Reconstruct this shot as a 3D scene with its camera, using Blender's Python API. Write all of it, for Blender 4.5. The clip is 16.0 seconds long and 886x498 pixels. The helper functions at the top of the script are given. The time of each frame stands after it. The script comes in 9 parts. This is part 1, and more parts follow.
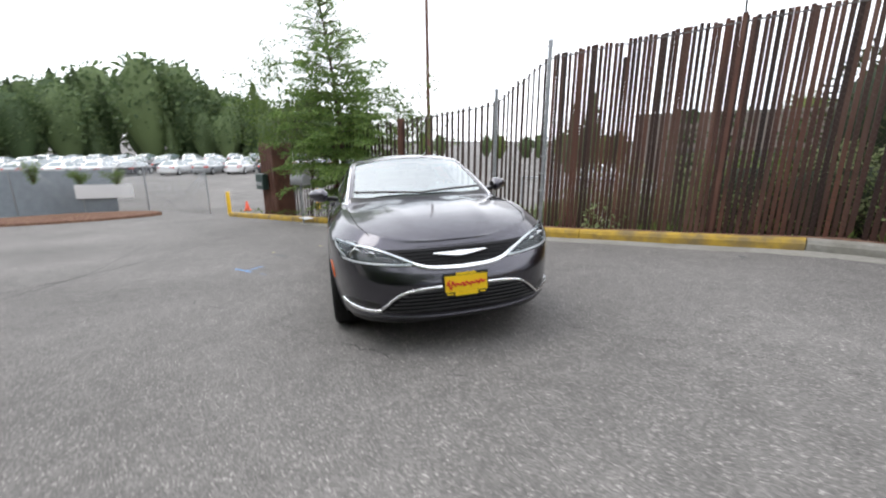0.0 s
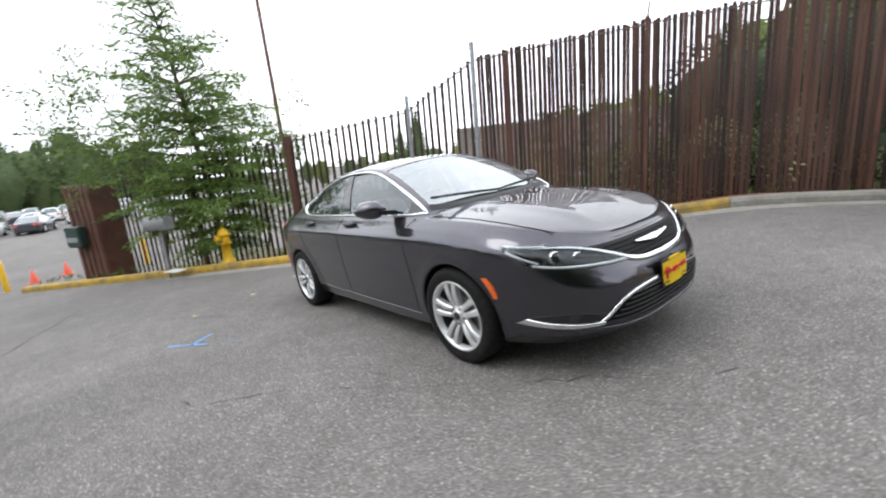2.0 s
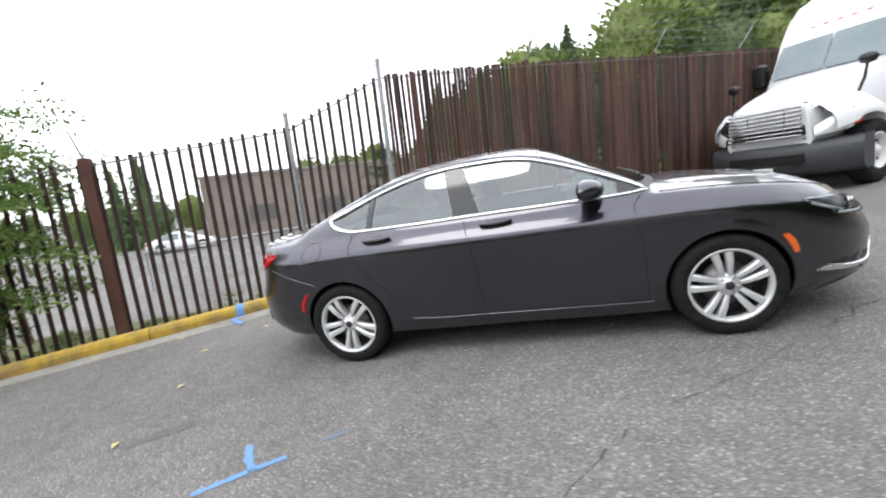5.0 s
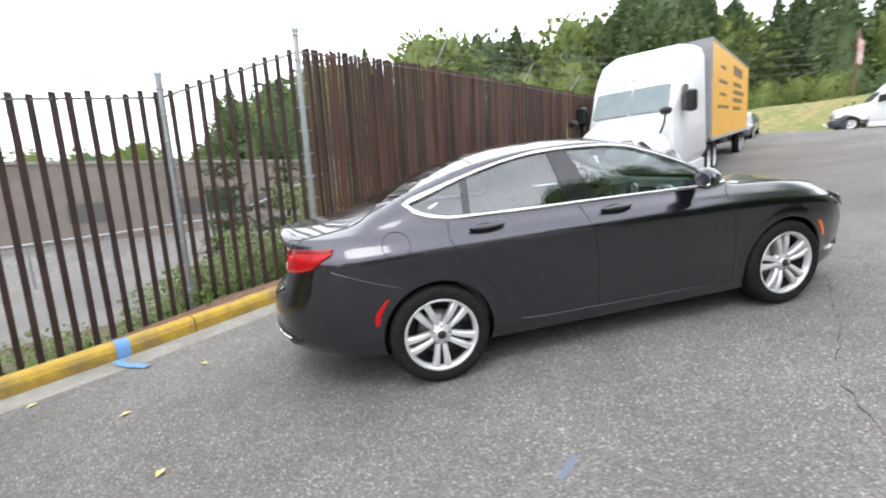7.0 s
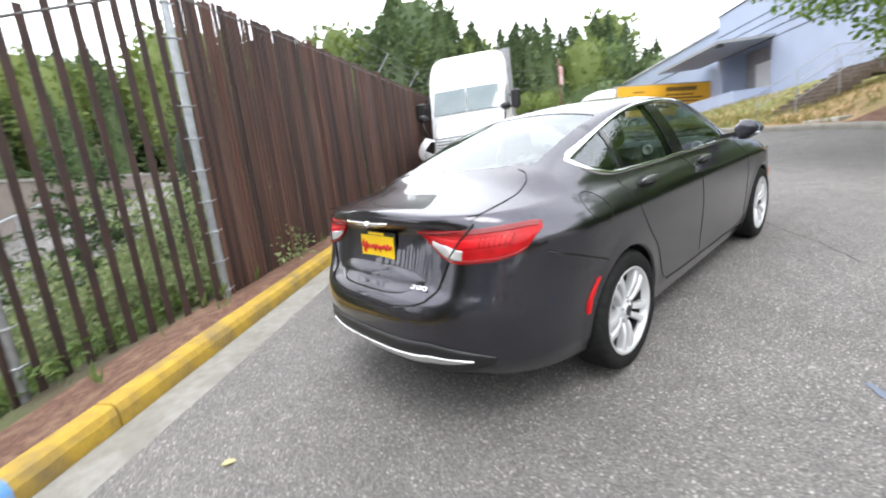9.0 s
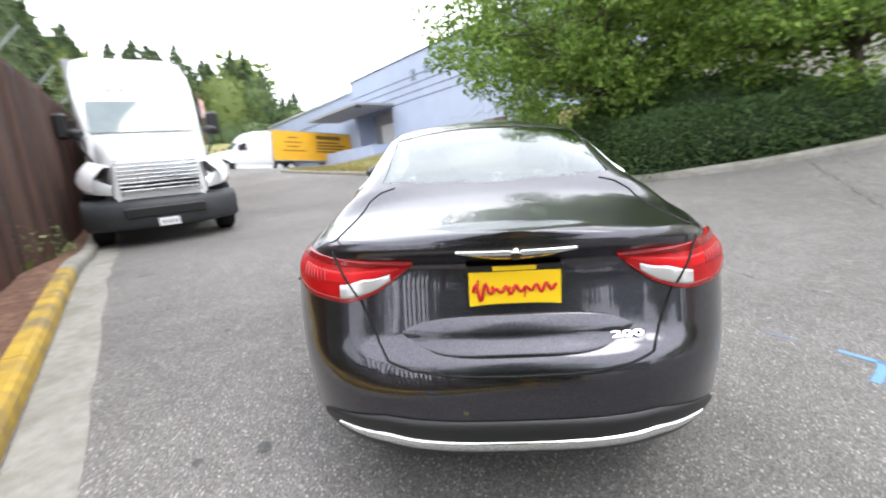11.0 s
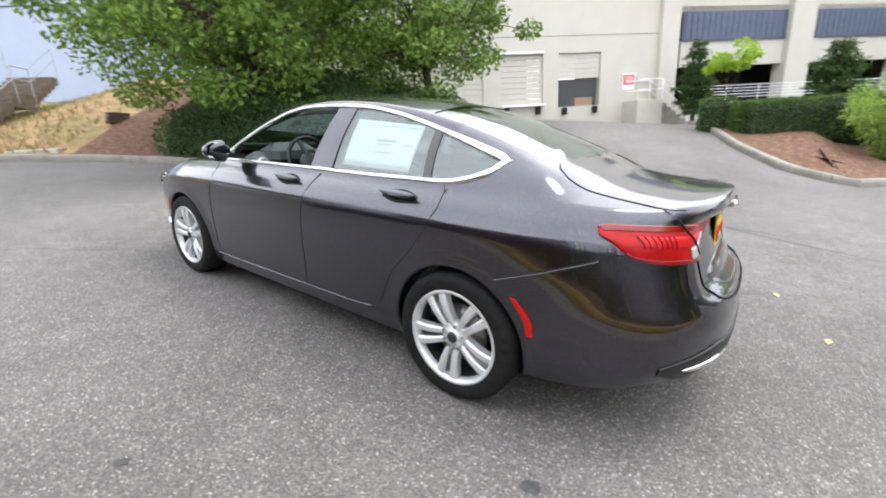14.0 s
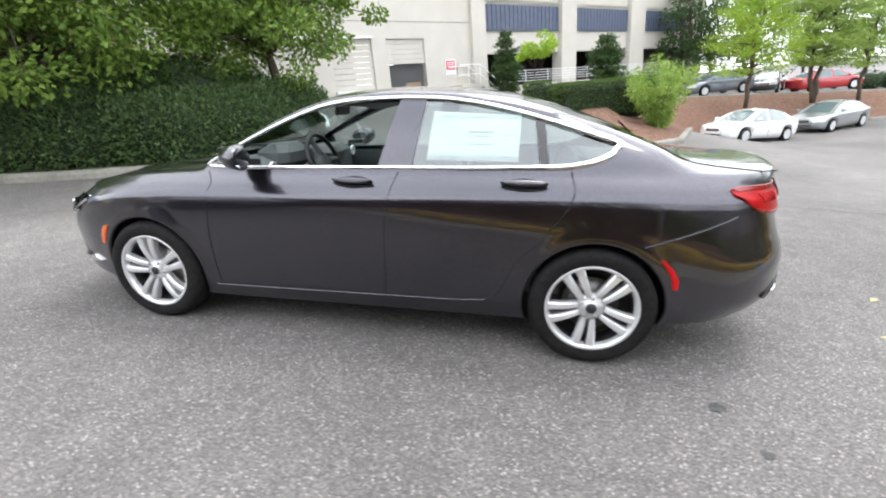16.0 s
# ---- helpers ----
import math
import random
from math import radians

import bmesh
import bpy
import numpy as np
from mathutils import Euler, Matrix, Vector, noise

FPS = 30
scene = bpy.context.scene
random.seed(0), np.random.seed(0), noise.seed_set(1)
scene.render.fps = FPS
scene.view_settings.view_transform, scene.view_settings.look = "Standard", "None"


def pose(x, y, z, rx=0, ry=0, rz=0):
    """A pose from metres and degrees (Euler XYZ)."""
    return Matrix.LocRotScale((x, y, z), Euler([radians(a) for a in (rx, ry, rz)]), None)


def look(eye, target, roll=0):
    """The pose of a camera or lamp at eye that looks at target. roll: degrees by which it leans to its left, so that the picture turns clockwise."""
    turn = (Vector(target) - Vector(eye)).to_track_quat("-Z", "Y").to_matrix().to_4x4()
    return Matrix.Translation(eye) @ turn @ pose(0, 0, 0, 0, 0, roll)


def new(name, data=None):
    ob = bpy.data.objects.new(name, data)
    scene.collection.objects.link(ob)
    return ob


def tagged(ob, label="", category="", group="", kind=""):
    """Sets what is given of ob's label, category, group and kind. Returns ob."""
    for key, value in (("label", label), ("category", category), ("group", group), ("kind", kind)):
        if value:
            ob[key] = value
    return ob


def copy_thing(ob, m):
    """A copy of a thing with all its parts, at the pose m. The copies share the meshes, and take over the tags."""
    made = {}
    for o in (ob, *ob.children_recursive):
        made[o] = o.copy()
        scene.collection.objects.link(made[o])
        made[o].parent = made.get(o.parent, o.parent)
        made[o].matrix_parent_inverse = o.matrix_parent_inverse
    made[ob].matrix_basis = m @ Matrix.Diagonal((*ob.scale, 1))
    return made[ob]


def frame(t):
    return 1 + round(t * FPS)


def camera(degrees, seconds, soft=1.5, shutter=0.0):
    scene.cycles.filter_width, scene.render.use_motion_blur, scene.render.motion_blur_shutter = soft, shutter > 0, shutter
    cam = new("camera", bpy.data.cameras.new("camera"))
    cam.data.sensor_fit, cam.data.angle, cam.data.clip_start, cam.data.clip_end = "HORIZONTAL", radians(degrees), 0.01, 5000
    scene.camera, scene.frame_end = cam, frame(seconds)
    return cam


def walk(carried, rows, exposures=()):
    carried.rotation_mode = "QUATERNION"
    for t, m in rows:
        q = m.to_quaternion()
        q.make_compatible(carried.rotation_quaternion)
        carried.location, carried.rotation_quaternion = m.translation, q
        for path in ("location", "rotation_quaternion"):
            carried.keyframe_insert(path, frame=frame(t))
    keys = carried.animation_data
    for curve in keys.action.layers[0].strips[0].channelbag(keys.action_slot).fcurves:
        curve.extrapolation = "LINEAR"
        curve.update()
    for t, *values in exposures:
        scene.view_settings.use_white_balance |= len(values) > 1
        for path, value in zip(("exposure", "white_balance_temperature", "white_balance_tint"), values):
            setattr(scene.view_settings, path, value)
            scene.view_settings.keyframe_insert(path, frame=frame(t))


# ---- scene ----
cam = camera(92.7, 16.0, soft=2.0, shutter=0.5)
PATH = [
    (0, (4.978, -0.868, 1.642), (3.105, -0.379, 1.143), 0.1),
    (0.5, (4.563, -1.281, 1.604), (2.715, -0.638, 1.19), -2.0),
    (1, (4.2, -1.731, 1.544), (2.453, -0.865, 1.098), -2.4),
    (1.5, (3.78, -2.141, 1.498), (2.107, -1.138, 1.055), -3.3),
    (2, (3.401, -2.589, 1.459), (1.865, -1.382, 1.028), -5.1),
    (2.5, (2.947, -2.979, 1.431), (1.528, -1.628, 1.029), -6.3),
    (3, (2.492, -3.32, 1.374), (1.257, -1.796, 0.983), -5.3),
    (3.5, (1.996, -3.581, 1.368), (0.918, -1.944, 0.973), -6.6),
    (4, (1.459, -3.775, 1.325), (0.607, -1.994, 1.005), -4.6),
    (4.5, (0.915, -3.868, 1.297), (0.263, -2.018, 0.908), -4.5),
    (4.7, (0.688, -3.883, 1.283), (0.063, -2.014, 0.941), -5.2),
    (6.8, (-1.689, -3.554, 1.173), (-1.349, -1.61, 0.852), -4.5),
    (7, (-1.906, -3.467, 1.169), (-1.491, -1.536, 0.853), -3.1),
    (7.5, (-2.439, -3.225, 1.137), (-1.743, -1.386, 0.771), -5.5),
    (8, (-2.891, -2.848, 1.102), (-2.085, -1.045, 0.787), -6.4),
    (8.5, (-3.292, -2.43, 1.062), (-2.17, -0.822, 0.652), -6.1),
    (9, (-3.558, -1.923, 1.05), (-2.272, -0.435, 0.689), -6.8),
    (9.5, (-3.757, -1.406, 1.026), (-2.166, -0.269, 0.605), -6.2),
    (10, (-3.83, -0.866, 1.041), (-2.114, 0.074, 0.628), -6.3),
    (10.2, (-3.842, -0.656, 1.058), (-2.047, 0.143, 0.693), -5.9),
    (12.3, (-3.263, 1.222, 1.142), (-1.425, 0.625, 0.643), -4.6),
    (12.5, (-3.186, 1.375, 1.16), (-1.357, 0.732, 0.668), -4.6),
    (13, (-3.042, 1.758, 1.168), (-1.512, 0.6, 0.602), -3.9),
    (13.5, (-2.782, 2.104, 1.176), (-1.406, 0.773, 0.598), -2.9),
    (14, (-2.51, 2.381, 1.257), (-1.342, 0.858, 0.693), -3.3),
    (14.5, (-2.189, 2.59, 1.285), (-1.139, 1.01, 0.652), -3.4),
    (15, (-1.831, 2.728, 1.327), (-0.946, 1.064, 0.658), -2.8),
    (15.5, (-1.478, 2.903, 1.332), (-0.916, 1.1, 0.672), -4.3),
    (16, (-1.122, 3.005, 1.393), (-0.683, 1.176, 0.713), -5.3),
]
walk(cam, [(t, look(eye, aim, roll)) for t, eye, aim, roll in PATH], [(0.0, -0.33), (4.5, -0.17), (7.0, 0.02), (9.0, 0.21), (12.5, 0.28), (14.5, 0.25), (16.0, 0.33)])

# ---- light: an overcast afternoon sky with a very soft sun ----
world = bpy.data.worlds.new("overcast_sky")
scene.world = world
world.use_nodes = True
wn, wl = world.node_tree.nodes, world.node_tree.links
wn.clear()
sky = wn.new("ShaderNodeTexSky")
sky.sky_type, sky.sun_disc = "NISHITA", False
sky.sun_elevation, sky.sun_rotation = radians(52), radians(200)
sky_gain = wn.new("ShaderNodeVectorMath")
sky_gain.operation = "SCALE"
sky_gain.inputs["Scale"].default_value = 0.12
cloud = wn.new("ShaderNodeTexNoise")
cloud.inputs["Scale"].default_value, cloud.inputs["Detail"].default_value = 1.7, 4.0
cloud_ramp = wn.new("ShaderNodeValToRGB")
cloud_ramp.color_ramp.elements[0].position, cloud_ramp.color_ramp.elements[1].position = 0.3, 0.72
cloud_ramp.color_ramp.elements[0].color = (2.38, 2.46, 2.66, 1)
cloud_ramp.color_ramp.elements[1].color = (3.55, 3.6, 3.76, 1)
deck = wn.new("ShaderNodeMix")
deck.data_type = "RGBA"
deck.inputs["Factor"].default_value = 0.86
sky_out = wn.new("ShaderNodeBackground")
sky_out.inputs["Strength"].default_value = 1.0
world_out = wn.new("ShaderNodeOutputWorld")
coords = wn.new("ShaderNodeTexCoord")
wl.new(coords.outputs["Generated"], cloud.inputs["Vector"])
wl.new(cloud.outputs["Fac"], cloud_ramp.inputs["Fac"])
wl.new(sky.outputs["Color"], sky_gain.inputs[0])
wl.new(sky_gain.outputs["Vector"], deck.inputs["A"])
wl.new(cloud_ramp.outputs["Color"], deck.inputs["B"])
wl.new(deck.outputs["Result"], sky_out.inputs["Color"])
wl.new(sky_out.outputs["Background"], world_out.inputs["Surface"])

sun = new("sun", bpy.data.lights.new("sun", "SUN"))
sun.data.energy, sun.data.angle, sun.data.color = 1.1, radians(25), (1.0, 0.97, 0.93)
sun.matrix_world = look((0, 0, 30), (0.35 * 30, 0.6 * 30, -1.3 * 30 + 30))
scene.view_settings.exposure = 0.0


# ---- materials ----
def mat(name, col, rough=0.6, metal=0.0, col2=None, scale=6.0, col3=None, scale3=0.7, mix3=0.5, bump=0.0, bscale=60.0,
        coat=0.0, stretch=None, vary=0.0, spec=0.5, rough2=None, detail=6.0, world_space=True):
    """A surface: two colours mixed by fine noise, a third in large stains, and a bump; vary: brightness by object."""
    m = bpy.data.materials.new(name)
    m.use_nodes = True
    n, l = m.node_tree.nodes, m.node_tree.links
    b = n["Principled BSDF"]
    b.inputs["Base Color"].default_value = (*col, 1)
    b.inputs["Roughness"].default_value = rough
    b.inputs["Metallic"].default_value = metal
    b.inputs["Specular IOR Level"].default_value = spec
    b.inputs["Coat Weight"].default_value = coat
    b.inputs["Coat Roughness"].default_value = 0.03
    tc = n.new("ShaderNodeTexCoord")
    if world_space:
        geo = n.new("ShaderNodeNewGeometry")
        place = geo.outputs["Position"]
    else:
        place = tc.outputs["Object"]
    if stretch:
        mp = n.new("ShaderNodeMapping")
        mp.inputs["Scale"].default_value = stretch
        l.new(place, mp.inputs["Vector"])
        place = mp.outputs["Vector"]

    def noise_of(s, d=detail):
        t = n.new("ShaderNodeTexNoise")
        t.inputs["Scale"].default_value, t.inputs["Detail"].default_value = s, d
        l.new(place, t.inputs["Vector"])
        return t.outputs["Fac"]

    def ramp_of(fac, lo, hi):
        r = n.new("ShaderNodeMapRange")
        r.inputs["From Min"].default_value, r.inputs["From Max"].default_value = lo, hi
        l.new(fac, r.inputs["Value"])
        return r.outputs["Result"]

    def blend(fac, a, bb, mode="MIX"):
        x = n.new("ShaderNodeMix")
        x.data_type, x.blend_type = "RGBA", mode
        if isinstance(fac, float):
            x.inputs["Factor"].default_value = fac
        else:
            l.new(fac, x.inputs["Factor"])
        for key, v in (("A", a), ("B", bb)):
            if isinstance(v, tuple):
                x.inputs[key].default_value = (*v, 1)
            else:
                l.new(v, x.inputs[key])
        return x.outputs["Result"]

    out = None
    if col2:
        out = blend(ramp_of(noise_of(scale), 0.35, 0.65), col, col2)
    if col3:
        f = n.new("ShaderNodeMath")
        f.operation = "MULTIPLY"
        l.new(ramp_of(noise_of(scale3, 3.0), 0.45, 0.7), f.inputs[0])
        f.inputs[1].default_value = mix3
        out = blend(f.outputs[0], out if out else col, col3)
    if vary:
        info = n.new("ShaderNodeObjectInfo")
        r = n.new("ShaderNodeMapRange")
        r.inputs["To Min"].default_value, r.inputs["To Max"].default_value = 1 - vary, 1 + vary
        l.new(info.outputs["Random"], r.inputs["Value"])
        hsv = n.new("ShaderNodeHueSaturation")
        l.new(r.outputs["Result"], hsv.inputs["Value"])
        if out:
            l.new(out, hsv.inputs["Color"])
        else:
            hsv.inputs["Color"].default_value = (*col, 1)
        out = hsv.outputs["Color"]
    if out:
        l.new(out, b.inputs["Base Color"])
    if rough2 is not None:
        r = n.new("ShaderNodeMapRange")
        r.inputs["From Min"].default_value, r.inputs["From Max"].default_value = 0.35, 0.65
        r.inputs["To Min"].default_value, r.inputs["To Max"].default_value = rough, rough2
        l.new(noise_of(scale * 0.6), r.inputs["Value"])
        l.new(r.outputs["Result"], b.inputs["Roughness"])
    if bump:
        bp = n.new("ShaderNodeBump")
        bp.inputs["Strength"].default_value, bp.inputs["Distance"].default_value = bump, 0.02
        l.new(noise_of(bscale, 5.0), bp.inputs["Height"])
        l.new(bp.outputs["Normal"], b.inputs["Normal"])
    return m


def leaf_mat(name, a, b_col, rough=0.55):
    """Leaves: colour varies from leaf to leaf, and light passes through them a little."""
    m = bpy.data.materials.new(name)
    m.use_nodes = True
    n, l = m.node_tree.nodes, m.node_tree.links
    b = n["Principled BSDF"]
    geo = n.new("ShaderNodeNewGeometry")
    x = n.new("ShaderNodeMix")
    x.data_type = "RGBA"
    x.inputs["A"].default_value, x.inputs["B"].default_value = (*a, 1), (*b_col, 1)
    l.new(geo.outputs["Random Per Island"], x.inputs["Factor"])
    l.new(x.outputs["Result"], b.inputs["Base Color"])
    b.inputs["Roughness"].default_value = rough
    b.inputs["Specular IOR Level"].default_value = 0.3
    tr = n.new("ShaderNodeBsdfTranslucent")
    l.new(x.outputs["Result"], tr.inputs["Color"])
    add = n.new("ShaderNodeMixShader")
    add.inputs["Fac"].default_value = 0.35
    out = n["Material Output"]
    l.new(b.outputs["BSDF"], add.inputs[1])
    l.new(tr.outputs["BSDF"], add.inputs[2])
    l.new(add.outputs["Shader"], out.inputs["Surface"])
    return m


def asphalt_mat():
    """Worn grey asphalt: pale stone chips in dark binder, large stains, seal cracks left to geometry."""
    m = bpy.data.materials.new("worn_asphalt")
    m.use_nodes = True
    n, l = m.node_tree.nodes, m.node_tree.links
    b = n["Principled BSDF"]
    geo = n.new("ShaderNodeNewGeometry")
    vor = n.new("ShaderNodeTexVoronoi")
    vor.inputs["Scale"].default_value = 120.0
    fine = n.new("ShaderNodeTexNoise")
    fine.inputs["Scale"].default_value, fine.inputs["Detail"].default_value = 160.0, 3.0
    wide = n.new("ShaderNodeTexNoise")
    wide.inputs["Scale"].default_value, wide.inputs["Detail"].default_value = 0.35, 5.0
    mid = n.new("ShaderNodeTexNoise")
    mid.inputs["Scale"].default_value, mid.inputs["Detail"].default_value = 5.0, 5.0
    for t in (vor, fine, wide, mid):
        l.new(geo.outputs["Position"], t.inputs["Vector"])
    sep = n.new("ShaderNodeSeparateColor")
    l.new(vor.outputs["Color"], sep.inputs["Color"])
    chip = n.new("ShaderNodeValToRGB")
    e = chip.color_ramp.elements
    e[0].position, e[0].color = 0.0, (0.100, 0.096, 0.091, 1)
    e[1].position, e[1].color = 1.0, (0.43, 0.41, 0.38, 1)
    for pos, c in ((0.45, 0.148), (0.8, 0.185), (0.94, 0.245)):
        k = chip.color_ramp.elements.new(pos)
        k.color = (c * 1.01, c * 0.96, c * 0.91, 1)
    l.new(sep.outputs["Red"], chip.inputs["Fac"])
    stain = n.new("ShaderNodeMapRange")
    stain.inputs["From Min"].default_value, stain.inputs["From Max"].default_value = 0.3, 0.7
    stain.inputs["To Min"].default_value, stain.inputs["To Max"].default_value = 0.76, 1.16
    l.new(wide.outputs["Fac"], stain.inputs["Value"])
    stain2 = n.new("ShaderNodeMapRange")
    stain2.inputs["From Min"].default_value, stain2.inputs["From Max"].default_value = 0.3, 0.7
    stain2.inputs["To Min"].default_value, stain2.inputs["To Max"].default_value = 0.9, 1.1
    l.new(mid.outputs["Fac"], stain2.inputs["Value"])
    mul = n.new("ShaderNodeMath")
    mul.operation = "MULTIPLY"
    l.new(stain.outputs["Result"], mul.inputs[0])
    l.new(stain2.outputs["Result"], mul.inputs[1])
    hsv = n.new("ShaderNodeHueSaturation")
    l.new(chip.outputs["Color"], hsv.inputs["Color"])
    l.new(mul.outputs[0], hsv.inputs["Value"])
    l.new(hsv.outputs["Color"], b.inputs["Base Color"])
    b.inputs["Roughness"].default_value = 0.82
    b.inputs["Specular IOR Level"].default_value = 0.35
    bp = n.new("ShaderNodeBump")
    bp.inputs["Strength"].default_value, bp.inputs["Distance"].default_value = 0.55, 0.006
    addh = n.new("ShaderNodeMath")
    addh.operation = "ADD"
    l.new(sep.outputs["Red"], addh.inputs[0])
    l.new(fine.outputs["Fac"], addh.inputs[1])
    l.new(addh.outputs[0], bp.inputs["Height"])
    l.new(bp.outputs["Normal"], b.inputs["Normal"])
    return m


def glass_mat(name, tint, alpha_mix=0.5, rough=0.02, gloss=1.0):
    """Car glass: clear tinted glass as a mix of sharp reflection and tinted see-through."""
    m = bpy.data.materials.new(name)
    m.use_nodes = True
    n, l = m.node_tree.nodes, m.node_tree.links
    n.remove(n["Principled BSDF"])
    tr = n.new("ShaderNodeBsdfTransparent")
    tr.inputs["Color"].default_value = (*tint, 1)
    gl = n.new("ShaderNodeBsdfGlossy")
    gl.inputs["Roughness"].default_value = rough
    gl.inputs["Color"].default_value = (0.94 * gloss, 0.99 * gloss, gloss, 1)
    lw = n.new("ShaderNodeLayerWeight")
    lw.inputs["Blend"].default_value = 0.5
    fr = n.new("ShaderNodeMath")
    fr.operation = "POWER"
    fr.inputs[1].default_value = 5.0
    l.new(lw.outputs["Facing"], fr.inputs[0])
    boost = n.new("ShaderNodeMapRange")
    boost.inputs["From Min"].default_value, boost.inputs["From Max"].default_value = 0.0, 1.0
    boost.inputs["To Min"].default_value, boost.inputs["To Max"].default_value = alpha_mix, 1.0
    l.new(fr.outputs[0], boost.inputs["Value"])
    mx = n.new("ShaderNodeMixShader")
    l.new(boost.outputs["Result"], mx.inputs["Fac"])
    l.new(tr.outputs["BSDF"], mx.inputs[1])
    l.new(gl.outputs["BSDF"], mx.inputs[2])
    l.new(mx.outputs["Shader"], n["Material Output"].inputs["Surface"])
    return m


ASPHALT = asphalt_mat()
YELLOW_KERB = mat("yellow_kerb_paint", (0.47, 0.31, 0.035), 0.75, col2=(0.36, 0.23, 0.035), scale=9, col3=(0.17, 0.13, 0.07), scale3=4, mix3=0.85, bump=0.4, bscale=40)
CONCRETE = mat("weathered_concrete", (0.30, 0.29, 0.26), 0.85, col2=(0.24, 0.23, 0.205), scale=14, col3=(0.16, 0.15, 0.12), scale3=2.5, mix3=0.6, bump=0.4, bscale=70)
BARK = mat("bark_mulch", (0.17, 0.085, 0.055), 0.95, col2=(0.09, 0.045, 0.03), scale=38, col3=(0.26, 0.16, 0.10), scale3=9, mix3=0.7, bump=1.0, bscale=45)
GRASS_GROUND = mat("dry_grass_ground", (0.15, 0.165, 0.06), 0.95, col2=(0.32, 0.24, 0.11), scale=2.2, col3=(0.11, 0.16, 0.035), scale3=0.6, mix3=0.8, bump=1.0, bscale=25)
DRY_SLOPE = mat("dry_hay_slope", (0.42, 0.28, 0.14), 0.95, col2=(0.25, 0.15, 0.085), scale=3.0, col3=(0.15, 0.17, 0.05), scale3=0.8, mix3=0.7, bump=1.0, bscale=30)
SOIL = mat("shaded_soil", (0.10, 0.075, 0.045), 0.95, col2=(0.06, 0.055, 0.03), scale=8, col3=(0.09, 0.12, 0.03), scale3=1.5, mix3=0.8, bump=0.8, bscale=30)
SLAT_BROWN = mat("brown_fence_slat", (0.084, 0.034, 0.021), 0.7, col2=(0.036, 0.016, 0.012), scale=5, col3=(0.15, 0.085, 0.062), scale3=3, mix3=0.55, bump=0.25, bscale=20, stretch=(1, 1, 0.12), vary=0.6)
SLAT_DARK = mat("bare_dark_slat", (0.040, 0.019, 0.014), 0.7, col2=(0.020, 0.011, 0.009), scale=5, col3=(0.075, 0.034, 0.024), scale3=2.0, mix3=0.4, bump=0.2)
STEEL_GALV = mat("galvanised_steel", (0.42, 0.44, 0.46), 0.45, metal=0.75, col2=(0.33, 0.35, 0.37), scale=16, bump=0.05)
STEEL_DARK = mat("dull_wire", (0.20, 0.20, 0.20), 0.5, metal=0.7)
CREAM = mat("cream_concrete_wall", (0.53, 0.51, 0.455), 0.8, col2=(0.50, 0.48, 0.43), scale=1.2, col3=(0.50, 0.47, 0.40), scale3=0.35, mix3=0.5, bump=0.1, bscale=30)
CREAM_DARK = mat("cream_door_paint", (0.52, 0.50, 0.445), 0.6, col2=(0.49, 0.47, 0.415), scale=3, bump=0.05)
BLUE_WALL = mat("pale_blue_wall_paint", (0.40, 0.46, 0.60), 0.7, col2=(0.38, 0.44, 0.57), scale=0.8, col3=(0.34, 0.39, 0.50), scale3=0.2, mix3=0.5, bump=0.05)
BLUE_STRIPE = mat("dark_wall_stripe", (0.06, 0.07, 0.10), 0.6)
BLUE_PANEL = mat("slate_blue_metal_panel", (0.085, 0.105, 0.16), 0.5, col2=(0.07, 0.09, 0.14), scale=3)
# near-black colour that stands in for shade inside the buildings
INDOOR_SHADE = mat("dark_indoor_shade", (0.03, 0.03, 0.03), 0.9)
WHITE_PAINT = mat("white_paint", (0.78, 0.79, 0.80), 0.35, col2=(0.74, 0.75, 0.77), scale=2, coat=0.3)
GREY_PLASTIC = mat("grey_bumper_plastic", (0.055, 0.058, 0.065), 0.55, col2=(0.045, 0.048, 0.055), scale=8)
BLACK_RUBBER = mat("black_rubber", (0.012, 0.012, 0.012), 0.75, col2=(0.02, 0.02, 0.02), scale=30, bump=0.1)
BLACK_RUBBER.node_tree.nodes["Principled BSDF"].inputs["Specular IOR Level"].default_value = 0.15
BLACK_PLASTIC = mat("black_plastic", (0.012, 0.012, 0.013), 0.4)
CHROME = mat("chrome", (0.86, 0.87, 0.88), 0.06, metal=1.0)
ALLOY = mat("silver_alloy", (0.72, 0.73, 0.74), 0.30, metal=0.45, coat=0.4)
# darker alloy: dull trim, and wheel barrels with their shade in the colour
ALLOY_DARK = mat("dull_and_shaded_alloy", (0.06, 0.06, 0.063), 0.45, metal=0.6)
BRAKE_STEEL = mat("brake_steel", (0.30, 0.30, 0.30), 0.35, metal=0.8, col2=(0.22, 0.20, 0.19), scale=30)
YELLOW_VAN = mat("yellow_trailer_paint", (0.80, 0.42, 0.02), 0.45, col2=(0.74, 0.38, 0.02), scale=1.5)
TRAILER_GREY = mat("trailer_front_grey", (0.33, 0.33, 0.34), 0.5, col2=(0.27, 0.27, 0.28), scale=3)
HYDRANT_YELLOW = mat("hydrant_yellow_paint", (0.75, 0.46, 0.01), 0.4, col2=(0.66, 0.38, 0.01), scale=9, bump=0.1)
RUST_BROWN = mat("rusty_brown_steel", (0.11, 0.045, 0.03), 0.7, col2=(0.07, 0.03, 0.02), scale=6, col3=(0.18, 0.09, 0.06), scale3=3, bump=0.2)
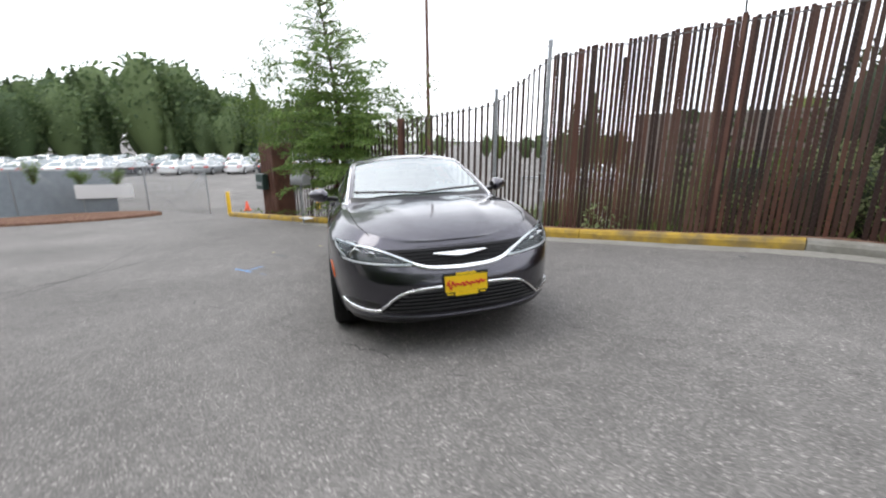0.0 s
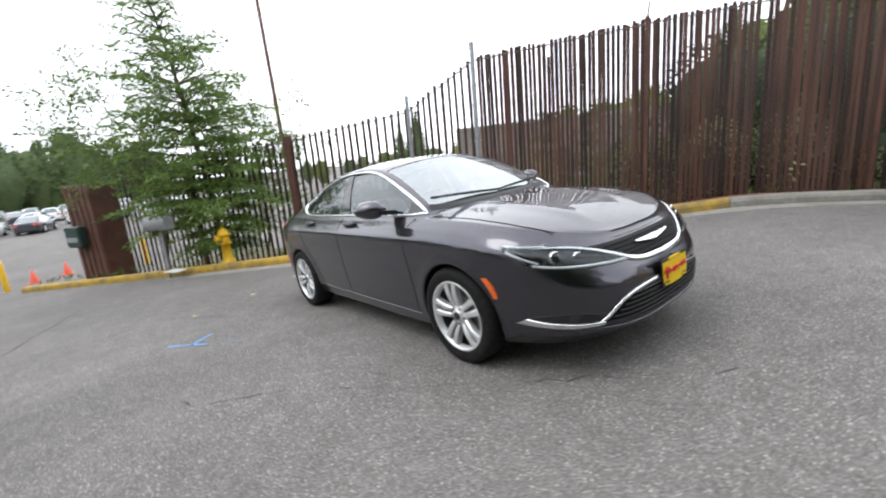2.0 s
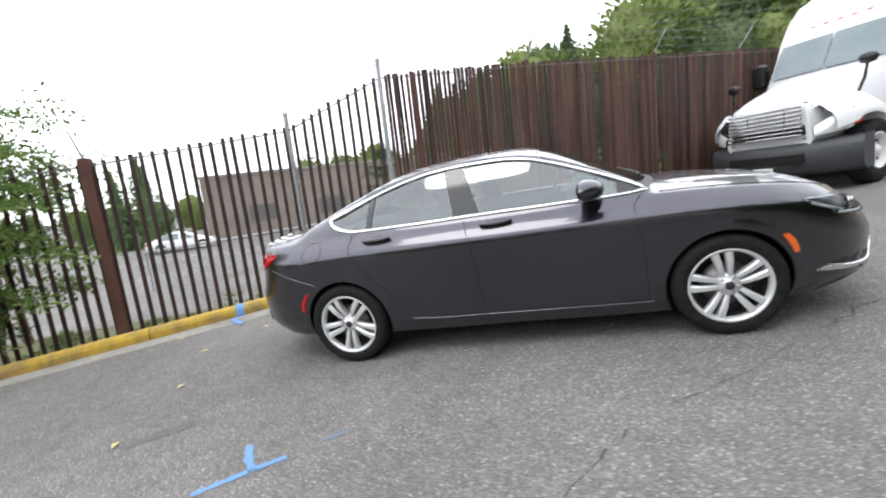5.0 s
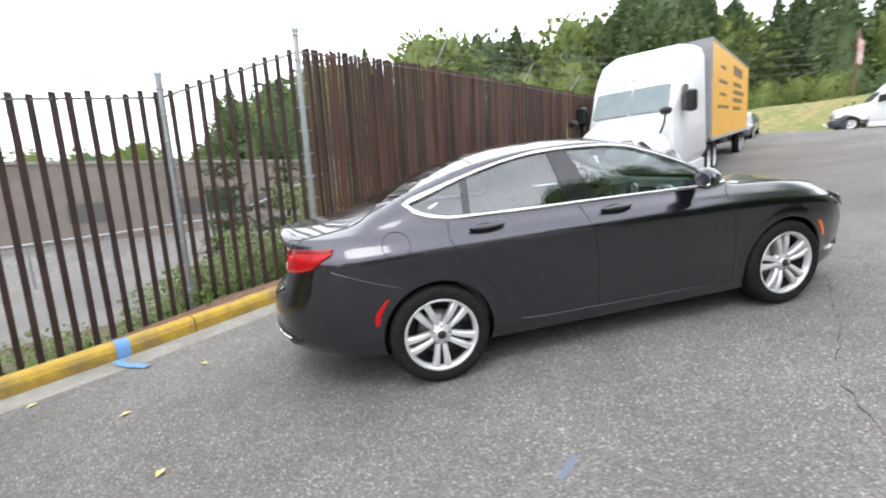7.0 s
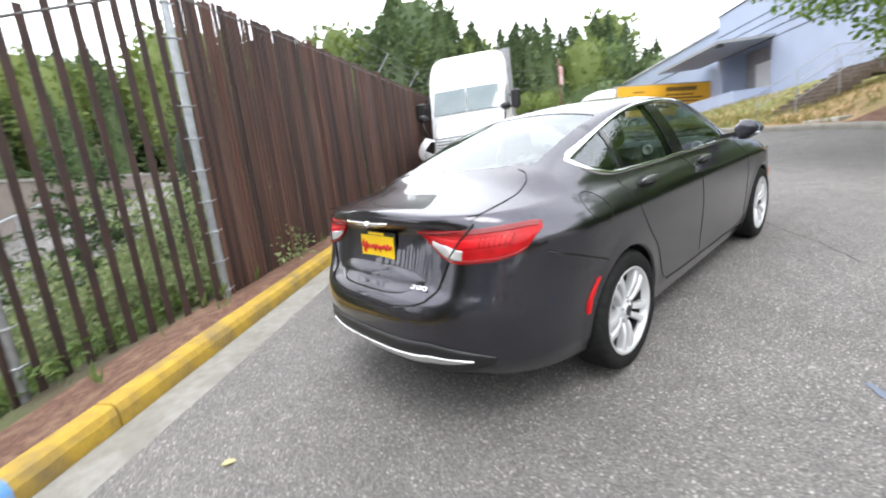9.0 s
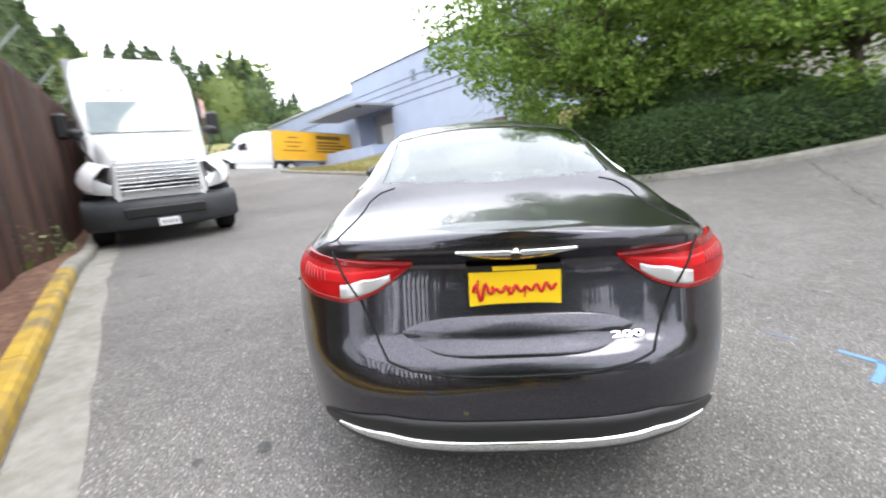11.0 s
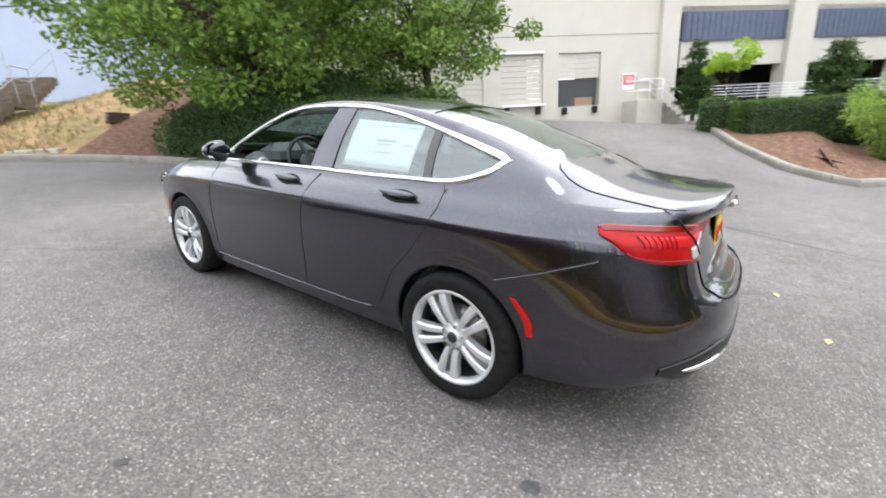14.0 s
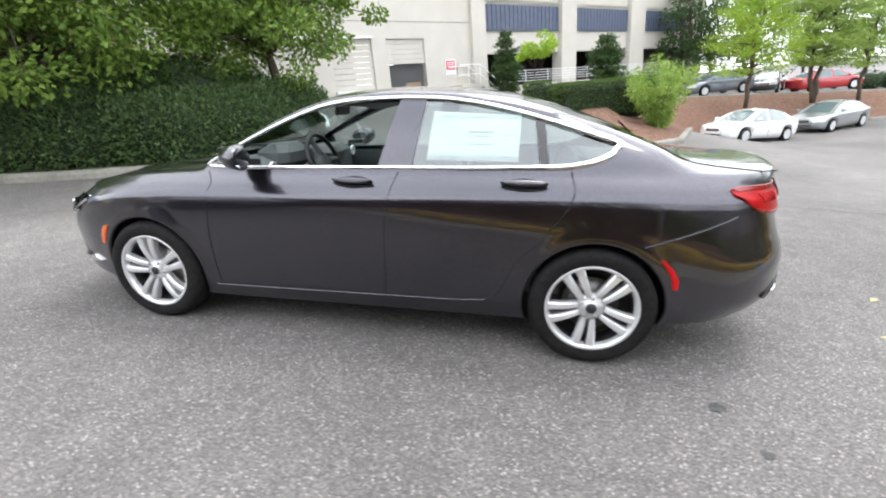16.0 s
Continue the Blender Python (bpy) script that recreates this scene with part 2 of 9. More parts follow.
GREY_PAINT = mat("grey_painted_metal", (0.32, 0.33, 0.34), 0.5, col2=(0.27, 0.28, 0.29), scale=8)
BLUE_SPRAY = mat("blue_marking_paint", (0.09, 0.27, 0.58), 0.85, col2=(0.16, 0.30, 0.50), scale=60, col3=(0.22, 0.25, 0.30), scale3=30, mix3=0.6)
WOOD_POLE = mat("weathered_wood", (0.16, 0.09, 0.065), 0.85, col2=(0.11, 0.06, 0.045), scale=9, stretch=(1, 1, 0.1), bump=0.3)
TRUNK = mat("tree_bark", (0.10, 0.075, 0.055), 0.9, col2=(0.055, 0.042, 0.032), scale=14, stretch=(1, 1, 0.3), bump=0.8, bscale=20)
TIMBER = mat("old_timber", (0.15, 0.12, 0.095), 0.9, col2=(0.09, 0.072, 0.058), scale=8, bump=0.4)
LEAF_TREE = leaf_mat("broad_leaf", (0.07, 0.14, 0.02), (0.23, 0.34, 0.06))
WIRE_RUST = mat("rusty_wire", (0.09, 0.065, 0.055), 0.7, metal=0.3)
# near-black green: the shade inside a hedge put into its core's colour
HEDGE_SHADE = mat("hedge_inner_shade", (0.012, 0.024, 0.009), 0.95, col2=(0.02, 0.035, 0.012), scale=20)
LEAF_LIME = leaf_mat("lime_leaf", (0.24, 0.40, 0.03), (0.36, 0.50, 0.06))
LEAF_FRESH = leaf_mat("fresh_leaf", (0.20, 0.32, 0.06), (0.36, 0.48, 0.12))
LEAF_HEDGE = leaf_mat("hedge_leaf", (0.028, 0.062, 0.02), (0.085, 0.15, 0.045))
LEAF_SHRUB = leaf_mat("shrub_leaf", (0.07, 0.13, 0.025), (0.16, 0.22, 0.06))
NEEDLE = leaf_mat("conifer_needle", (0.085, 0.16, 0.04), (0.25, 0.36, 0.10))
BEIGE = mat("dull_beige_wall", (0.21, 0.18, 0.155), 0.85, col2=(0.18, 0.155, 0.135), scale=1.5, col3=(0.13, 0.115, 0.10), scale3=0.4, mix3=0.5)
FOREST = leaf_mat("forest_foliage", (0.062, 0.104, 0.045), (0.150, 0.205, 0.085))
FOREST_LIGHT = leaf_mat("forest_light_foliage", (0.12, 0.17, 0.04), (0.19, 0.24, 0.07))


# ---- mesh tools ----
class Shape:
    """Collects vertices and faces for one mesh."""

    def __init__(self):
        self.v, self.f, self.m, self.smooth = [], [], [], []

    def add(self, verts, faces, mi=0, smooth=False):
        o = len(self.v)
        self.v.extend(tuple(p) for p in verts)
        for f in faces:
            self.f.append(tuple(i + o for i in f))
            self.m.append(mi)
            self.smooth.append(smooth)
        return self

    def box(self, x0, x1, y0, y1, z0, z1, m=None, mi=0, bevel=0.0):
        b = min(bevel, (x1 - x0) / 2.1, (y1 - y0) / 2.1, (z1 - z0) / 2.1)
        if b <= 0:
            vs = [Vector((x, y, z)) for z in (z0, z1) for x, y in ((x0, y0), (x1, y0), (x1, y1), (x0, y1))]
            fs = [(3, 2, 1, 0), (4, 5, 6, 7), (0, 1, 5, 4), (1, 2, 6, 5), (2, 3, 7, 6), (3, 0, 4, 7)]
        else:
            vs, fs = [], []
            for z, i in ((z0, b), (z0 + b, 0), (z1 - b, 0), (z1, b)):
                c = b if i == 0 else b + i * 0.6
                xa, xb, ya, yb = x0 + i, x1 - i, y0 + i, y1 - i
                vs += [Vector(p) for p in ((xa + c, ya, z), (xb - c, ya, z), (xb, ya + c, z), (xb, yb - c, z), (xb - c, yb, z), (xa + c, yb, z), (xa, yb - c, z), (xa, ya + c, z))]
            for k in range(3):
                for i in range(8):
                    j = (i + 1) % 8
                    fs.append((k * 8 + i, k * 8 + j, k * 8 + 8 + j, k * 8 + 8 + i))
            fs += [tuple(range(7, -1, -1)), tuple(range(24, 32))]
        if m is not None:
            vs = [m @ p for p in vs]
        return self.add(vs, fs, mi)

    def tube(self, p0, p1, r0, r1=None, seg=10, mi=0, smooth=True, caps=True):
        r1 = r0 if r1 is None else r1
        p0, p1 = Vector(p0), Vector(p1)
        d = (p1 - p0).normalized()
        a = d.orthogonal().normalized()
        c = d.cross(a)
        vs = []
        for p, r in ((p0, r0), (p1, r1)):
            vs += [p + r * (math.cos(2 * math.pi * i / seg) * a + math.sin(2 * math.pi * i / seg) * c) for i in range(seg)]
        fs = [(i, (i + 1) % seg, seg + (i + 1) % seg, seg + i) for i in range(seg)]
        self.add(vs, fs, mi, smooth)
        if caps:
            self.add(vs[:seg], [tuple(range(seg - 1, -1, -1))], mi)
            self.add(vs[seg:], [tuple(range(seg))], mi)
        return self

    def path(self, pts, r, seg=8, mi=0, closed=False):
        """A round bar along points."""
        pts = [Vector(p) for p in pts]
        n = len(pts)
        rings = []
        a = None
        for i, p in enumerate(pts):
            q0 = pts[i - 1] if (i or closed) else p
            q1 = pts[(i + 1) % n] if (i < n - 1 or closed) else p
            d = (q1 - q0).normalized()
            a = d.orthogonal().normalized() if a is None else (a - a.dot(d) * d).normalized()
            c = d.cross(a)
            rr = r[i] if isinstance(r, (list, tuple)) else r
            rings.append([p + rr * (math.cos(2 * math.pi * k / seg) * a + math.sin(2 * math.pi * k / seg) * c) for k in range(seg)])
        vs = [p for ring in rings for p in ring]
        fs = []
        for i in range(n if closed else n - 1):
            j = (i + 1) % n
            fs += [(i * seg + k, i * seg + (k + 1) % seg, j * seg + (k + 1) % seg, j * seg + k) for k in range(seg)]
        if not closed:
            fs += [tuple(range(seg - 1, -1, -1)), tuple(range((n - 1) * seg, n * seg))]
        return self.add(vs, fs, mi, True)

    def lathe(self, profile, m=None, seg=20, mi=0, axis="z", smooth=True):
        """Turns (radius, height) pairs about an axis."""
        vs = []
        for r, h in profile:
            for k in range(seg):
                a = 2 * math.pi * k / seg
                p = (r * math.cos(a), r * math.sin(a), h) if axis == "z" else (r * math.cos(a), h, r * math.sin(a))
                vs.append(m @ Vector(p) if m is not None else Vector(p))
        fs = []
        for i in range(len(profile) - 1):
            fs += [(i * seg + k, i * seg + (k + 1) % seg, (i + 1) * seg + (k + 1) % seg, (i + 1) * seg + k) for k in range(seg)]
        return self.add(vs, fs, mi, smooth)

    def sheet(self, rows, mi=0, smooth=True, closed=False):
        """A surface through rows of points of equal length."""
        n = len(rows[0])
        vs = [p for r in rows for p in r]
        fs = []
        for i in range(len(rows) - 1):
            for k in range(n if closed else n - 1):
                j = (k + 1) % n
                fs.append((i * n + k, i * n + j, (i + 1) * n + j, (i + 1) * n + k))
        return self.add(vs, fs, mi, smooth)

    def prism(self, poly, lift, m=None, mi=0):
        """A flat polygon (3D points) thickened along the vector lift."""
        n = len(poly)
        lo = [Vector(p) for p in poly]
        hi = [p + Vector(lift) for p in lo]
        vs = lo + hi
        if m is not None:
            vs = [m @ p for p in vs]
        fs = [tuple(range(n - 1, -1, -1)), tuple(range(n, 2 * n))] + [(i, (i + 1) % n, n + (i + 1) % n, n + i) for i in range(n)]
        return self.add(vs, fs, mi)

    def data(self, name, mats):
        me = bpy.data.meshes.new(name)
        me.from_pydata([tuple(p) for p in self.v], [], self.f)
        for m in mats if isinstance(mats, (list, tuple)) else [mats]:
            me.materials.append(m)
        me.polygons.foreach_set("material_index", self.m)
        me.polygons.foreach_set("use_smooth", self.smooth)
        me.update()
        return me


def thing(name, label, category, at=None, group="", kind=""):
    """An Empty that stands for one thing."""
    ob = new(name)
    ob.empty_display_size = 0.2
    if at is not None:
        ob.matrix_world = at
    return tagged(ob, label, category, group, kind)


def part(name, shape, material, parent=None, label=""):
    """One mesh object under a thing or part."""
    ob = new(name, shape.data(name, material) if isinstance(shape, Shape) else shape)
    if parent is not None:
        ob.parent = parent
    return tagged(ob, label)


def solo(name, shape, material, label, category, group="", kind="", at=None):
    """A thing that is one mesh."""
    ob = new(name, shape.data(name, material))
    if at is not None:
        ob.matrix_world = at
    return tagged(ob, label, category, group, kind)


def sstep(t):
    t = min(1.0, max(0.0, t))
    return t * t * (3 - 2 * t)


def lerp(a, b, t):
    return a + (b - a) * t


def interp(table, x):
    """Piecewise linear through (x, value) pairs."""
    if x <= table[0][0]:
        return table[0][1]
    for (x0, v0), (x1, v1) in zip(table, table[1:]):
        if x <= x1:
            return lerp(v0, v1, (x - x0) / (x1 - x0))
    return table[-1][1]


# ---- the lie of the land ----
def road_z(x, y):
    """Height of the paved slope: uphill along the road, and up again towards the cream building."""
    u, w = 0.829 * x + 0.559 * y, -0.559 * x + 0.829 * y
    z = 0.08 * x + 0.04 * y
    late = sstep(u / 8)
    z += 1.4 * sstep((-w - 2.0 - 3 * late) / (11 - late)) * (1 - sstep((u - 20) / 14)) * sstep((u + 18) / 8)
    z -= 0.28 * sstep((u - 3.5) / 3.5) * (1 - sstep((u - 14) / 16)) * sstep((w + 4) / 4)
    top = 3.25 - 0.019 * min(18, max(-18, x - 33.9)) + 0.072 * min(18, max(-18, y - 22.4))
    z = lerp(z, top, sstep((u - 22) / 14))
    z = -1.75 + math.log(1 + math.exp(min(30, (z + 1.75) * 5))) / 5 - 0.25 * sstep((-u - 14) / 5) * sstep((-w - 5) / 4)
    return 7.0 - math.log(1 + math.exp(min(30, (7.0 - z) * 3))) / 3 if z > 4 else z


KERB = [(-12.3, -4.7), (-4.0, 0.87), (1.25, 5.0), (6.0, 8.75), (14.0, 15.1), (24.0, 23.0)]


def along(line, s):
    """Point and left normal at length s of a plan polyline."""
    for (x0, y0), (x1, y1) in zip(line, line[1:]):
        d = math.hypot(x1 - x0, y1 - y0)
        if s <= d or (x1, y1) == line[-1]:
            return Vector((x0 + (x1 - x0) * s / d, y0 + (y1 - y0) * s / d, 0)), Vector((-(y1 - y0) / d, (x1 - x0) / d, 0))
        s -= d


def length_of(line):
    return sum(math.dist(a, b) for a, b in zip(line, line[1:]))


def behind_kerb(x, y):
    """Signed distance behind the fence-side kerb."""
    best = 1e9
    for (x0, y0), (x1, y1) in zip(KERB, KERB[1:]):
        dx, dy = x1 - x0, y1 - y0
        t = min(1, max(0, ((x - x0) * dx + (y - y0) * dy) / (dx * dx + dy * dy)))
        d = math.hypot(x - x0 - t * dx, y - y0 - t * dy)
        if d < abs(best):
            best = d if (dx * (y - y0) - dy * (x - x0)) > 0 else -d
    return best


def ground_z(x, y):
    """Height of the one ground sheet, with the lower yard behind the fence."""
    z = road_z(x, y)
    b = behind_kerb(x, y)
    u = 0.829 * x + 0.559 * y
    if b > 0.16:
        lip = lerp(0.18, 0.6, sstep((u + 3.4) / 2.2))
        z = lerp(z, -1.75, sstep((b - lip) / (lip + 4.2)) * (1 - sstep((u - 9) / 12)))
    return z


# ---- ground, kerbs, strips ----
def ground_sheet():
    axis = [-1500, -700, -350, -200, -120, -80, -60, -48, -40, -34]
    axis += [-30 + 1.0 * i for i in range(14)] + [-16 + 0.5 * i for i in range(65)] + [17 + 1.0 * i for i in range(18)]
    axis += [38, 44, 52, 62, 80, 120, 200, 350, 700, 1500]
    s = Shape()
    s.sheet([[(x, y, ground_z(x, y)) for x in axis] for y in axis])
    return solo("ground", s, ASPHALT, "worn grey asphalt yard sloping up along the road", "ground", kind="structure")


ground_sheet()


def strip(name, line, s0, s1, profile, material, label, category, step=0.5, base=road_z, shape=None, wobble=0.0):
    """A long piece with one cross-section, laid along a plan line. profile: (offset to the left, height)."""
    sh = shape or Shape()
    n = max(1, int((s1 - s0) / step))
    rows = []
    for i in range(n + 1):
        p, nn = along(line, s0 + (s1 - s0) * i / n)
        z = base(p.x, p.y)
        rows.append([(p.x + nn.x * o, p.y + nn.y * o, z + h + (wobble * noise.noise((p.x * 3, p.y * 3, o * 9)) if wobble else 0)) for o, h in profile])
    sh.sheet(rows, smooth=False)
    for r, flip in ((rows[0], False), (rows[-1], True)):
        sh.add(r, [tuple(range(len(r))) if flip else tuple(range(len(r) - 1, -1, -1))])
    return sh


KERB_PROFILE = [(0.0, -0.25), (0.0, 0.09), (0.02, 0.135), (0.05, 0.15), (0.15, 0.15), (0.16, 0.14), (0.16, -0.25)]
YELLOW_END = 16.5
kerb = thing("kerb", "yellow-painted concrete kerb along the fence, worn at the edges", "kerb", kind="structure")
joints = [0.0, 2.6, 5.7, 8.8, 10.55, 13.6, YELLOW_END]
for a, b in zip(joints, joints[1:]):
    part("kerb_stone", strip("kerb_stone", KERB, a + 0.006, b - 0.006, KERB_PROFILE, None, "", "", wobble=0.006), YELLOW_KERB, kerb)
kerb_grey = thing("kerb", "plain grey concrete kerb beyond the yellow paint", "kerb", kind="structure")
for a in range(9):
    part("kerb_stone", strip("kerb_stone", KERB, YELLOW_END + 3 * a + 0.006, YELLOW_END + 3 * a + 2.994, KERB_PROFILE, None, "", "", wobble=0.006), CONCRETE, kerb_grey)
solo("gutter", strip("gutter", KERB, 5.5, 40, [(-0.33, -0.1), (-0.33, 0.006), (-0.02, 0.010), (0.0, -0.1)], None, "", "", wobble=0.003), CONCRETE,
     "pale concrete gutter strip at the foot of the kerb", "gutter", kind="structure")

# bark strip and bank behind the kerb
def bank():
    rows = []
    n = 90
    for i in range(n + 1):
        p, nn = along(KERB, length_of(KERB) * 0.98 * i / n)
        row = []
        u = 0.829 * p.x + 0.559 * p.y
        far = 1 - sstep((u - 1) / 5)
        zr = road_z(p.x, p.y)
        level = sstep((u + 3.4) / 2.2)
        for o, h, low in ((0.155, 0.125, 0.10), (0.35, 0.13, -0.03), (0.6, 0.08, -0.20), (0.95, -0.02, -0.42), (1.5, -0.24, -0.75), (2.4, -0.75, -1.0), (3.6, -1.2, -1.3), (5.2, -1.6, -1.6), (7.5, -1.75, -1.75)):
            x, y = p.x + nn.x * o, p.y + nn.y * o
            z = zr + lerp(low, h if o < 0.7 else lerp(0.08, h, far), level) + 0.03 * noise.noise((x * 4, y * 4, 1.0))
            if o > 0.2:
                z = max(z, ground_z(x, y) + (0.05 if o < 1.6 else 0.03) + 0.03 * noise.noise((x * 2, y * 2, 0)))
            row.append((x, y, z))
        rows.append(row)
    bark, soil = Shape(), Shape()
    bark.sheet([r[:4] for r in rows])
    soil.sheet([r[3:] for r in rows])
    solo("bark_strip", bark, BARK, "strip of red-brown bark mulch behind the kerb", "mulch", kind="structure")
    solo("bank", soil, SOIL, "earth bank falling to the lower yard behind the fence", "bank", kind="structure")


bank()


# ---- fence ----
FENCE_LEFT = [(-11.6, -2.45), (-6.48, 0.98), (-4.09, 2.69)]
FENCE_MID = [(-4.09, 2.69), (-2.43, 3.03)]
FENCE_RIGHT = [(-2.43, 3.03), (-0.04, 4.75), (6.0, 9.15), (16.0, 16.9)]


def slat_data(w, h, d=0.012, material=SLAT_BROWN):
    s = Shape()
    s.add([(-w / 2, -d / 2, 0), (w / 2, -d / 2, 0), (w / 2, d / 2, 0), (-w / 2, d / 2, 0), (-w / 2, -d / 2, h), (w / 2, -d / 2, h), (w / 2, d / 2, h), (-w / 2, d / 2, h)],
          [(3, 2, 1, 0), (4, 5, 6, 7), (0, 1, 5, 4), (1, 2, 6, 5), (2, 3, 7, 6), (3, 0, 4, 7)])
    return s.data("slat", material)


def run_of_slats(owner, line, s0, s1, pitch, width, top, foot, skip=0.03, rng=None, material=SLAT_BROWN):
    """Upright slats along a plan line; top and foot give heights along it."""
    kinds = [slat_data(width * k, 1.0, 0.018, material) for k in (0.92, 1.0, 1.06)]
    s, k = s0, 0
    while s < s1:
        p, nn = along(line, s)
        if rng.random() > skip:
            z0, z1 = foot(s, p), top(s, p) + rng.uniform(-0.02, 0.03)
            if rng.random() < 0.05:
                z1 -= rng.uniform(0.1, 0.35)
            ob = part("slat", kinds[rng.randrange(3)], None, owner)
            turn = Matrix.Rotation(math.atan2(nn.y, nn.x) - math.pi / 2 + rng.uniform(-0.28, 0.28), 4, "Z")
            lean = Matrix.Rotation(rng.uniform(-0.006, 0.006), 4, "Y")
            ob.matrix_world = Matrix.Translation((p.x, p.y, z0)) @ turn @ lean @ Matrix.Diagonal((1, 1, z1 - z0, 1))
        s += pitch
        k += 1


rng = random.Random(4)
LEFT_LEN, MID_LEN, RIGHT_LEN = length_of(FENCE_LEFT), length_of(FENCE_MID), length_of(FENCE_RIGHT)


def left_top(s, p):
    return interp([(0, 1.72), (6.16, 2.12), (LEFT_LEN, 2.45)], s)


def mid_top(s, p):
    return lerp(2.45, 3.11, s / MID_LEN)


def right_top(s, p):
    return interp([(0, 3.11), (2.85, 3.27), (10.3, 3.55), (23, 4.3)], s)


def slat_foot(s, p):
    return ground_z(p.x, p.y) - 0.25


fence = thing("slat_fence", "tall chain-link fence threaded with weathered brown slats", "fence")
run_of_slats(fence, FENCE_LEFT, 0.3, LEFT_LEN - 0.05, 0.165, 0.060, left_top, slat_foot, 0.02, rng, SLAT_DARK)
run_of_slats(fence, FENCE_MID, 0.12, MID_LEN - 0.05, 0.165, 0.060, mid_top, slat_foot, 0.0, rng, SLAT_DARK)
run_of_slats(fence, FENCE_RIGHT, 0.1, 18.5, 0.075, 0.057, right_top, lambda s, p: road_z(p.x, p.y) + 0.06, 0.012, rng)


mesh_wire = Shape()
for k in range(250):
    for sgn in (1, -1):
        s0 = 0.08 * k - 2.0
        a, b = (s0, s0 + 3.0) if sgn > 0 else (s0 + 3.0, s0)
        fa, fb = max(0.0, (0.05 - a) / (b - a)) if sgn > 0 else max(0.0, (a - 18.4) / 3.0), min(1.0, (18.4 - a) / (b - a)) if sgn > 0 else min(1.0, (a - 0.05) / 3.0)
        if fb - fa < 0.05:
            continue
        ends = []
        for f in (fa, fb):
            s = lerp(a, b, f)
            p, nn = along(FENCE_RIGHT, s)
            ends.append((p.x - nn.x * 0.016, p.y - nn.y * 0.016, lerp(road_z(p.x, p.y) + 0.05, right_top(s, p) - 0.03, f)))
        mesh_wire.path(ends, 0.0017, 3)
tagged(part("wire_mesh", mesh_wire, WIRE_RUST, fence, "rusty diamond wire mesh"), kind="stuff")


def pipe_post(x, y, z0, z1, r=0.038):
    s = Shape()
    s.tube((x, y, z0), (x, y, z1), r, seg=12)
    s.lathe([(r * 1.25, z1 - 0.03), (r * 1.25, z1 + 0.01), (r * 0.6, z1 + 0.03), (0.001, z1 + 0.035)], Matrix.Translation((x, y, 0)), seg=12)
    post = part("post", s, STEEL_GALV, fence, "galvanised steel pipe post")
    k = z0 + 0.35
    while k < z1 - 0.1:
        t = Shape()
        t.lathe([(r + 0.002, k), (r + 0.010, k + 0.004), (r + 0.010, k + 0.018), (r + 0.002, k + 0.022)], Matrix.Translation((x, y, 0)), seg=12)
        t.tube((x + r, y + 0.01, k + 0.01), (x + r + 0.055, y + 0.03, k + 0.03), 0.005, seg=5)
        t.tube((x - r, y - 0.01, k + 0.01), (x - r - 0.05, y - 0.035, k + 0.012), 0.005, seg=5)
        part("tie", t, STEEL_GALV, post)
        k += 0.32


pipe_post(-4.09, 2.69, -0.75, 2.69)
pipe_post(-2.43, 3.03, -0.3, 3.35)


def brown_post(line, s, extra, w=0.055):
    p, nn = along(line, s)
    top = (left_top if line is FENCE_LEFT else right_top)(s, p)
    sh = Shape()
    sh.box(-w, w, -w, w, road_z(p.x, p.y) - 0.5, top + 0.06, Matrix.Translation(p) @ Matrix.Rotation(math.atan2(nn.y, nn.x), 4, "Z"), bevel=0.008)
    post = part("post", sh, RUST_BROWN, fence, "brown steel fence post")
    if extra:
        arm = Shape()
        q = p - nn * 0.32
        arm.tube((p.x, p.y, top + 0.02), (q.x, q.y, top + 0.42), 0.014, 0.011, seg=6)
        part("barb_arm", arm, STEEL_GALV, post, "slanting galvanised wire arm")


brown_post(FENCE_LEFT, 6.16, True, 0.075)
brown_post(FENCE_LEFT, 3.1, False)
for s in (2.85, 6.0, 8.6, 11.2, 13.8, 16.4):
    brown_post(FENCE_RIGHT, s, True, 0.03)


def rail(line, s0, s1, top, drop, r=0.013):
    n = max(2, int((s1 - s0) / 0.4))
    s = Shape()
    s.path([(*along(line, lerp(s0, s1, i / n))[0].xy, top(lerp(s0, s1, i / n), None) - drop) for i in range(n + 1)], r, 6)
    part("rail", s, STEEL_DARK, fence, "thin dark top wire")


rail(FENCE_LEFT, 0.0, LEFT_LEN, left_top, 0.06)
rail(FENCE_MID, 0.0, MID_LEN, mid_top, 0.06)
rail(FENCE_RIGHT, 0.0, 18.5, right_top, 0.06)
for k, (o, h) in enumerate(((0.32, 0.40), (0.22, 0.28), (0.12, 0.16))):
    s = Shape()
    pts = []
    for i in range(40):
        t = lerp(2.85, 18.5, i / 39)
        p, nn = along(FENCE_RIGHT, t)
        q = p - nn * o
        pts.append((q.x, q.y, right_top(t, p) + h - 0.02 + 0.015 * math.sin(t * 2.4)))
    s.path(pts, 0.004, 4)
    part("barbed_wire", s, STEEL_DARK, fence)


# ---- slopes beyond the road ----
HILL = [(21.3, 10.7), (18.5, 8.0), (15.3, 4.7), (12.8, 1.8), (11.4, 0.15), (10.3, -0.95), (9.2, -1.65), (7.9, -2.15), (6.4, -2.7), (5.0, -3.35), (4.2, -5.2), (4.0, -7.2), (4.2, -9.2), (5.0, -10.8)]


